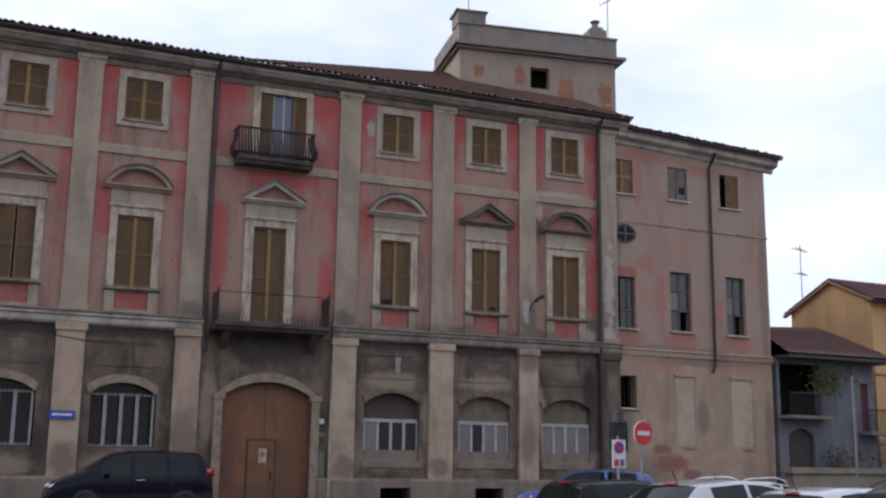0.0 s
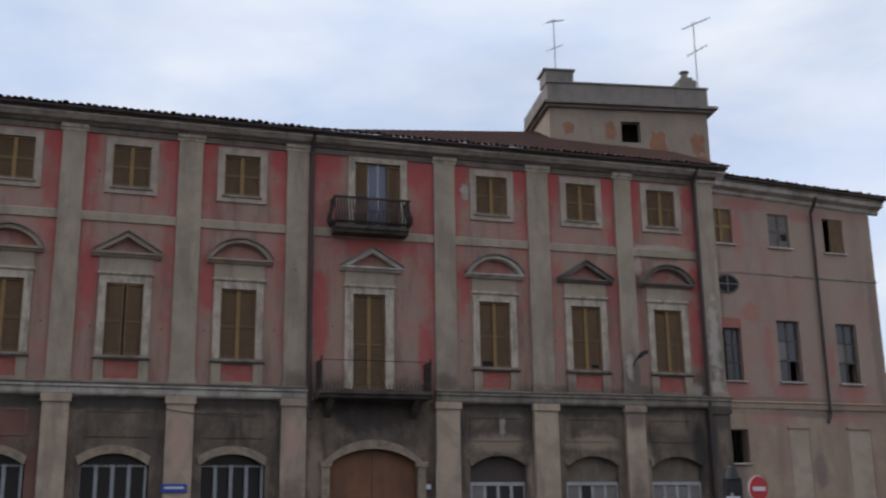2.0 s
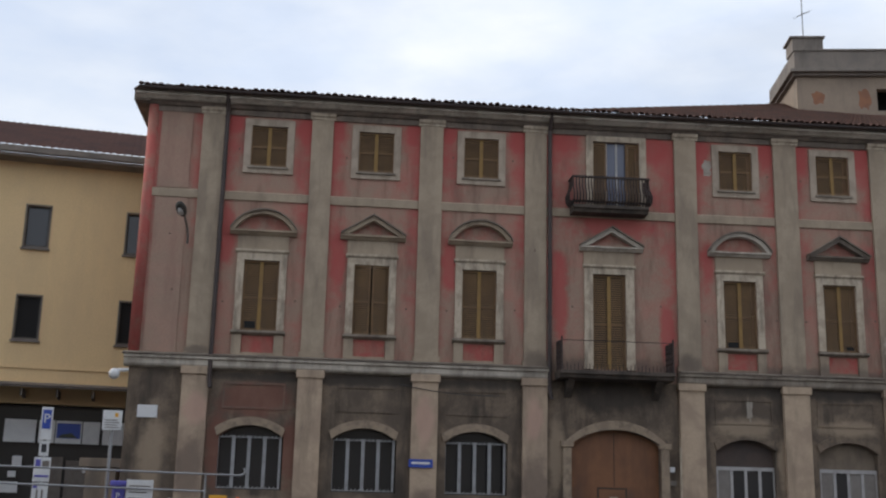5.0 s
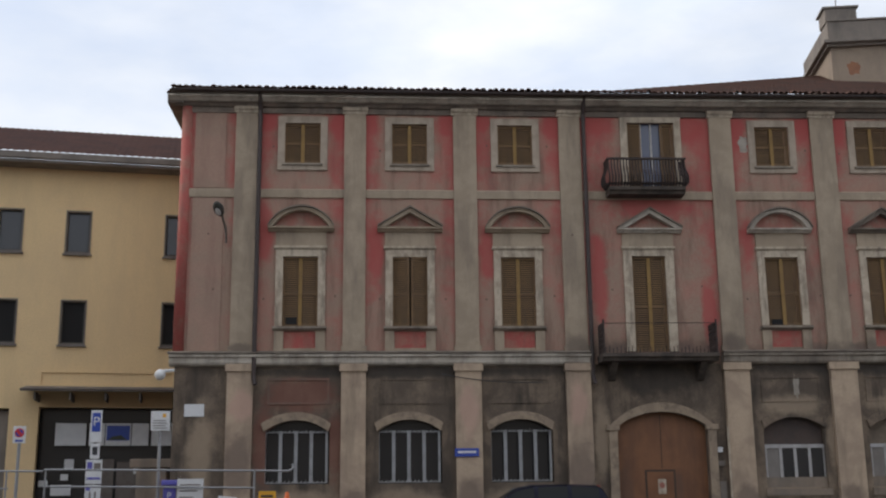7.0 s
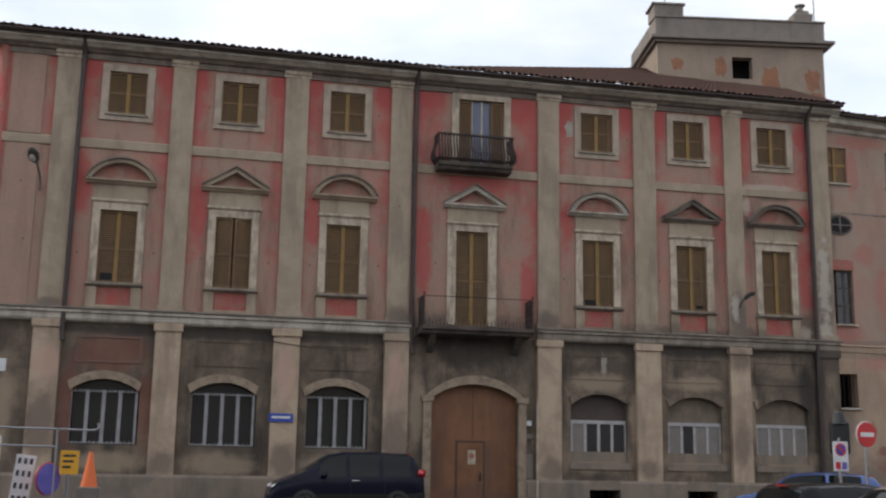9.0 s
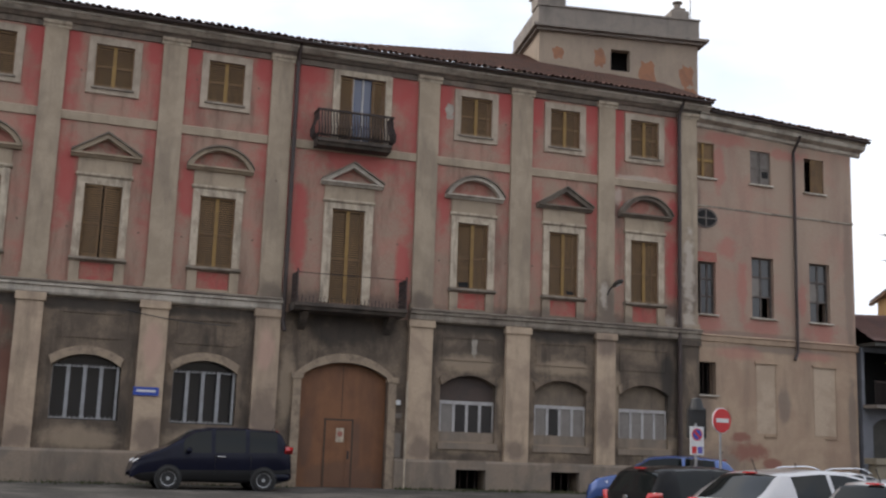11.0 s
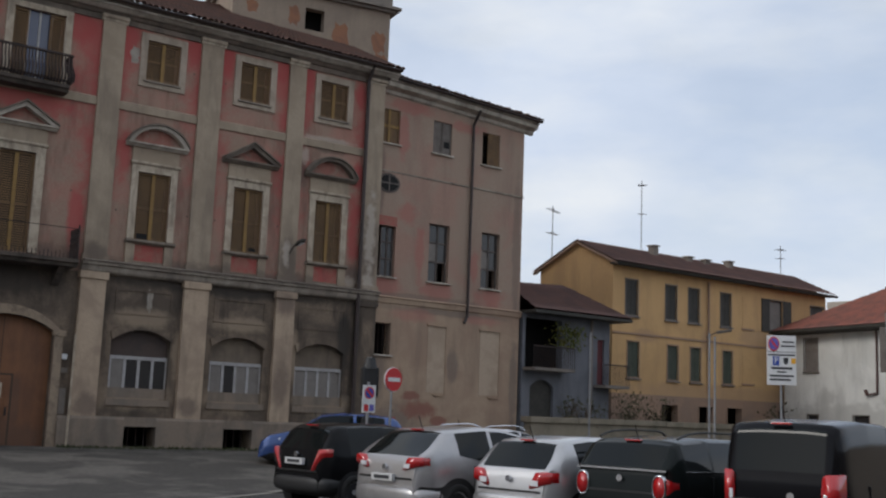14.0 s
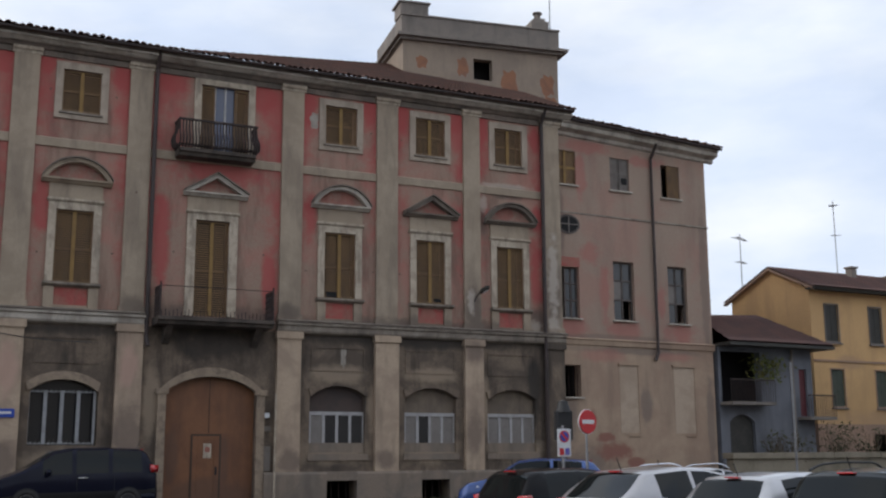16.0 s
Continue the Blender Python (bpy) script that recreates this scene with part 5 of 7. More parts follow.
for a, b in ((-10.45, -9.45), (-9.36, -8.85), (-7.95, -7.4), (-7.3, -6.2)):
    bm = bmesh.new()
    box(bm, a, b, by + 0.5, by + 0.53, 3.55, 4.3)
    part("shop_panel", bm, PLASTIC_WHITE, beige, "white panel over the dark shop entrance")
bm = bmesh.new()
box(bm, -8.82, -7.98, by + 0.49, by + 0.52, 3.55, 4.3)
part("shop_panel", bm, PLASTIC_WHITE, beige)
bm = bmesh.new()
box(bm, -8.78, -8.02, by + 0.47, by + 0.485, 3.72, 4.22)
part("shop_sign", bm, SIGN_BLUE, beige, "blue and green shop sign")
bm = bmesh.new()
prism(bm, [(-8.74, 3.74), (-8.1, 3.74), (-8.3, 3.9), (-8.6, 3.85)], by + 0.46, by + 0.468)
part("sign_mark", bm, GREENSHUT, beige)
for a, b, c, d, m_ in ((-10.1, -9.8, 2.75, 3.1, PLASTIC_WHITE), (-10.2, -9.95, 2.4, 2.6, PLASTIC_WHITE), (-10.5, -9.85, 1.9, 2.25, PLASTIC_WHITE), (-10.9, -10.6, 2.2, 2.4, PLASTIC_WHITE), (-8.4, -7.6, 0.5, 3.0, SHUT_GREY), (-7.85, -7.65, 2.6, 2.95, PLASTIC_WHITE), (-8.9, -8.5, 0.5, 3.1, SHUT_GREY)):
    bm = bmesh.new()
    box(bm, a, b, by + 0.6 - (0.04 if m_ is PLASTIC_WHITE else 0), by + 0.62 - (0.03 if m_ is PLASTIC_WHITE else 0), c, d)
    part("shop_notice" if m_ is PLASTIC_WHITE else "shop_door", bm, m_, beige)
bm = bmesh.new()
box(bm, -11.9, -4.2, by + 0.75, by + 0.8, 0.3, 4.9)
part("shop_front", bm, PANE, beige, "dark glazed shop front")
bm = bmesh.new()
box(bm, -14.6, -11.9, by + 0.3, by + 0.35, 0.3, 4.7)
part("garage_door", bm, PARAPET, beige)
# stacked-block pier in front of the corner
pier = thing("gate_pier", "low pale stone gate pier beside the palace corner", "pier")
for k, (w_, z0, z1) in enumerate(((0.95, 0.2, 1.7), (0.9, 1.7, 2.65), (1.3, 2.68, 2.95))):
    bm = bmesh.new()
    box(bm, -6.5 - w_ / 2, -6.5 + w_ / 2, 1.4, 2.2, z0, z1, 0.03)
    part("stone", bm, PLINTH, pier)

# yellow house
yl = thing("yellow_house", "long two-storey deep yellow house with dark shutters", "house")
YX0, YX1, YY = 34.35, 49.9, 1.0
ups = ((35.15, 35.9), (37.73, 38.45), (39.28, 40.0), (41.55, 42.28), (45.25, 46.3), (48.6, 49.7))
cell = ((37.5, 38.55), (40.0, 40.95), (42.0, 43.05), (45.85, 46.35))
bm = bmesh.new()
wall(bm, YX0, YX1, 3.0, 8.75, [(a, b, 6.45, 8.0) for a, b in ups] + [(a + 0.15, b + 0.12, 3.73, 5.27) for a, b in ups[:4]] + [(47.3, 48.0, 3.73, 5.27)], 0.35, y=YY)
part("wall", bm, YELLOW, yl, "deep yellow rendered wall")
bm = bmesh.new()
wall(bm, YX0, YX1, 0.2, 3.0, [(a, b, 1.75, 2.6) for a, b in cell], 0.35, y=YY - 0.02)
part("wall", bm, ROSE, yl, "faded rose base of the wall")
bm = bmesh.new()
v = [(YY + 0.36, 0.2), (5.75, 0.2), (5.75, 8.68), (3.15, 9.74), (YY + 0.36, 8.8)]
for x in (YX0, YX1 - 0.3):
    p = [bm.verts.new((x, y, z)) for y, z in v]
    q = [bm.verts.new((x + 0.3, y, z)) for y, z in v]
    bm.faces.new(p)
    bm.faces.new(q[::-1])
    for k in range(5):
        bm.faces.new((p[k], p[(k + 1) % 5], q[(k + 1) % 5], q[k]))
part("gable_wall", bm, YELLOW, yl)
bm = bmesh.new()
box(bm, YX0 + 0.4, YX1 - 0.4, YY + 1.2, YY + 1.3, 0.3, 8.6)
part("inner_wall", bm, DARK, yl)
for a, b in ups[:4]:
    simple_window(yl, a, b, 6.45, 8.0, "shut", YY, DARKSHUT, "window with closed dark shutters")
    simple_window(yl, a + 0.15, b + 0.12, 3.73, 5.27, "shut", YY, GREENSHUT, "window with closed green shutters")
simple_window(yl, 47.3, 48.0, 3.73, 5.27, "shut", YY, GREENSHUT, "window with closed green shutters")
w = simple_window(yl, 45.25, 46.3, 6.45, 8.0, "glass", YY, CURTAIN, "window with open shutters and pale curtains")
w2 = simple_window(yl, 48.6, 49.7, 6.45, 8.0, "shut", YY, DARKSHUT, "window with closed dark shutters")
for x0 in (44.6, 46.35):
    bm = bmesh.new()
    box(bm, x0, x0 + 0.58, YY - 0.06, YY - 0.01, 6.42, 8.03)
    part("shutter", bm, DARKSHUT, w)
for a, b in cell:
    bm = bmesh.new()
    surround(bm, a, b, 1.75, 2.6, 0.06, 0.05 - YY, True, YY - 0.024)
    part("cellar_window", bm, ROSE, yl, "dark cellar opening")
for a, b in ((43.15, 43.95),):
    for c, d in ((3.8, 5.2), (6.45, 8.0)):
        bm = bmesh.new()
        box(bm, a, b, YY - 0.012, YY - 0.003, c, d)
        part("blind_window", bm, YELLOW, yl)
        bm = bmesh.new()
        box(bm, a - 0.06, b + 0.06, YY - 0.05, YY - 0.003, c - 0.08, c - 0.003)
        part("sill", bm, ROSE, yl)
bm = bmesh.new()
box(bm, YX0, YX1, YY - 0.05, YY - 0.003, 5.58, 5.66)
part("band", bm, ROSE, yl)
bm = bmesh.new()
tiled(bm, [(YX0 - 0.22, YY - 0.45, 8.66), (YX1 + 0.3, YY - 0.45, 8.66), (YX1 + 0.3, 3.15, 9.85), (YX0 - 0.22, 3.15, 9.85)], 0.22, 0.04)
tiled(bm, [(YX1 + 0.3, 6.1, 8.62), (YX0 - 0.22, 6.1, 8.62), (YX0 - 0.22, 3.15, 9.85), (YX1 + 0.3, 3.15, 9.85)], 0.22, 0.04)
tagged(part("roof", bm, TILE_BROWN, yl, "brown tiled saddle roof", smooth=True), kind="stuff")
bm = bmesh.new()
sweep(bm, [(0.42 - YY, 8.56), (0.5 - YY, 8.52), (0.58 - YY, 8.63), (0.46 - YY, 8.65)], YX0 - 0.2, YX1 + 0.3)
box(bm, YX0 - 0.2, YX1 + 0.3, YY - 0.42, YY, 8.57, 8.63)
part("eaves_board", bm, DARKSHUT, yl)
bm = bmesh.new()
for (ya, za), (yb, zb) in (((YY - 0.42, 8.62), (3.15, 9.8)), ((3.15, 9.8), (6.08, 8.58))):
    p = [bm.verts.new((x, y, z)) for x in (YX0 - 0.2, YX0 - 0.003) for y, z in ((ya, za - 0.1), (yb, zb - 0.1), (yb, zb), (ya, za))]
    for q in ((0, 1, 2, 3), (7, 6, 5, 4), (0, 4, 5, 1), (3, 2, 6, 7)):
        bm.faces.new([p[k] for k in q])
part("verge_board", bm, ROSE, yl)
for x, h in ((38.7, 10.1), (41.15, 9.85), (42.45, 9.85), (44.2, 9.97)):
    bm = bmesh.new()
    box(bm, x - 0.17, x + 0.17, 2.5, 2.85, 9.2, h - 0.07, 0.02)
    box(bm, x - 0.22, x + 0.22, 2.45, 2.9, h - 0.07, h)
    part("chimney", bm, PARAPET, yl, "small rendered chimney")
bm = bmesh.new()
tube(bm, (40.6, YY - 0.09, 3.2), (40.6, YY - 0.09, 8.4), 0.05, 8)
part("downpipe", bm, ROSE, yl)
bm = bmesh.new()
tube(bm, (40.5, YY - 0.05, 5.8), (40.5, YY - 0.7, 6.05), 0.025, 6)
tube(bm, (40.55, YY - 0.6, 6.02), (41.1, YY - 1.0, 6.15), 0.07, 8)
part("wall_lamp", bm, SHUT_GREY, yl, "small grey lamp on a wall arm")

# blue-grey house in front of it
gh = thing("grey_house", "small blue-grey rendered house with a dark hipped roof", "house")
GX0, GX1, GY = 28.32, 33.1, -0.1
bm = bmesh.new()
wall(bm, GX0, GX1, 0.2, 5.95, [(28.75, 30.0, 0.3, 3.28, 0.3), (28.45, 30.4, 3.75, 5.7), (32.4, 32.8, 3.25, 5.1)], 0.3, y=GY)
part("wall", bm, GREYBLUE, gh, "blue-grey rendered wall")
bm = bmesh.new()
box(bm, GX1 - 0.25, GX1, GY + 0.31, 2.9, 0.2, 5.95)
box(bm, GX0, GX0 + 0.25, GY + 0.31, 2.9, 0.2, 5.95)
part("wall", bm, GREYBLUE, gh)
bm = bmesh.new()
box(bm, GX0 + 0.3, GX1 - 0.3, GY + 1.4, GY + 1.5, 0.2, 5.9)
part("inner_wall", bm, DARK, gh)
bm = bmesh.new()
tiled(bm, [(GX0, GY - 0.75, 6.0), (GX1 + 0.6, GY - 0.75, 6.0), (31.6, 1.2, 7.35), (GX0, 1.2, 7.2)], 0.22, 0.03)
tagged(part("roof", bm, TILE_BROWN, gh, "dark brown hipped tile roof", smooth=True), kind="stuff")
bm = bmesh.new()
for q in ([(GX1 + 0.6, GY - 0.75, 6.0), (GX1 + 0.6, 3.3, 6.0), (31.6, 1.2, 7.35)], [(GX0, 3.3, 6.0), (GX0, 1.2, 7.2), (31.6, 1.2, 7.35), (GX1 + 0.6, 3.3, 6.0)]):
    bm.faces.new([bm.verts.new(p) for p in q])
part("roof_slope", bm, TILE_BROWN, gh)
bm = bmesh.new()
box(bm, GX0, GX1 + 0.6, GY - 0.74, 3.2, 5.86, 5.98)
part("eaves_board", bm, DARKSHUT, gh, "dark timber eaves")
bm = bmesh.new()
prism(bm, [(28.75, 0.4), (30.0, 0.4), (30.0, 2.98)] + arc(29.375, 0.62, 2.98, 0.3, left_to_right=False)[1:], GY + 0.15, GY + 0.2)
part("door", bm, DARKSHUT, gh, "dark arched door")
bm = bmesh.new()
box(bm, 32.4, 32.8, GY + 0.1, GY + 0.15, 3.25, 5.1)
part("door", bm, DOOR_RED, gh, "narrow dark red balcony door")
for a, b in ((28.35, 30.5), (32.2, 33.6)):
    bm = bmesh.new()
    box(bm, a, b, GY - 0.7, GY - 0.004, 3.1 if a > 30 else 3.62, 3.22 if a > 30 else 3.74)
    bal = part("balcony", bm, PARAPET, gh, "small railed balcony")
    n = int((b - a) / 0.11)
    z0 = 3.22 if a > 30 else 3.74
    for k in range(n + 1):
        bm = bmesh.new()
        tube(bm, (a + (b - a) * k / n, GY - 0.66, z0), (a + (b - a) * k / n, GY - 0.66, z0 + 0.8), 0.014, 5)
        part("baluster", bm, IRON, bal)
    bm = bmesh.new()
    box(bm, a, b, GY - 0.69, GY - 0.63, z0 + 0.8, z0 + 0.85)
    part("railing", bm, IRON, bal)
bm = bmesh.new()
tube(bm, (32.0, GY - 0.08, 2.0), (32.0, GY - 0.08, 5.9), 0.05, 8)
part("downpipe", bm, PARAPET, gh)

# white house at the far side, turned towards the square
WHM = pose(45.72, 0.12, 0.14, 0, 0, -101.5) @ Matrix.Diagonal((0.92, 0.92, 0.92, 1))
wh = thing("white_house", "stained white rendered house under a red tiled roof", "house", WHM)
bm = bmesh.new()
wall(bm, -0.5, 17, 0.2, 6.85, [(1.0, 1.95, 4.75, 6.4), (1.2, 1.95, 1.5, 2.5), (4.3, 5.3, 1.4, 2.5), (8.2, 9.2, 1.4, 2.6)], 0.35)
part("wall", bm, WHITE, wh, "white render with damp grey stains")
bm = bmesh.new()
box(bm, -0.5, -0.15, 0.36, 8, 0.2, 6.85)
box(bm, -0.1, 17, 1.2, 1.3, 0.2, 6.8)
part("inner_wall", bm, DARK, wh)
simple_window(wh, 1.0, 1.95, 4.75, 6.4, "shut", 0, SHUT_GREY, "window with closed grey shutters")
for a, b in ((1.2, 1.95), (4.3, 5.3), (8.2, 9.2)):
    simple_window(wh, a, b, 1.5 if a < 2 else 1.4, 2.5 if a < 5 else 2.6, "glass", 0, PANE, "small ground-floor window in a white frame")
bm = bmesh.new()
surround(bm, 4.0, 4.9, 4.8, 6.3, 0.04, 0.02)
part("blind_window", bm, WHITE, wh)
bm = bmesh.new()
tiled(bm, [(-0.8, -0.7, 6.85), (17.3, -0.7, 6.85), (17.3, 4.5, 9.3), (2.2, 4.5, 9.3)], 0.22, 0.04)
tagged(part("roof", bm, TILE_RED, wh, "red terracotta tiled roof", smooth=True), kind="stuff")
bm = bmesh.new()
for q in ([(-0.8, -0.7, 6.85), (2.2, 4.5, 9.29), (-0.8, 9.5, 6.85)],):
    bm.faces.new([bm.verts.new(p) for p in q])
part("roof_slope", bm, TILE_RED, wh)
bm = bmesh.new()
sweep(bm, [(0.0, 6.62), (0.6, 6.72), (0.75, 6.72), (0.78, 6.86), (0.0, 6.84)], -0.8, 17.3)
part("eaves_board", bm, DARKSHUT, wh)
bm = bmesh.new()
tube(bm, (5.9, -0.08, 3.6), (5.9, -0.08, 6.6), 0.05, 8)
tube(bm, (5.9, -0.08, 3.6), (5.3, -0.12, 3.5), 0.05, 8)
tube(bm, (5.3, -0.12, 3.5), (5.2, -0.12, 3.75), 0.08, 8)
part("downpipe", bm, TILE_BROWN, wh, "brown downpipe")
# far rooftops
far = thing("far_house", "distant white house with a red chimney", "house", pose(66, 8, 0, 0, 0, -60))
bm = bmesh.new()
box(bm, -0.9, 1.5, 0, 8, 0.2, 10.5, 0.05)
box(bm, -1.6, -0.9, 1.0, 8, 0.2, 10.1, 0.05)
part("wall", bm, WHITE, far)
bm = bmesh.new()
tiled(bm, [(-1.1, -0.3, 10.5), (1.7, -0.3, 10.5), (1.7, 4, 10.9), (-1.1, 4, 10.9)], 0.3, 0.04)
tagged(part("roof", bm, TILE_BROWN, far, smooth=True), kind="stuff")
bm = bmesh.new()
box(bm, 0.5, 1.2, 0.5, 1.3, 10.5, 11.15, 0.02)
box(bm, 0.42, 1.28, 0.4, 1.4, 11.15, 11.28)
part("chimney", bm, TILE_RED, far, "red brick chimney")

# parapet wall beside the wing, in two coping lengths
par = thing("parapet_wall", "long low mossy stone parapet wall with a flat coping", "wall")
bm = bmesh.new()
box(bm, 27.9, 45.2, -1.2, -0.8, 0.1, 1.62)
part("wall", bm, STONEWALL, par)
for k in range(7):
    bm = bmesh.new()
    box(bm, 27.8 + 2.5 * k, 27.8 + 2.5 * k + 2.485, -1.3, -0.7, 1.62 + 0.008 * (k % 3), 1.84 + 0.008 * (k % 3), 0.02)
    part("coping_stone", bm, STONEWALL, par)


# bushes behind the parapet
TWIG = mat("bare_twigs", (0.13, 0.095, 0.07), 0.9)
LEAF = mat("dull_autumn_leaves", (0.075, 0.085, 0.035), 0.7, (0.11, 0.075, 0.04), None, 3.0, per_piece=0.3)
FRESH = mat("yellow_green_leaves", (0.12, 0.14, 0.03), 0.7, (0.16, 0.13, 0.03), None, 3.0)


def bush(place, r, h, leaves, label, leaf_mat, seed):
    rng = random.Random(seed)
    ob = thing("bush", label, "bush", place, "bushes behind the wall")
    bm = bmesh.new()
    tips = []
    for k in range(26):
        a, t = rng.uniform(0, 2 * math.pi), rng.uniform(0.2, 1)
        mid = Vector((r * 0.4 * t * math.cos(a), r * 0.4 * t * math.sin(a), h * 0.5))
        tip = Vector((r * t * math.cos(a), r * t * math.sin(a), h * rng.uniform(0.65, 1.0)))
        tube(bm, (0.05 * math.cos(a), 0.05 * math.sin(a), 0), mid, 0.018, 4, 0.012)
        tube(bm, mid, tip, 0.012, 4, 0.004)
        tips += [mid.lerp(tip, s) for s in (0.3, 0.6, 0.9, 1.0)]
    part("stem", bm, TWIG, ob)
    bm = bmesh.new()
    for k in range(leaves):
        p = rng.choice(tips) + Vector((rng.gauss(0, 0.13), rng.gauss(0, 0.13), rng.gauss(0, 0.13)))
        q = Euler((rng.uniform(0, 6), rng.uniform(0, 6), rng.uniform(0, 6))).to_matrix()
        s = rng.uniform(0.04, 0.09)
        bm.faces.new([bm.verts.new(p + q @ Vector(v) * s) for v in ((-1, 0, 0), (0, -0.5, 0.1), (1, 0, 0), (0, 0.5, 0.1))])
    tagged(part("leaves", bm, leaf_mat, ob), kind="stuff")


for x, y, r, h, n, lm, label in ((33.8, -0.4, 0.9, 2.7, 260, LEAF, "sparse brownish bush behind the parapet"), (31.3, -0.6, 0.8, 2.4, 160, LEAF, "thin twiggy bush behind the parapet"), (35.8, -0.3, 0.8, 2.5, 160, LEAF, "thin twiggy bush behind the parapet"), (30.6, -0.5, 0.5, 2.3, 100, LEAF, "thin twiggy bush behind the parapet"), (44.0, -0.3, 0.7, 2.4, 120, LEAF, "thin twiggy bush behind the parapet")):
    bush(pose(x, y, 0.35), r, h, n, label, lm, int(x * 7))
rng = random.Random(5)
for name, base, rad, hang, n, lm in (("vine", (30.6, -0.3, 5.5), 0.75, 0.9, 300, FRESH), ("ivy", (28.28, 0.5, 7.9), 0.16, 0.9, 220, LEAF)):
    ob = thing(name, "trailing yellow-green plant on the balcony" if name == "vine" else "tuft of ivy on the wing's outer edge", "plant")
    bm = bmesh.new()
    for k in range(n):
        t = rng.random()
        p = Vector(base) + Vector((rng.gauss(0, rad * 0.6) , rng.gauss(0, 0.08), -hang * t + rng.gauss(0, 0.1)))
        q = Euler((rng.uniform(0, 6), rng.uniform(0, 6), rng.uniform(0, 6))).to_matrix()
        s = rng.uniform(0.05, 0.1)
        bm.faces.new([bm.verts.new(p + q @ Vector(v) * s) for v in ((-1, 0, 0), (0, -0.5, 0.1), (1, 0, 0), (0, 0.5, 0.1))])
    tagged(part("leaves", bm, lm, ob), kind="stuff")


# ---- aerials ----
def aerial(x, y, z0, z1, arm, turn, label, grid_top=False):
    ob = thing("aerial", label, "aerial", pose(x, y, z0, 0, 0, turn), "roof aerials")
    bm = bmesh.new()
    h = z1 - z0
    tube(bm, (0, 0, 0), (0, 0, h), 0.022, 6)
    part("mast", bm, STEEL, ob)
    for z, l, n in ((h - 0.25, arm, 7), (h * 0.55, arm * 0.7, 5)):
        bm = bmesh.new()
        tube(bm, (-l * 0.4, 0, z), (l * 0.6, 0, z + (0.35 if grid_top else 0.05)), 0.018, 5)
        for k in range(n):
            t = k / (n - 1)
            c = Vector((-l * 0.4 + l * t, 0, z + (0.35 if grid_top else 0.05) * t))
            tube(bm, c + Vector((0, -0.22 + 0.1 * t, 0)), c + Vector((0, 0.22 - 0.1 * t, 0)), 0.01, 4)
        part("boom", bm, STEEL, ob)
    return ob


aerial(17.6, 4.6, 18.7, 21.85, 0.9, 20, "thin metal television aerial on the tower", True)
aerial(22.95, 2.75, 18.4, 21.6, 1.1, -35, "tall metal television aerial on the tower", True)
aerial(34.9, 5.6, 8.8, 11.85, 1.5, 30, "rooftop television aerial with cross bars")
aerial(38.0, 2.8, 9.5, 13.15, 0.5, 60, "tall thin rooftop aerial mast")
aerial(49.0, 3.1, 9.8, 11.4, 0.8, 10, "small rooftop television aerial")


# ---- lamps, plates and small fixtures on the palace ----
def wall_lamp(x, z, turn, label, arm_from, size=1.0):
    ob = thing("street_lamp", label, "lamp", group="lamps on the palace wall")
    bm = bmesh.new()
    y = kink(x) - 0.12
    for a, b in zip(arm_from, arm_from[1:]):
        tube(bm, (x + a[0], y - a[1], z + a[2]), (x + b[0], y - b[1], z + b[2]), 0.035, 8)
    part("arm", bm, SHUT_GREY, ob)
    bm = bmesh.new()
    e = arm_from[-1]
    m = Matrix.Translation((x + e[0], y - e[1], z + e[2])) @ Matrix.Rotation(radians(turn), 4, "Z") @ Matrix.Rotation(radians(-22), 4, "Y") @ Matrix.Translation((0.12, 0, 0)) @ Matrix.Scale(size, 4)
    bmesh.ops.create_uvsphere(bm, u_segments=14, v_segments=8, radius=1, matrix=m @ Matrix.Diagonal((0.34, 0.16, 0.13, 1)))
    part("head", bm, DARKSHUT, ob, "dark lamp head", smooth=True)
    bm = bmesh.new()
    bmesh.ops.create_uvsphere(bm, u_segments=14, v_segments=8, radius=1, matrix=m @ Matrix.Translation((0, 0, -0.05)) @ Matrix.Diagonal((0.24, 0.11, 0.09, 1)))
    part("glass", bm, PLASTIC_WHITE, ob, smooth=True)


wall_lamp(-4.3, 9.3, -96, "street lamp on a curved arm on the palace corner", ((0, 0.0, 0.0), (0.01, 0.06, 0.16), (0, 0.25, 0.42), (-0.05, 0.65, 0.66), (-0.1, 0.95, 0.74)))
wall_lamp(17.68, 6.92, -70, "street lamp on a bent arm on a pilaster", ((0, 0.0, 0.0), (0.0, 0.06, 0.12), (0.02, 0.25, 0.26), (0.04, 0.42, 0.3)), 0.7)
cctv = thing("security_camera", "white dome security camera on a bracket at the palace corner", "camera")
bm = bmesh.new()
tube(bm, (-5.7, -0.1, 5.45), (-6.0, -0.3, 5.4), 0.05, 8)
part("bracket", bm, PLASTIC_WHITE, cctv)
bm = bmesh.new()
bmesh.ops.create_uvsphere(bm, u_segments=12, v_segments=8, radius=0.16, matrix=Matrix.Translation((-6.05, -0.32, 5.3)))
part("dome", bm, PLASTIC_WHITE, cctv, smooth=True)


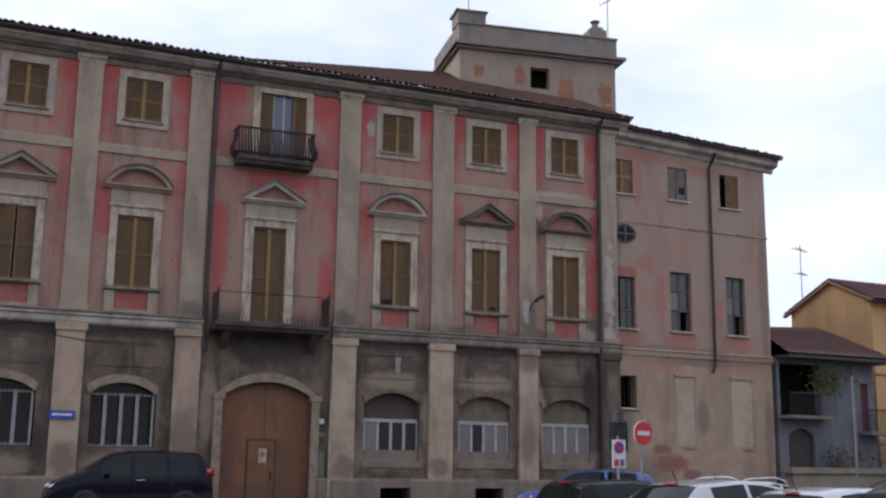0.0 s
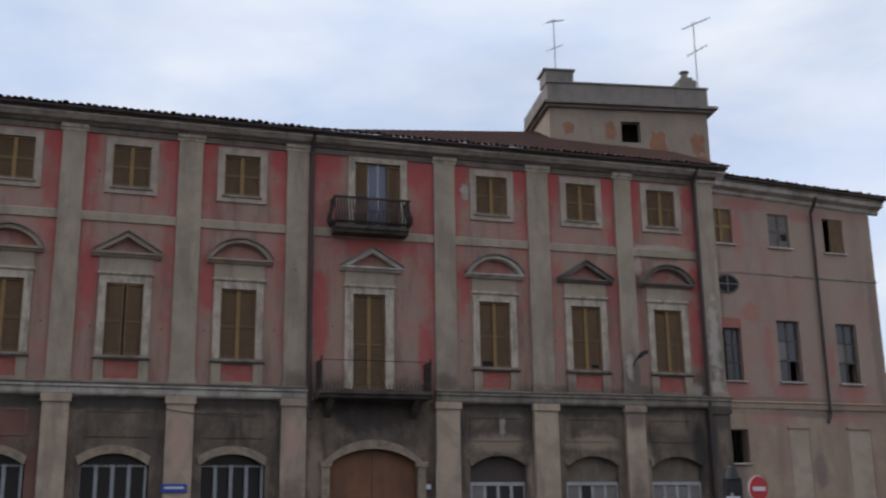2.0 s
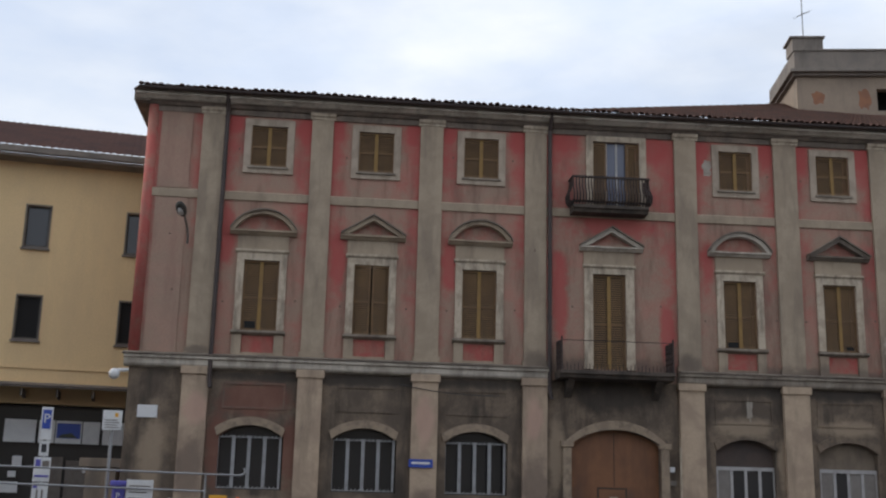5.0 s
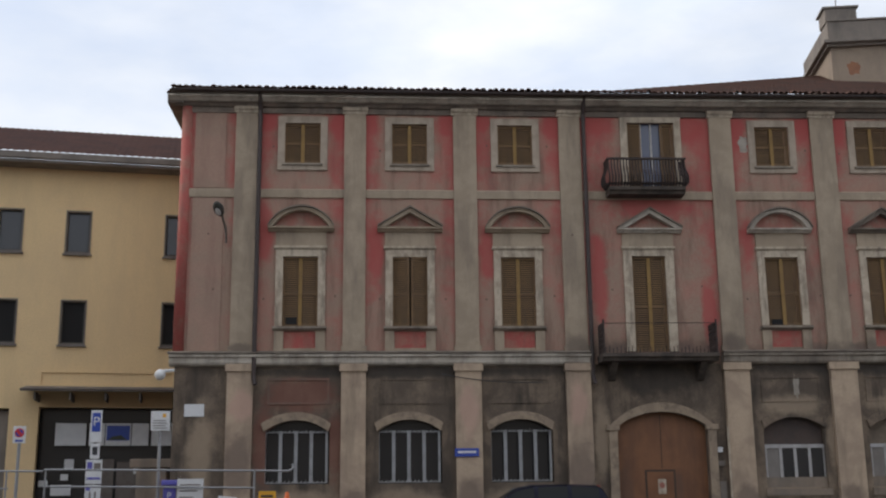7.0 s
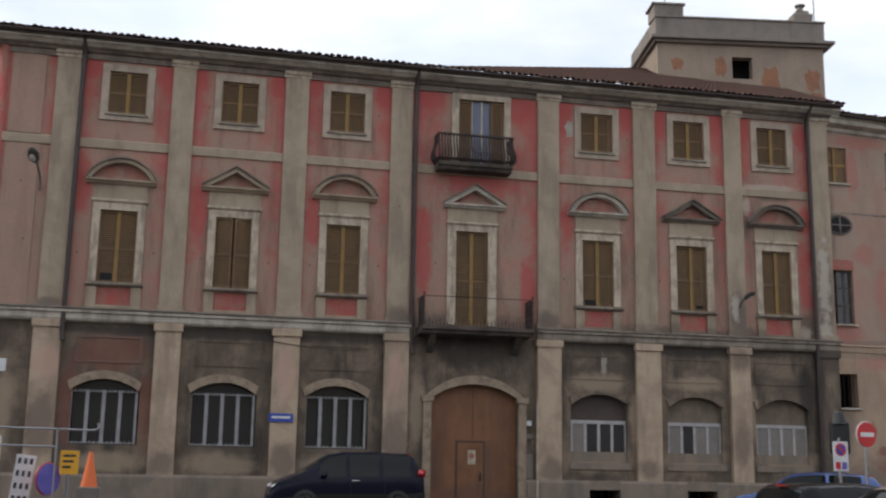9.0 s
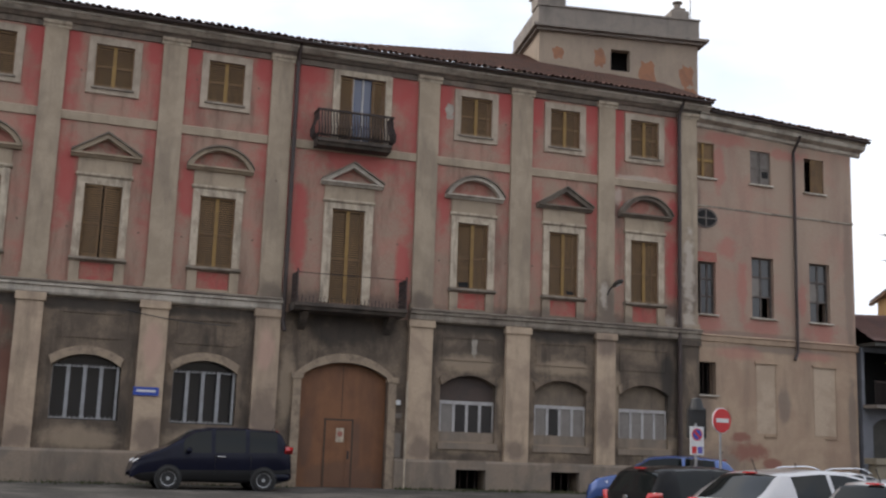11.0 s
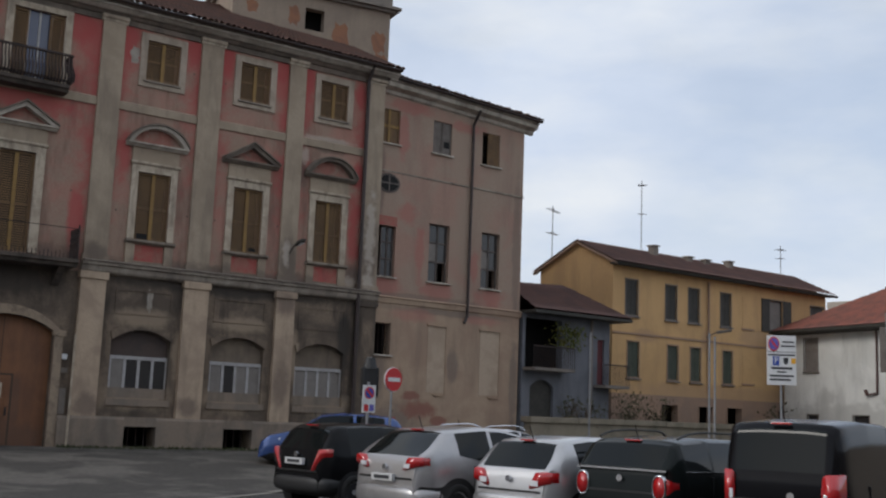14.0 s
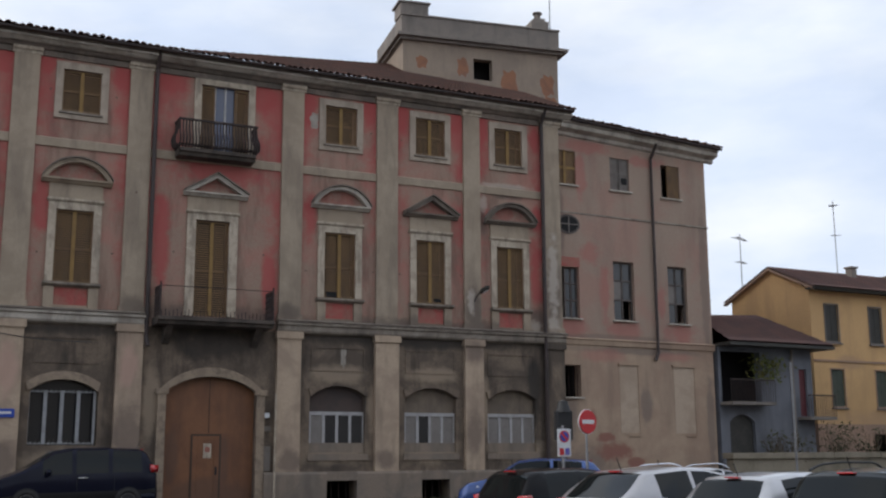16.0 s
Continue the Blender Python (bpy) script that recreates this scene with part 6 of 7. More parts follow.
def plate(name, x0, x1, z0, z1, out, base, rim, bars, label, cat="sign"):
    ob = thing(name, label, cat)
    bm = bmesh.new()
    box(bm, x0, x1, -out - 0.02, -out, z0, z1, 0.004)
    part("panel", bm, base, ob, front=True)
    for a, b, c, d, m_ in bars:
        bm = bmesh.new()
        box(bm, x0 + a * (x1 - x0), x0 + b * (x1 - x0), -out - 0.026, -out - 0.021, z0 + c * (z1 - z0), z0 + d * (z1 - z0))
        part("lettering", bm, m_, ob, front=True)


plate("street_sign", 2.56, 3.27, 2.88, 3.12, 0.18, SIGN_BLUE, None, ((0.12, 0.88, 0.4, 0.68, PLASTIC_WHITE),), "blue enamel street-name plate with a white line")
plate("notice_plate", -5.36, -4.79, 4.1, 4.46, 0.02, PLASTIC_WHITE, None, (), "blank white plate on the corner wall")
plate("notice_plate", 10.45, 10.6, 2.95, 3.1, 0.06, PLASTIC_WHITE, None, (), "small white plate beside the gateway")
cable = thing("wall_cable", "thin black cable strung across the ground storey", "cable")
bm = bmesh.new()
for k in range(12):
    f = lambda t: Vector((0.0 + 3.0 * t + 2.2, -0.2, 5.3 - 0.25 * t - 0.35 * t * (1 - t)))
    tube(bm, f(k / 12), f((k + 1) / 12), 0.012, 4)
part("wire", bm, INK, cable)


# ---- cars ----
def paint(name, colour, metal=0.3, rough=0.3):
    dark = max(colour) < 0.1
    m = mat(name, colour, rough, tuple(c * 0.85 for c in colour), None, 1.5, 60, 0.0, metal=0.0 if dark else metal, grain=0.03, coat=0.05 if dark else 0.8)
    if dark:
        m.node_tree.nodes["Principled BSDF"].inputs["Specular IOR Level"].default_value = 0.13
    return m


RUBBER = mat("tyre_rubber", (0.018, 0.018, 0.018), 0.85, (0.03, 0.028, 0.026), None, 6, 40, 0.1)
ALLOY = mat("alloy_wheel", (0.46, 0.46, 0.47), 0.4, (0.42, 0.42, 0.43), None, 8, 40, 0.05, metal=0.3)
TRIM = mat("black_car_trim", (0.016, 0.016, 0.017), 0.55, grain=0.05, bump=0.05)
CARGLASS = glass("tinted_car_glass", (0.007, 0.009, 0.0095), 0.04)
CARGLASS.node_tree.nodes["Principled BSDF"].inputs["Specular IOR Level"].default_value = 0.24
REDLENS = mat("red_tail_lens", (0.45, 0.012, 0.014), 0.12, grain=0.0, bump=0, coat=1.0)
CLEARLENS = mat("clear_lens", (0.7, 0.7, 0.72), 0.12, grain=0.0, bump=0, coat=1.0)
CHROME = mat("chrome_trim", (0.7, 0.7, 0.72), 0.12, grain=0.0, bump=0, metal=1.0)
PLATE = mat("number_plate_face", (0.6, 0.6, 0.6), 0.4, grain=0.03, bump=0)
SILVER, WHITECAR, BLACKCAR, DEEPBLUE, MIDBLUE, DARKGREEN, BLACKVAN = (paint(*p) for p in (("silver_paint", (0.5, 0.495, 0.5), 0.6, 0.33), ("white_silver_paint", (0.42, 0.41, 0.415), 0.6, 0.33), ("black_paint", (0.008, 0.008, 0.009), 0.0, 0.18), ("midnight_blue_paint", (0.008, 0.009, 0.02), 0.2, 0.2), ("bright_blue_paint", (0.03, 0.07, 0.22), 0.4, 0.25), ("dark_grey_green_paint", (0.010, 0.013, 0.013), 0.2, 0.2), ("black_van_paint", (0.006, 0.006, 0.0075), 0.0, 0.18)))


def wheel(parent, x, y, r, side):
    bm = bmesh.new()
    prof = [(r * 0.62, -0.10), (r * 0.9, -0.105), (r * 0.985, -0.07), (r, 0.0), (r * 0.985, 0.07), (r * 0.9, 0.105), (r * 0.62, 0.10)]
    n = 28
    rings = [[bm.verts.new((x + a * math.cos(2 * math.pi * k / n), y + b, r + a * math.sin(2 * math.pi * k / n))) for a, b in prof] for k in range(n)]
    for k in range(n):
        p, q = rings[k], rings[(k + 1) % n]
        for i in range(len(prof) - 1):
            bm.faces.new((p[i], p[i + 1], q[i + 1], q[i]))
        bm.faces.new((p[-1], p[0], q[0], q[-1]))
    tyre = part("wheel", bm, RUBBER, parent, "black rubber tyre", smooth=True)
    bm = bmesh.new()
    yo = y + side * 0.085
    ri = r * 0.64
    tube(bm, (x, yo - side * 0.03, r), (x, yo, r), ri * 0.24, 14)
    for k in range(9):
        a = 2 * math.pi * k / 9
        d = Vector((math.cos(a), 0, math.sin(a)))
        e = Vector((-math.sin(a), 0, math.cos(a)))
        c = Vector((x, yo - side * 0.012, r))
        vs = [c + d * ri * 0.2 + e * 0.035, c + d * ri * 0.98 + e * 0.05, c + d * ri * 0.98 - e * 0.05, c + d * ri * 0.2 - e * 0.035]
        bm.faces.new([bm.verts.new(v) for v in vs])
    o = [bm.verts.new((x + ri * math.cos(2 * math.pi * k / n), yo, r + ri * math.sin(2 * math.pi * k / n))) for k in range(n)]
    i = [bm.verts.new((x + ri * 0.88 * math.cos(2 * math.pi * k / n), yo - side * 0.01, r + ri * 0.88 * math.sin(2 * math.pi * k / n))) for k in range(n)]
    for k in range(n):
        bm.faces.new((o[k], o[(k + 1) % n], i[(k + 1) % n], i[k]))
    part("rim", bm, ALLOY, tyre)


def car(label, place, colour, length, width, top, belt, axles, r=0.31, roof_w=0.74, side_cuts=(), rear_glass=None, screen=None, light=(0.62, 0.98, 0.14), light_shape="upright", plate_z=0.55, plate_side=0, rails=False, strip_=None, badge=0.0, badge_y=0.0, sill=0.2, arch=None, rear_trim=0.42, extra=None, group="parked cars"):
    """A car from its outline. x runs from the rear bumper to the nose. top and belt: lines of (x, z); side_cuts: the side windows' (x0, x1)."""
    ob = thing("car", label, "car", place, group)
    tx, tz = zip(*top)
    bx, bz = zip(*belt)
    w = width / 2
    xs = sorted({round(x, 3) for x in [*tx, *bx, *(c for s in side_cuts for c in s), *(rear_glass or ()), *(screen or ()), *[length * k / 30 for k in range(31)], 0.03, 0.1, 0.2, 0.32, length - 0.04, length - 0.12, length - 0.25]})
    roof = max(tz)

    def section(x):
        zt, zb = float(np.interp(x, tx, tz)), float(np.interp(x, bx, bz))
        end = min(x, length - x)
        ww = w * (1 - 0.2 * max(0, 1 - end / 0.42) ** 2.3)
        zt = max(zt, 0.45)
        zb = min(zb, zt - 0.015)
        t = max(0.0, (zt - zb) / max(0.05, roof - zb))
        we = ww * (0.95 - (0.95 - roof_w) * min(1, t))
        lo = sill + 0.12 * max(0, 1 - end / 0.3)
        mid = lo + (zb - lo) * 0.6
        edge = zt - 0.07 * min(1, t * 1.5)
        return [(x, 0, lo), (x, ww * 0.8, lo), (x, ww * 0.95, lo + 0.08), (x, ww * 0.99, mid - 0.14), (x, ww, mid), (x, ww * 0.985, (mid + zb) / 2 + 0.04), (x, ww * 0.955, zb), (x, (ww * 0.955 + we) / 2 + 0.012, (zb + edge) / 2), (x, we, edge), (x, we * 0.86, zt - 0.022 * min(1, 3 * t)), (x, we * 0.5, zt - 0.004), (x, 0, zt)]

    rings = [section(x) for x in xs]
    groups = {}

    def put(key, quad):
        groups.setdefault(key, []).append(quad)

    for i, (x0, x1) in enumerate(zip(xs, xs[1:])):
        xm = (x0 + x1) / 2
        for s in (1, -1):
            for j in range(len(rings[0]) - 1):
                q = [rings[i][j], rings[i][j + 1], rings[i + 1][j + 1], rings[i + 1][j]]
                q = [(a, s * b, c) for a, b, c in q]
                key = "body"
                if 6 <= j <= 7:
                    for n, (a, b) in enumerate(side_cuts):
                        if a < xm < b:
                            key = ("side_window", n, s)
                if 9 <= j and rear_glass and rear_glass[0] < xm < rear_glass[1]:
                    key = ("rear_window", 0, 0)
                if 9 <= j and screen and screen[0] < xm < screen[1]:
                    key = ("windscreen", 0, 0)
                if key == "body" and j <= 2:
                    key = "skirt"
                put(key, q)
    bodies = {}
    for key, quads in groups.items():
        bm = bmesh.new()
        for q in quads:
            bm.faces.new([bm.verts.new(p) for p in q])
        if key == "body":
            for ring in (rings[0], rings[-1]):
                bm.faces.new([bm.verts.new(p) for p in ring[2:]] + [bm.verts.new((a, -b, c)) for a, b, c in ring[2:-1][::-1]])
        bmesh.ops.remove_doubles(bm, verts=bm.verts, dist=0.001)
        if key == "body":
            bodies["body"] = part("body", bm, colour, ob, "painted body shell", smooth=True)
        elif key == "skirt":
            part("skirt", bm, TRIM if rear_trim else colour, ob, "dark lower trim", smooth=True)
        else:
            part(key[0], bm, CARGLASS, ob, "dark tinted glass", smooth=True)
    # lamps, plate, trim at the rear
    lz0, lz1, lw = light
    for s in (1, -1):
        bm = bmesh.new()
        yo, yi = s * w * 0.93, s * (w * 0.93 - lw)
        ya, yb = sorted((yo, yi))
        lh = lz1 - lz0
        if light_shape == "slant":
            vs = [(yo, lz0 + 0.35 * lh), (yo, lz1 - 0.1 * lh), (yo - s * lw * 0.12, lz1), (yi + s * lw * 0.4, lz1 - 0.05 * lh), (yi, lz0 + 0.1 * lh), (yi + s * lw * 0.1, lz0)]
        elif light_shape == "diagonal":
            vs = [(yo, lz1 - 0.25 * lh), (yo, lz1), (yo - s * 0.05, lz1), (yi, lz0 + 0.12 * lh), (yi - s * 0.02, lz0), (yi + s * 0.05, lz0)]
        elif light_shape == "oval":
            vs = [((yo + yi) / 2 + s * lw / 2 * math.cos(2 * math.pi * k / 14), (lz0 + lz1) / 2 + lh / 2 * math.copysign(abs(math.sin(2 * math.pi * k / 14)) ** 0.75, math.sin(2 * math.pi * k / 14))) for k in range(14)]
        else:
            vs = [(yo, lz0), (yo, lz1), (yi + s * 0.04, lz1 - 0.01), (yi + s * 0.01, lz1 - 0.1 * lh), (yi, (lz0 + lz1) / 2), (yi + s * 0.02, lz0 + 0.02)]
        p = [bm.verts.new((-0.016, a * 0.9, b)) for a, b in vs]
        q = [bm.verts.new((0.22, a * 1.035, b + 0.01)) for a, b in vs]
        bm.faces.new(p)
        bm.faces.new(q[::-1])
        for k in range(len(vs)):
            bm.faces.new((p[k], p[(k + 1) % len(vs)], q[(k + 1) % len(vs)], q[k]))
        bmesh.ops.bevel(bm, geom=list(bm.edges), offset=0.012, segments=2, affect="EDGES")
        lamp = part("tail_light", bm, REDLENS, ob, "red tail light", smooth=True)
        bm = bmesh.new()
        ym, zm = (yo + yi) / 2, lz0 + (lz1 - lz0) * 0.35
        ym = ym * 0.9 - s * lw * 0.12
        cw, ch = (lw * 0.2, lh * 0.16) if light_shape == "slant" else (0.024, lh * 0.13)
        box(bm, -0.024, -0.014, ym - cw, ym + cw, zm - ch, zm + ch, 0.008)
        if light_shape not in ("diagonal", "oval"):
            part("reversing_lens", bm, CLEARLENS, lamp)
        else:
            bm.free()
        if light_shape == "oval":
            bm = bmesh.new()
            yc, zc = (yo + yi) / 2, (lz0 + lz1) / 2
            ring = [[bm.verts.new((x_, (yc + (a - yc) * g) * 0.9, zc + (b - zc) * g)) for a, b in vs] for x_, g in ((0.05, 1.16), (-0.012, 1.14), (-0.024, 1.05), (-0.018, 0.98))]
            for r_, q_ in zip(ring, ring[1:]):
                for k in range(len(vs)):
                    bm.faces.new((r_[k], r_[(k + 1) % len(vs)], q_[(k + 1) % len(vs)], q_[k]))
            part("lamp_ring", bm, CHROME, lamp, "chrome ring round the lamp", smooth=True)
        bm = bmesh.new()
        bmesh.ops.create_uvsphere(bm, u_segments=12, v_segments=8, radius=1, matrix=Matrix.Translation((length - 0.33, s * w * 0.74, float(np.interp(length - 0.33, bx, bz)) - 0.06)) @ Matrix.Rotation(radians(-s * 32), 4, "Z") @ Matrix.Rotation(radians(10), 4, "Y") @ Matrix.Diagonal((0.33, 0.13, 0.085, 1)))
        part("headlight", bm, CLEARLENS, ob, "clear headlight", smooth=True)
    bm = bmesh.new()
    box(bm, -0.075, -0.006, plate_side - 0.26, plate_side + 0.26, plate_z - 0.055, plate_z + 0.055, 0.004)
    np_ = part("number_plate", bm, PLATE, ob, "white number plate with a dark bar")
    bm = bmesh.new()
    box(bm, -0.079, -0.0755, plate_side - 0.19, plate_side + 0.19, plate_z - 0.028, plate_z + 0.028)
    part("lettering", bm, INK, np_)
    bm = bmesh.new()
    plan = []
    for k in range(25):
        a = math.pi * (k / 24 - 0.5)
        plan.append((0.46 - 0.515 * abs(math.cos(a)) ** 0.42, w * 1.005 * math.copysign(abs(math.sin(a)) ** 0.55, math.sin(a))))
    z0, z1 = 0.3, abs(rear_trim)
    loops_ = [[bm.verts.new((x + (0.5 - x) * i, y * (1 - i), z)) for x, y in plan] for i, z in ((0.22, z0 - 0.03), (0.05, z0), (0.0, z0 + 0.07), (0.0, z1 - 0.09), (0.03, z1 - 0.03), (0.09, z1), (0.4, z1 + 0.005))]
    for r_, q_ in zip(loops_, loops_[1:]):
        for k in range(24):
            bm.faces.new((r_[k], r_[k + 1], q_[k + 1], q_[k]))
    part("bumper", bm, TRIM if rear_trim > 0 else colour, ob, "rounded rear bumper", smooth=True)
    bm = bmesh.new()
    zg = float(np.interp(0.05, bx, bz))
    box(bm, -0.012, 0.02, -w * 0.72, w * 0.72, zg - 0.33, zg - 0.30)
    part("tailgate_seam", bm, TRIM, ob)
    if badge:
        bm = bmesh.new()
        tube(bm, (-0.03, badge_y, badge), (0.01, badge_y, badge), 0.05, 16)
        part("badge", bm, CHROME, ob)
    for ax in axles:
        for s in (1, -1):
            # The body is uncut: a black disc stands in for the dark arch recess.
            bm = bmesh.new()
            yy = s * (w * 1.0)
            n = 24
            rr = (arch or r + 0.065)
            rim_ = [bm.verts.new((ax + rr * math.cos(2 * math.pi * k / n), yy + s * 0.004, r + rr * math.sin(2 * math.pi * k / n))) for k in range(n)]
            ctr = [bm.verts.new((ax + rr * math.cos(2 * math.pi * k / n), s * w * 0.7, r + rr * math.sin(2 * math.pi * k / n))) for k in range(n)]
            for k in range(n):
                bm.faces.new((rim_[k], rim_[(k + 1) % n], ctr[(k + 1) % n], ctr[k]))
            bm.faces.new(rim_ if s > 0 else rim_[::-1])
            part("wheel_arch", bm, TRIM, ob, smooth=False)
            wheel(ob, ax, s * (w - 0.07), r, s)
    for s in (1, -1):
        bm = bmesh.new()
        mx = (side_cuts[-1][1] if side_cuts else length * 0.65) - 0.12
        mz = float(np.interp(mx, bx, bz)) + 0.06
        bmesh.ops.create_uvsphere(bm, u_segments=10, v_segments=6, radius=1, matrix=Matrix.Translation((mx, s * (w + 0.1), mz)) @ Matrix.Diagonal((0.08, 0.12, 0.08, 1)))
        part("wing_mirror", bm, colour, ob, smooth=True)
        bm = bmesh.new()
        hx = axles[0] + (axles[1] - axles[0]) * 0.42
        hz = float(np.interp(hx, bx, bz)) - 0.12
        box(bm, hx, hx + 0.22, s * (w * 0.985) - 0.02, s * (w * 0.985) + 0.025, hz, hz + 0.03, 0.008)
        part("door_handle", bm, CHROME, ob)
        for hx in (axles[0] + 0.36, axles[0] + (axles[1] - axles[0]) * 0.52):
            bm = bmesh.new()
            box(bm, hx - 0.005, hx + 0.005, s * w * 0.99 - 0.012, s * w * 0.99 + 0.0125, 0.42, hz + 0.06)
            part("door_seam", bm, TRIM, ob)
        if rails:
            bm = bmesh.new()
            x0, x1 = (rear_glass[1] if rear_glass else 0.5) + 0.1, (screen[0] if screen else length * 0.6) - 0.1
            for a, b in zip(range(12), range(1, 13)):
                f = lambda k: Vector((x0 + (x1 - x0) * k / 12, s * w * roof_w * 0.93, float(np.interp(x0 + (x1 - x0) * k / 12, tx, tz)) + 0.015 + 0.06 * min(1, min(k, 12 - k) / 1.5)))
                tube(bm, f(a), f(b), 0.018, 6)
            part("roof_rail", bm, TRIM if rails == "black" else CHROME, ob)
        if strip_:
            bm = bmesh.new()
            pts = [(x, float(np.interp(x, bx, bz))) for x in np.linspace(side_cuts[0][0] - 0.05, side_cuts[-1][1], 10)]
            for (a, c), (b, d) in zip(pts, pts[1:]):
                tube(bm, (a, s * (w * 0.962), c), (b, s * (w * 0.962), d), 0.013, 5)
            part("waist_strip", bm, CHROME, ob)
    bm = bmesh.new()
    ax_ = (rear_glass[1] if rear_glass else 0.6) + 0.12
    az = float(np.interp(ax_, tx, tz))
    tube(bm, (ax_, 0, az - 0.01), (ax_ - 0.1, 0, az + 0.2), 0.008, 5)
    part("aerial", bm, TRIM, ob)
    bm = bmesh.new()
    gx_ = rear_glass[1] if rear_glass else 0.5
    box(bm, gx_ - 0.05, gx_ + 0.03, -0.13, 0.13, az - 0.03, az - 0.008, 0.006)
    part("brake_light", bm, REDLENS, ob)
    if strip_ == "chrome_tail":
        bm = bmesh.new()
        box(bm, -0.01, 0.03, -w * 0.85, w * 0.85, zg - 0.01, zg + 0.015)
        part("tail_strip", bm, CHROME, ob)
    return ob


HATCH_TOP = [(0, 0.62), (0.03, 0.86), (0.08, 0.98), (0.42, 1.38), (0.55, 1.44), (1.2, 1.5), (1.9, 1.5), (2.4, 1.44), (3.1, 1.02), (3.75, 0.86), (3.95, 0.7), (4.0, 0.5)]
HATCH_BELT = [(0, 0.6), (0.05, 0.98), (0.6, 0.99), (1.5, 0.93), (2.9, 0.88), (3.7, 0.78), (4.0, 0.5)]


def stretched(line, kx, kz):
    return [(x * kx, z * kz) for x, z in line]


def parked(x, y, heading):
    return pose(x, y, ground_height(x, y), 0, 0, heading)


CLIO = dict(top=HATCH_TOP, belt=HATCH_BELT, axles=(0.72, 3.2), side_cuts=((0.75, 1.5), (1.58, 2.75)), rear_glass=(0.1, 0.46), screen=(2.42, 3.08))
car("silver hatchback seen parked in a row, red tail lights", parked(11.17, -19.79, 10), SILVER, 4.0, 1.7, light=(0.7, 0.97, 0.36), light_shape="slant", plate_z=0.45, badge=0.84, rear_trim=-0.6, **CLIO)
car("small black hatchback with tall slim tail lights, parked in a row", parked(10.16, -14.97, 7), BLACKCAR, 3.9, 1.68, light=(0.66, 1.06, 0.26), light_shape="diagonal", plate_z=0.83, badge=0.95, rear_trim=0.56, roof_w=0.76,
    top=[(0, 0.62), (0.02, 0.9), (0.06, 1.0), (0.3, 1.42), (0.45, 1.5), (1.1, 1.54), (1.8, 1.53), (2.35, 1.44), (3.05, 1.02), (3.65, 0.9), (3.85, 0.7), (3.9, 0.5)], belt=[(0, 0.6), (0.05, 0.98), (1.5, 0.95), (2.9, 0.9), (3.7, 0.78), (3.9, 0.5)], axles=(0.7, 3.13), side_cuts=((0.62, 1.4), (1.48, 2.7)), rear_glass=(0.09, 0.34), screen=(2.37, 3.03))
car("silver crossover with bulging wings, parked in a row", parked(10.15, -17.9, 6), WHITECAR, 4.13, 1.78, light=(0.86, 1.08, 0.36), light_shape="slant", plate_z=0.74, badge=0.9, r=0.34, arch=0.43, sill=0.26, rear_trim=-0.6,
    top=[(0, 0.66), (0.03, 0.95), (0.08, 1.06), (0.6, 1.47), (0.8, 1.53), (1.5, 1.585), (2.0, 1.57), (2.5, 1.48), (3.2, 1.12), (3.9, 0.95), (4.08, 0.75), (4.13, 0.55)], belt=[(0, 0.62), (0.05, 1.05), (0.7, 1.14), (1.3, 1.04), (2.9, 0.98), (3.8, 0.86), (4.13, 0.55)], axles=(0.8, 3.33), side_cuts=((0.85, 1.6), (1.68, 2.85)), rear_glass=(0.12, 0.66), screen=(2.52, 3.18))
car("dark grey-green compact crossover with chrome-ringed tail lights", parked(11.83, -21.5, 11), DARKGREEN, 4.1, 1.79, light=(0.7, 1.02, 0.22), light_shape="oval", plate_z=0.46, badge=0.96, rails="black", strip_="chrome_tail", roof_w=0.8, sill=0.25, r=0.33, rear_trim=0.52,
    top=[(0, 0.66), (0.02, 1.0), (0.05, 1.1), (0.3, 1.46), (0.42, 1.52), (1.2, 1.57), (2.2, 1.56), (2.5, 1.5), (3.0, 1.1), (3.8, 0.98), (4.02, 0.8), (4.1, 0.55)], belt=[(0, 0.62), (0.04, 1.09), (2.9, 1.04), (3.8, 0.9), (4.1, 0.55)], axles=(0.75, 3.35), side_cuts=((0.45, 1.15), (1.22, 1.95), (2.02, 2.75)), rear_glass=(0.07, 0.36), screen=(2.52, 2.98))
car("black boxy small van with twin rear doors", parked(12.2, -23.94, 14), BLACKVAN, 3.95, 1.72, light=(0.72, 1.2, 0.16), plate_z=0.62, plate_side=0.32, badge=0.9, badge_y=-0.18, roof_w=0.86, sill=0.24, rear_trim=0.45, r=0.32,
    top=[(0, 0.66), (0.02, 1.05), (0.04, 1.15), (0.14, 1.74), (0.24, 1.84), (1.2, 1.9), (2.1, 1.88), (2.5, 1.75), (3.1, 1.12), (3.7, 0.95), (3.9, 0.75), (3.95, 0.5)], belt=[(0, 0.6), (0.03, 1.14), (2.0, 1.1), (3.0, 1.0), (3.7, 0.86), (3.95, 0.5)], axles=(0.65, 3.15), side_cuts=((2.0, 2.75),), rear_glass=(0.05, 0.16), screen=(2.52, 3.08))
car("white hatchback with wide red tail lights, parked in a row", parked(11.09, -27.3, 15), WHITECAR, 4.0, 1.7, light=(0.72, 0.98, 0.42), plate_z=0.5, badge=0.86, rear_trim=-0.58, **CLIO)
car("bright blue hatchback parked beside the road signs", parked(17.4, -8.2, 152), MIDBLUE, 4.0, 1.7, strip_="chrome", light=(0.62, 0.98, 0.14), **CLIO)
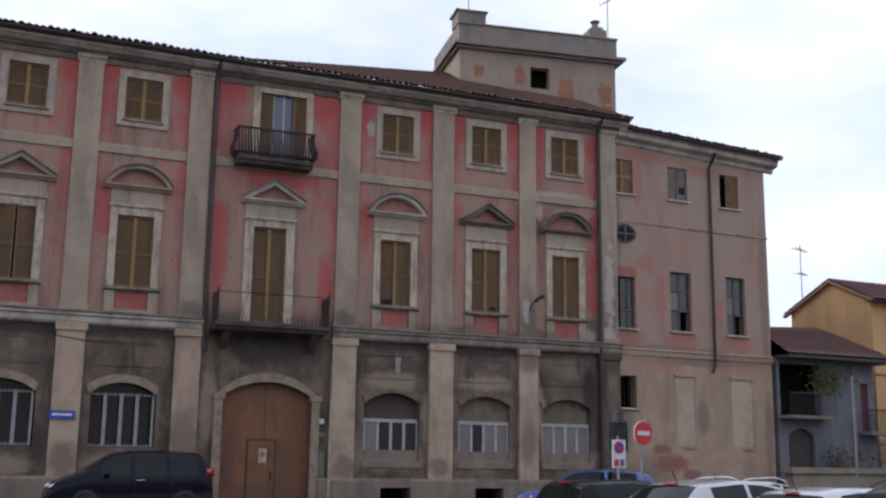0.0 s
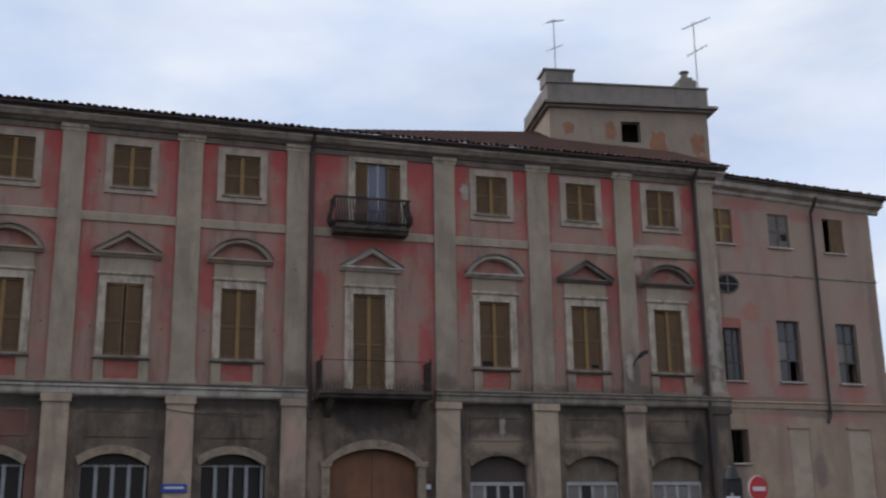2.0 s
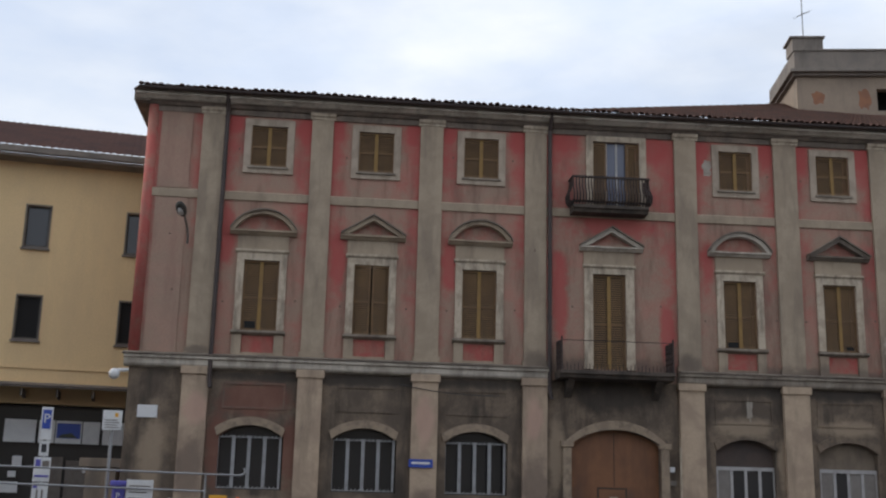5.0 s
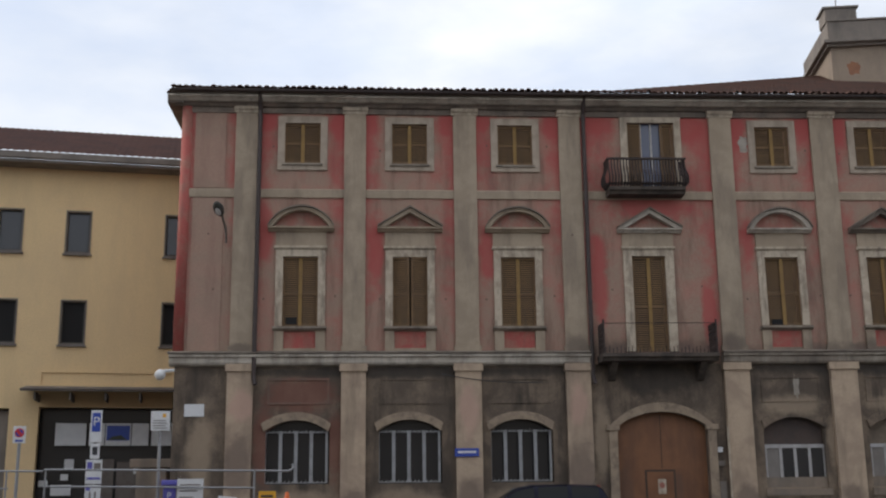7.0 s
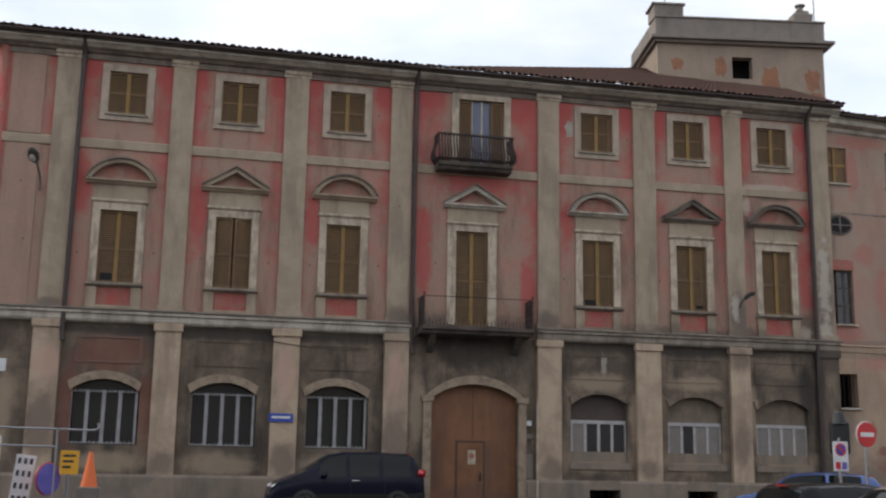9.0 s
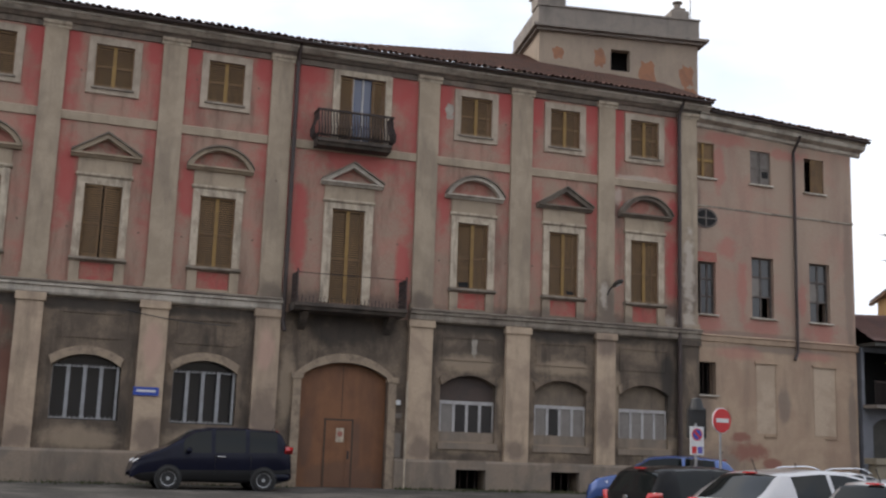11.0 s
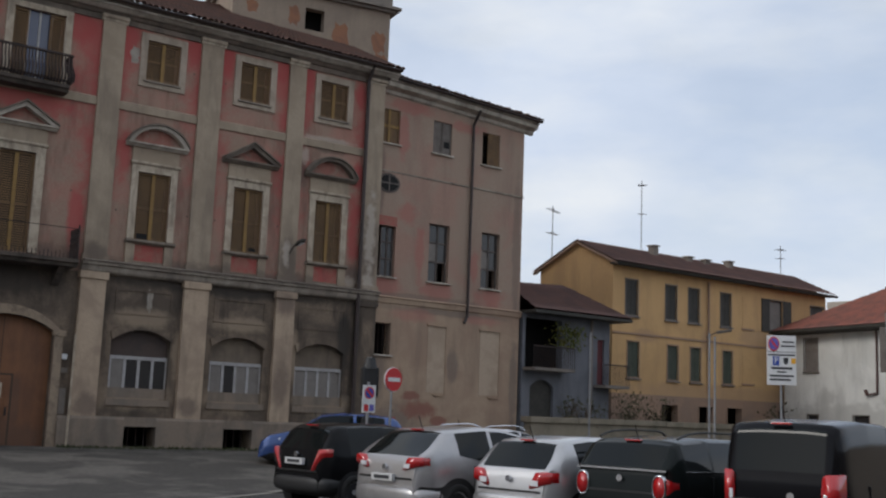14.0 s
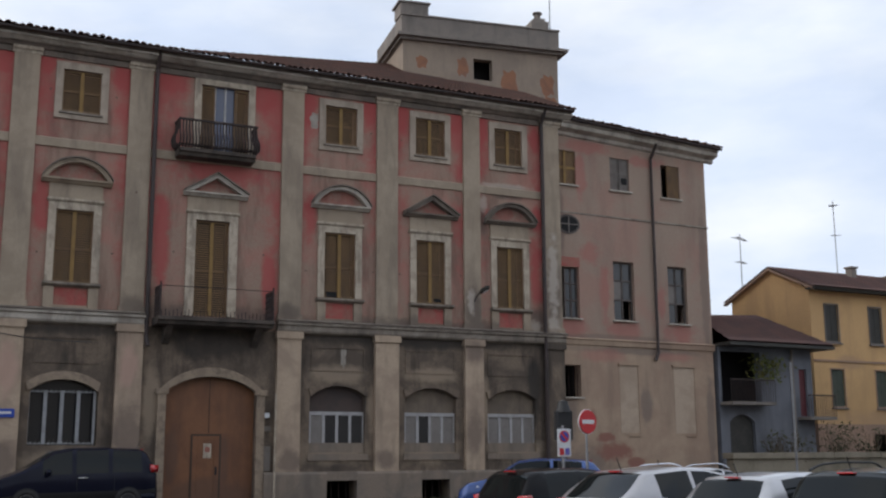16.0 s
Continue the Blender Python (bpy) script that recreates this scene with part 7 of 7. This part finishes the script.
car("silver estate car with roof rails, parked behind the row", parked(15.2, -12.9, 20), SILVER, 4.3, 1.7, rails="chrome", light=(0.7, 1.05, 0.14), roof_w=0.78,
    top=[(0, 0.62), (0.03, 0.9), (0.08, 1.0), (0.3, 1.4), (0.45, 1.46), (1.8, 1.5), (2.5, 1.44), (3.2, 1.02), (4.0, 0.86), (4.25, 0.7), (4.3, 0.5)], belt=[(0, 0.6), (0.05, 0.98), (3.0, 0.9), (4.0, 0.78), (4.3, 0.5)], axles=(0.8, 3.4), side_cuts=((0.5, 1.2), (1.28, 2.0), (2.08, 2.85)), rear_glass=(0.1, 0.34), screen=(2.52, 3.16))
MPV_TOP = [(0, 0.62), (0.03, 0.98), (0.07, 1.08), (0.32, 1.55), (0.5, 1.66), (1.4, 1.7), (2.4, 1.68), (2.9, 1.6), (3.75, 1.1), (4.35, 0.88), (4.58, 0.7), (4.65, 0.5)]
MPV_BELT = [(0, 0.6), (0.05, 1.07), (1.5, 1.03), (3.6, 0.98), (4.4, 0.8), (4.65, 0.5)]
K = 0.902
car("midnight blue people carrier parked along the palace front", parked(6.61, -2.45, 180), DEEPBLUE, 4.65 * K, 1.75, light=(1.0, 1.2, 0.05), roof_w=0.8, r=0.31, arch=0.35, sill=0.22, rear_trim=-0.5, group="cars along the front",
    top=stretched(MPV_TOP, K, 0.98), belt=stretched(MPV_BELT, K, 0.98), axles=(0.85 * K, 3.6 * K), side_cuts=((0.48 * K, 1.3 * K), (1.42 * K, 2.3 * K), (2.42 * K, 3.2 * K)), rear_glass=(0.09 * K, 0.36 * K), screen=(2.92 * K, 3.72 * K))


# ---- road signs ----
def disc(bm, x, y, z, r, t=0.02, n=28):
    tube(bm, (x, y, z), (x, y - t, z), r, n)


def post(ob, h, r=0.03):
    bm = bmesh.new()
    tube(bm, (0, 0, 0), (0, 0, h), r, 10)
    part("post", bm, STEEL, ob, "grey steel post")


def facing(x, y, turn=0.0):
    """A place for a sign that turns its face towards the middle of the square."""
    return pose(x, y, ground_height(x, y), 0, 0, turn)


noentry = thing("no_entry_sign", "round red no-entry sign on a steel post", "road sign", facing(15.67, -9.8, 12))
post(noentry, 2.75)
for name, r, y, m_ in (("rim", 0.31, -0.03, PLASTIC_WHITE), ("face", 0.29, -0.055, SIGN_RED)):
    bm = bmesh.new()
    disc(bm, 0, y, 2.48, r)
    part(name, bm, m_, noentry)
bm = bmesh.new()
box(bm, -0.21, 0.21, -0.085, -0.078, 2.43, 2.53)
part("bar", bm, PLASTIC_WHITE, noentry)


def no_parking(x, y, z0, z1, w, turn, label, top, extra=()):
    ob = thing("no_parking_sign", label, "road sign", facing(x, y, turn), "no-parking signs")
    post(ob, top)
    bm = bmesh.new()
    box(bm, -w / 2, w / 2, -0.05, -0.03, z0, z1, 0.006)
    panel = part("panel", bm, PLASTIC_WHITE, ob, "white rectangular panel")
    r = w * 0.38
    zc = z1 - r - 0.04
    for k, (rr, m_) in enumerate(((r, SIGN_RED), (r * 0.78, SIGN_BLUE))):
        bm = bmesh.new()
        disc(bm, 0, -0.052 - 0.006 * k, zc, rr, 0.005)
        part("disc", bm, m_, panel)
    bm = bmesh.new()
    d = r * 0.55
    prism(bm, [(-d - 0.02, zc + d - 0.02), (-d + 0.02, zc + d + 0.02), (d + 0.02, zc - d + 0.02), (d - 0.02, zc - d - 0.02)][::-1], -0.068, -0.064)
    part("slash", bm, SIGN_RED, panel)
    for a, b, c, d_, m_ in extra:
        bm = bmesh.new()
        box(bm, -w / 2 + a * w, -w / 2 + b * w, -0.058, -0.052, z0 + c * (z1 - z0), z0 + d_ * (z1 - z0))
        part("lettering", bm, m_, panel)
    return ob


no_parking(14.66, -10.3, 1.66, 2.32, 0.38, 2, "no-parking sign above a small tow-away panel", 2.4, ((0.12, 0.45, 0.06, 0.3, SIGN_RED), (0.55, 0.88, 0.06, 0.3, SIGN_VIOLET)))
light_back = thing("traffic_light", "black traffic light seen from behind on a pole", "traffic light", facing(15.25, -9.4, -20))
post(light_back, 3.0, 0.045)
bm = bmesh.new()
box(bm, -0.22, 0.22, -0.18, 0.1, 2.0, 2.75, 0.06)
tube(bm, (0, -0.04, 2.7), (0, -0.04, 2.98), 0.2, 14, 0.12)
part("housing", bm, TRIM, light_back)
bm = bmesh.new()
box(bm, -0.14, 0.14, -0.12, 0.1, 0.95, 1.5, 0.04)
part("control_box", bm, TRIM, light_back)


def text(parent, words, x, z, size, material, y):
    cu = bpy.data.curves.new("lettering", "FONT")
    cu.body, cu.size, cu.align_x, cu.align_y, cu.extrude = words, size, "CENTER", "CENTER", 0.002
    tmp = new("lettering", cu)
    me = bpy.data.meshes.new_from_object(tmp.evaluated_get(bpy.context.evaluated_depsgraph_get()))
    bpy.data.objects.remove(tmp)
    me.materials.append(material)
    ob = new("lettering", me)
    ob.parent = parent
    ob.matrix_local = pose(x, y, z, 90, 0, 0)
    return ob


big = thing("parking_sign", "tall white parking-rules sign with blue symbols on a post", "road sign", pose(24.15, -15.2, ground_height(24.15, -15.2) - 0.15, 0, 0, -40) @ Matrix.Diagonal((0.76, 1, 0.97, 1)))
post(big, 4.2, 0.045)
bm = bmesh.new()
box(bm, -0.49, 0.49, -0.08, -0.05, 3.1, 4.42, 0.008)
panel = part("panel", bm, PLASTIC_WHITE, big, "white sign panel")
for k, (rr, m_) in enumerate(((0.19, SIGN_RED), (0.155, SIGN_VIOLET))):
    bm = bmesh.new()
    disc(bm, -0.26, -0.082 - 0.006 * k, 4.19, rr, 0.005)
    part("disc", bm, m_, panel)
bm = bmesh.new()
prism(bm, [(-0.37, 4.26), (-0.33, 4.30), (-0.15, 4.12), (-0.19, 4.08)][::-1], -0.1, -0.096)
part("slash", bm, SIGN_RED, panel)
for a, b, c, d, m_ in ((0.02, 0.42, 4.23, 4.27, INK), (-0.02, 0.45, 4.12, 4.16, INK), (-0.47, 0.47, 3.97, 3.985, INK), (-0.45, 0.45, 3.88, 3.92, INK), (0.32, 0.47, 3.68, 3.82, SIGN_YELLOW), (-0.36, 0.36, 3.52, 3.58, INK), (-0.16, 0.16, 3.43, 3.47, INK), (-0.4, 0.4, 3.32, 3.37, INK), (-0.4, 0.3, 3.22, 3.27, INK)):
    bm = bmesh.new()
    box(bm, a, b, -0.086, -0.082, c, d)
    part("lettering", bm, m_, panel)
bm = bmesh.new()
box(bm, -0.3, -0.08, -0.088, -0.082, 3.62, 3.86, 0.002)
blue_p = part("symbol", bm, SIGN_BLUE, panel, "blue parking symbol")
text(blue_p, "P", -0.19, 3.74, 0.24, PLASTIC_WHITE, -0.092)
bm = bmesh.new()
prism(bm, [(0.06, 3.7), (0.14, 3.64), (0.22, 3.7), (0.22, 3.83), (0.06, 3.83)], -0.086, -0.082)
part("symbol", bm, INK, panel)
# sign seen from behind on two posts, and a bare pair of posts
back = thing("road_sign", "grey back of a road sign on two posts", "road sign", facing(25.65, -17.4, -50))
for s in (-0.09, 0.09):
    bm = bmesh.new()
    tube(bm, (s, 0, 0), (s, 0, 4.75), 0.035, 8)
    part("post", bm, STEEL, back)
bm = bmesh.new()
box(bm, -0.26, 0.26, 0.04, 0.07, 3.25, 4.4, 0.01)
part("panel", bm, SHUT_GREY, back)
bare = thing("sign_post", "pair of bare grey steel posts", "post", facing(25.4, -11.9, -45))
for s in (-0.1, 0.12):
    bm = bmesh.new()
    tube(bm, (s * 0.7, 0, 0), (s * 0.7, 0, 4.4 if s < 0 else 4.3), 0.032, 8)
    part("post", bm, STEEL, bare)
thin = thing("sign_post", "slim pale steel post by the parapet", "post", facing(28.6, -3.6, 0))
post(thin, 4.6, 0.04)

# ---- clutter near the corner ----
no_parking(-6.38, -12.0, 2.77, 3.08, 0.22, 8, "no-parking sign on a slim post by the corner", 3.05, ((0.2, 0.8, 0.08, 0.2, SIGN_BLUE),))
totem = thing("parking_totem", "tall white parking totem with blue panel and notices", "road sign", facing(-5.1, -11.6, 10))
post(totem, 3.3, 0.035)
for z0, z1, w_, m_ in ((2.78, 3.38, 0.2, PLASTIC_WHITE), (2.48, 2.76, 0.17, PLASTIC_WHITE), (2.02, 2.46, 0.29, PLASTIC_WHITE), (1.6, 2.0, 0.28, PLASTIC_WHITE)):
    bm = bmesh.new()
    box(bm, -w_ / 2, w_ / 2, -0.07, -0.04, z0, z1, 0.006)
    part("panel", bm, m_, totem)
bm = bmesh.new()
box(bm, -0.075, 0.075, -0.08, -0.072, 2.98, 3.33, 0.003)
pb = part("symbol", bm, SIGN_BLUE, totem, "blue parking symbol")
text(pb, "P", 0.0, 3.16, 0.24, PLASTIC_WHITE, -0.084)
for a, b, c, d, m_ in ((-0.045, 0.045, 2.55, 2.7, INK), (-0.12, -0.03, 2.26, 2.42, SIGN_VIOLET), (0.0, 0.12, 2.28, 2.4, SHUT_GREY), (-0.12, 0.12, 2.1, 2.14, SIGN_VIOLET), (-0.12, -0.05, 1.9, 1.98, SIGN_VIOLET), (-0.06, -0.03, 1.62, 1.88, SHUT_GREY), (0.03, 0.06, 1.62, 1.88, SHUT_GREY)):
    bm = bmesh.new()
    box(bm, a, b, -0.078, -0.072, c, d, 0.003)
    part("lettering", bm, m_, totem)
board = thing("notice_board", "grey and white notice panel with a yellow mark on a post", "road sign", facing(-3.84, -12.0, 6))
post(board, 3.25)
bm = bmesh.new()
box(bm, -0.17, 0.17, -0.06, -0.035, 2.98, 3.34, 0.005)
part("panel", bm, PLASTIC_WHITE, board)
bm = bmesh.new()
box(bm, 0.04, 0.1, -0.066, -0.061, 3.22, 3.29)
part("symbol", bm, SIGN_YELLOW, board)
bm = bmesh.new()
for k in range(4):
    box(bm, -0.13, 0.13 - 0.04 * (k % 2), -0.066, -0.061, 3.02 + 0.045 * k, 3.035 + 0.045 * k)
part("lettering", bm, SHUT_GREY, board)
# tubular railing
for x0, x1, z in ((-9.8, -5.9, 2.33), (-5.85, -1.45, 2.3)):
    ob = thing("barrier", "tall tubular grey steel crowd barrier", "barrier", group="barriers by the corner")
    y = -12.2
    g = ground_height(0, y)
    for zz, xe in ((z, x1), (z - 0.3, x1 - 0.6), (g + 0.35, x1)):
        bm = bmesh.new()
        tube(bm, (x0, y, zz), (xe, y + 0.1, zz - 0.06), 0.018, 8)
        if zz == z and x1 > -2:
            pts = [(xe, zz - 0.06), (xe + 0.06, zz - 0.03), (xe + 0.08, zz + 0.03), (xe + 0.05, zz + 0.07)]
            for (a, b), (c, d) in zip(pts, pts[1:]):
                tube(bm, (a, y + 0.1, b), (c, y + 0.1, d), 0.018, 8)
        part("rail", bm, STEEL, ob)
    for x in (x0 + 0.02, x1 - 0.62):
        bm = bmesh.new()
        tube(bm, (x, y + 0.05, g), (x, y + 0.05, z - 0.03), 0.018, 8)
        part("leg", bm, STEEL, ob)
meter = thing("parking_meter", "dark blue parking meter with a white notice sheet", "parking meter", facing(-3.45, -11.9, 8))
bm = bmesh.new()
box(bm, -0.3, -0.07, -0.12, 0.12, 0.0, 1.98, 0.04)
box(bm, -0.34, 0.03, -0.16, 0.06, 1.98, 2.08, 0.03)
part("cabinet", bm, SIGN_VIOLET, meter)
bm = bmesh.new()
box(bm, -0.05, 0.42, -0.2, -0.17, 0.6, 2.1, 0.004)
sheet = part("notice_sheet", bm, PLASTIC_WHITE, meter)
for k in range(7):
    bm = bmesh.new()
    box(bm, 0.0, 0.37 - 0.06 * (k % 3), -0.206, -0.201, 1.98 - 0.11 * k, 2.0 - 0.11 * k)
    part("lettering", bm, SHUT_GREY, sheet)
text(meter, "P", -0.19, 1.8, 0.16, PLASTIC_WHITE, -0.128)
tariff = thing("tariff_board", "leaning pale board printed with dark marks", "sign", pose(-2.78, -11.75, ground_height(0, -11.75), 0, 6, 8))
bm = bmesh.new()
box(bm, -0.17, 0.17, -0.02, 0.02, 0.0, 1.78, 0.006)
face = part("panel", bm, PLASTIC_WHITE, tariff)
for k in range(3):
    for i in range(5):
        bm = bmesh.new()
        box(bm, -0.13 + 0.1 * k, -0.08 + 0.1 * k, -0.028, -0.022, 1.62 - 0.22 * i, 1.72 - 0.22 * i, 0.0)
        part("lettering", bm, INK, face)
roadsign = thing("roadworks_sign", "yellow rectangular roadworks sign on a low stand", "road sign", facing(-1.86, -11.8, 5))
post(roadsign, 1.45)
bm = bmesh.new()
box(bm, -0.16, 0.16, -0.05, -0.03, 1.44, 1.86, 0.005)
part("panel", bm, SIGN_YELLOW, roadsign)
for k in range(3):
    bm = bmesh.new()
    box(bm, -0.11, 0.11 - 0.04 * k, -0.056, -0.051, 1.75 - 0.1 * k, 1.79 - 0.1 * k)
    part("lettering", bm, INK, roadsign)
cone = thing("traffic_cone", "orange traffic cone set on a barrier foot", "traffic cone", facing(-1.5, -11.7, 0))
bm = bmesh.new()
box(bm, -0.2, 0.2, -0.2, 0.2, 0, 1.22, 0.03)
part("base", bm, SHUT_GREY, cone)
bm = bmesh.new()
tube(bm, (0, 0, 1.22), (0, 0, 1.84), 0.15, 16, 0.03)
part("cone", bm, ORANGE, cone)
disc_sign = thing("fallen_sign", "violet and red round sign leaning by the barrier", "road sign", facing(-2.2, -11.9, 50))
bm = bmesh.new()
disc(bm, 0, -0.02, 1.36, 0.27)
part("face", bm, SIGN_VIOLET, disc_sign)
bm = bmesh.new()
disc(bm, 0, 0.0, 1.36, 0.29, 0.015)
part("rim", bm, SIGN_RED, disc_sign)
post(disc_sign, 1.36, 0.025)
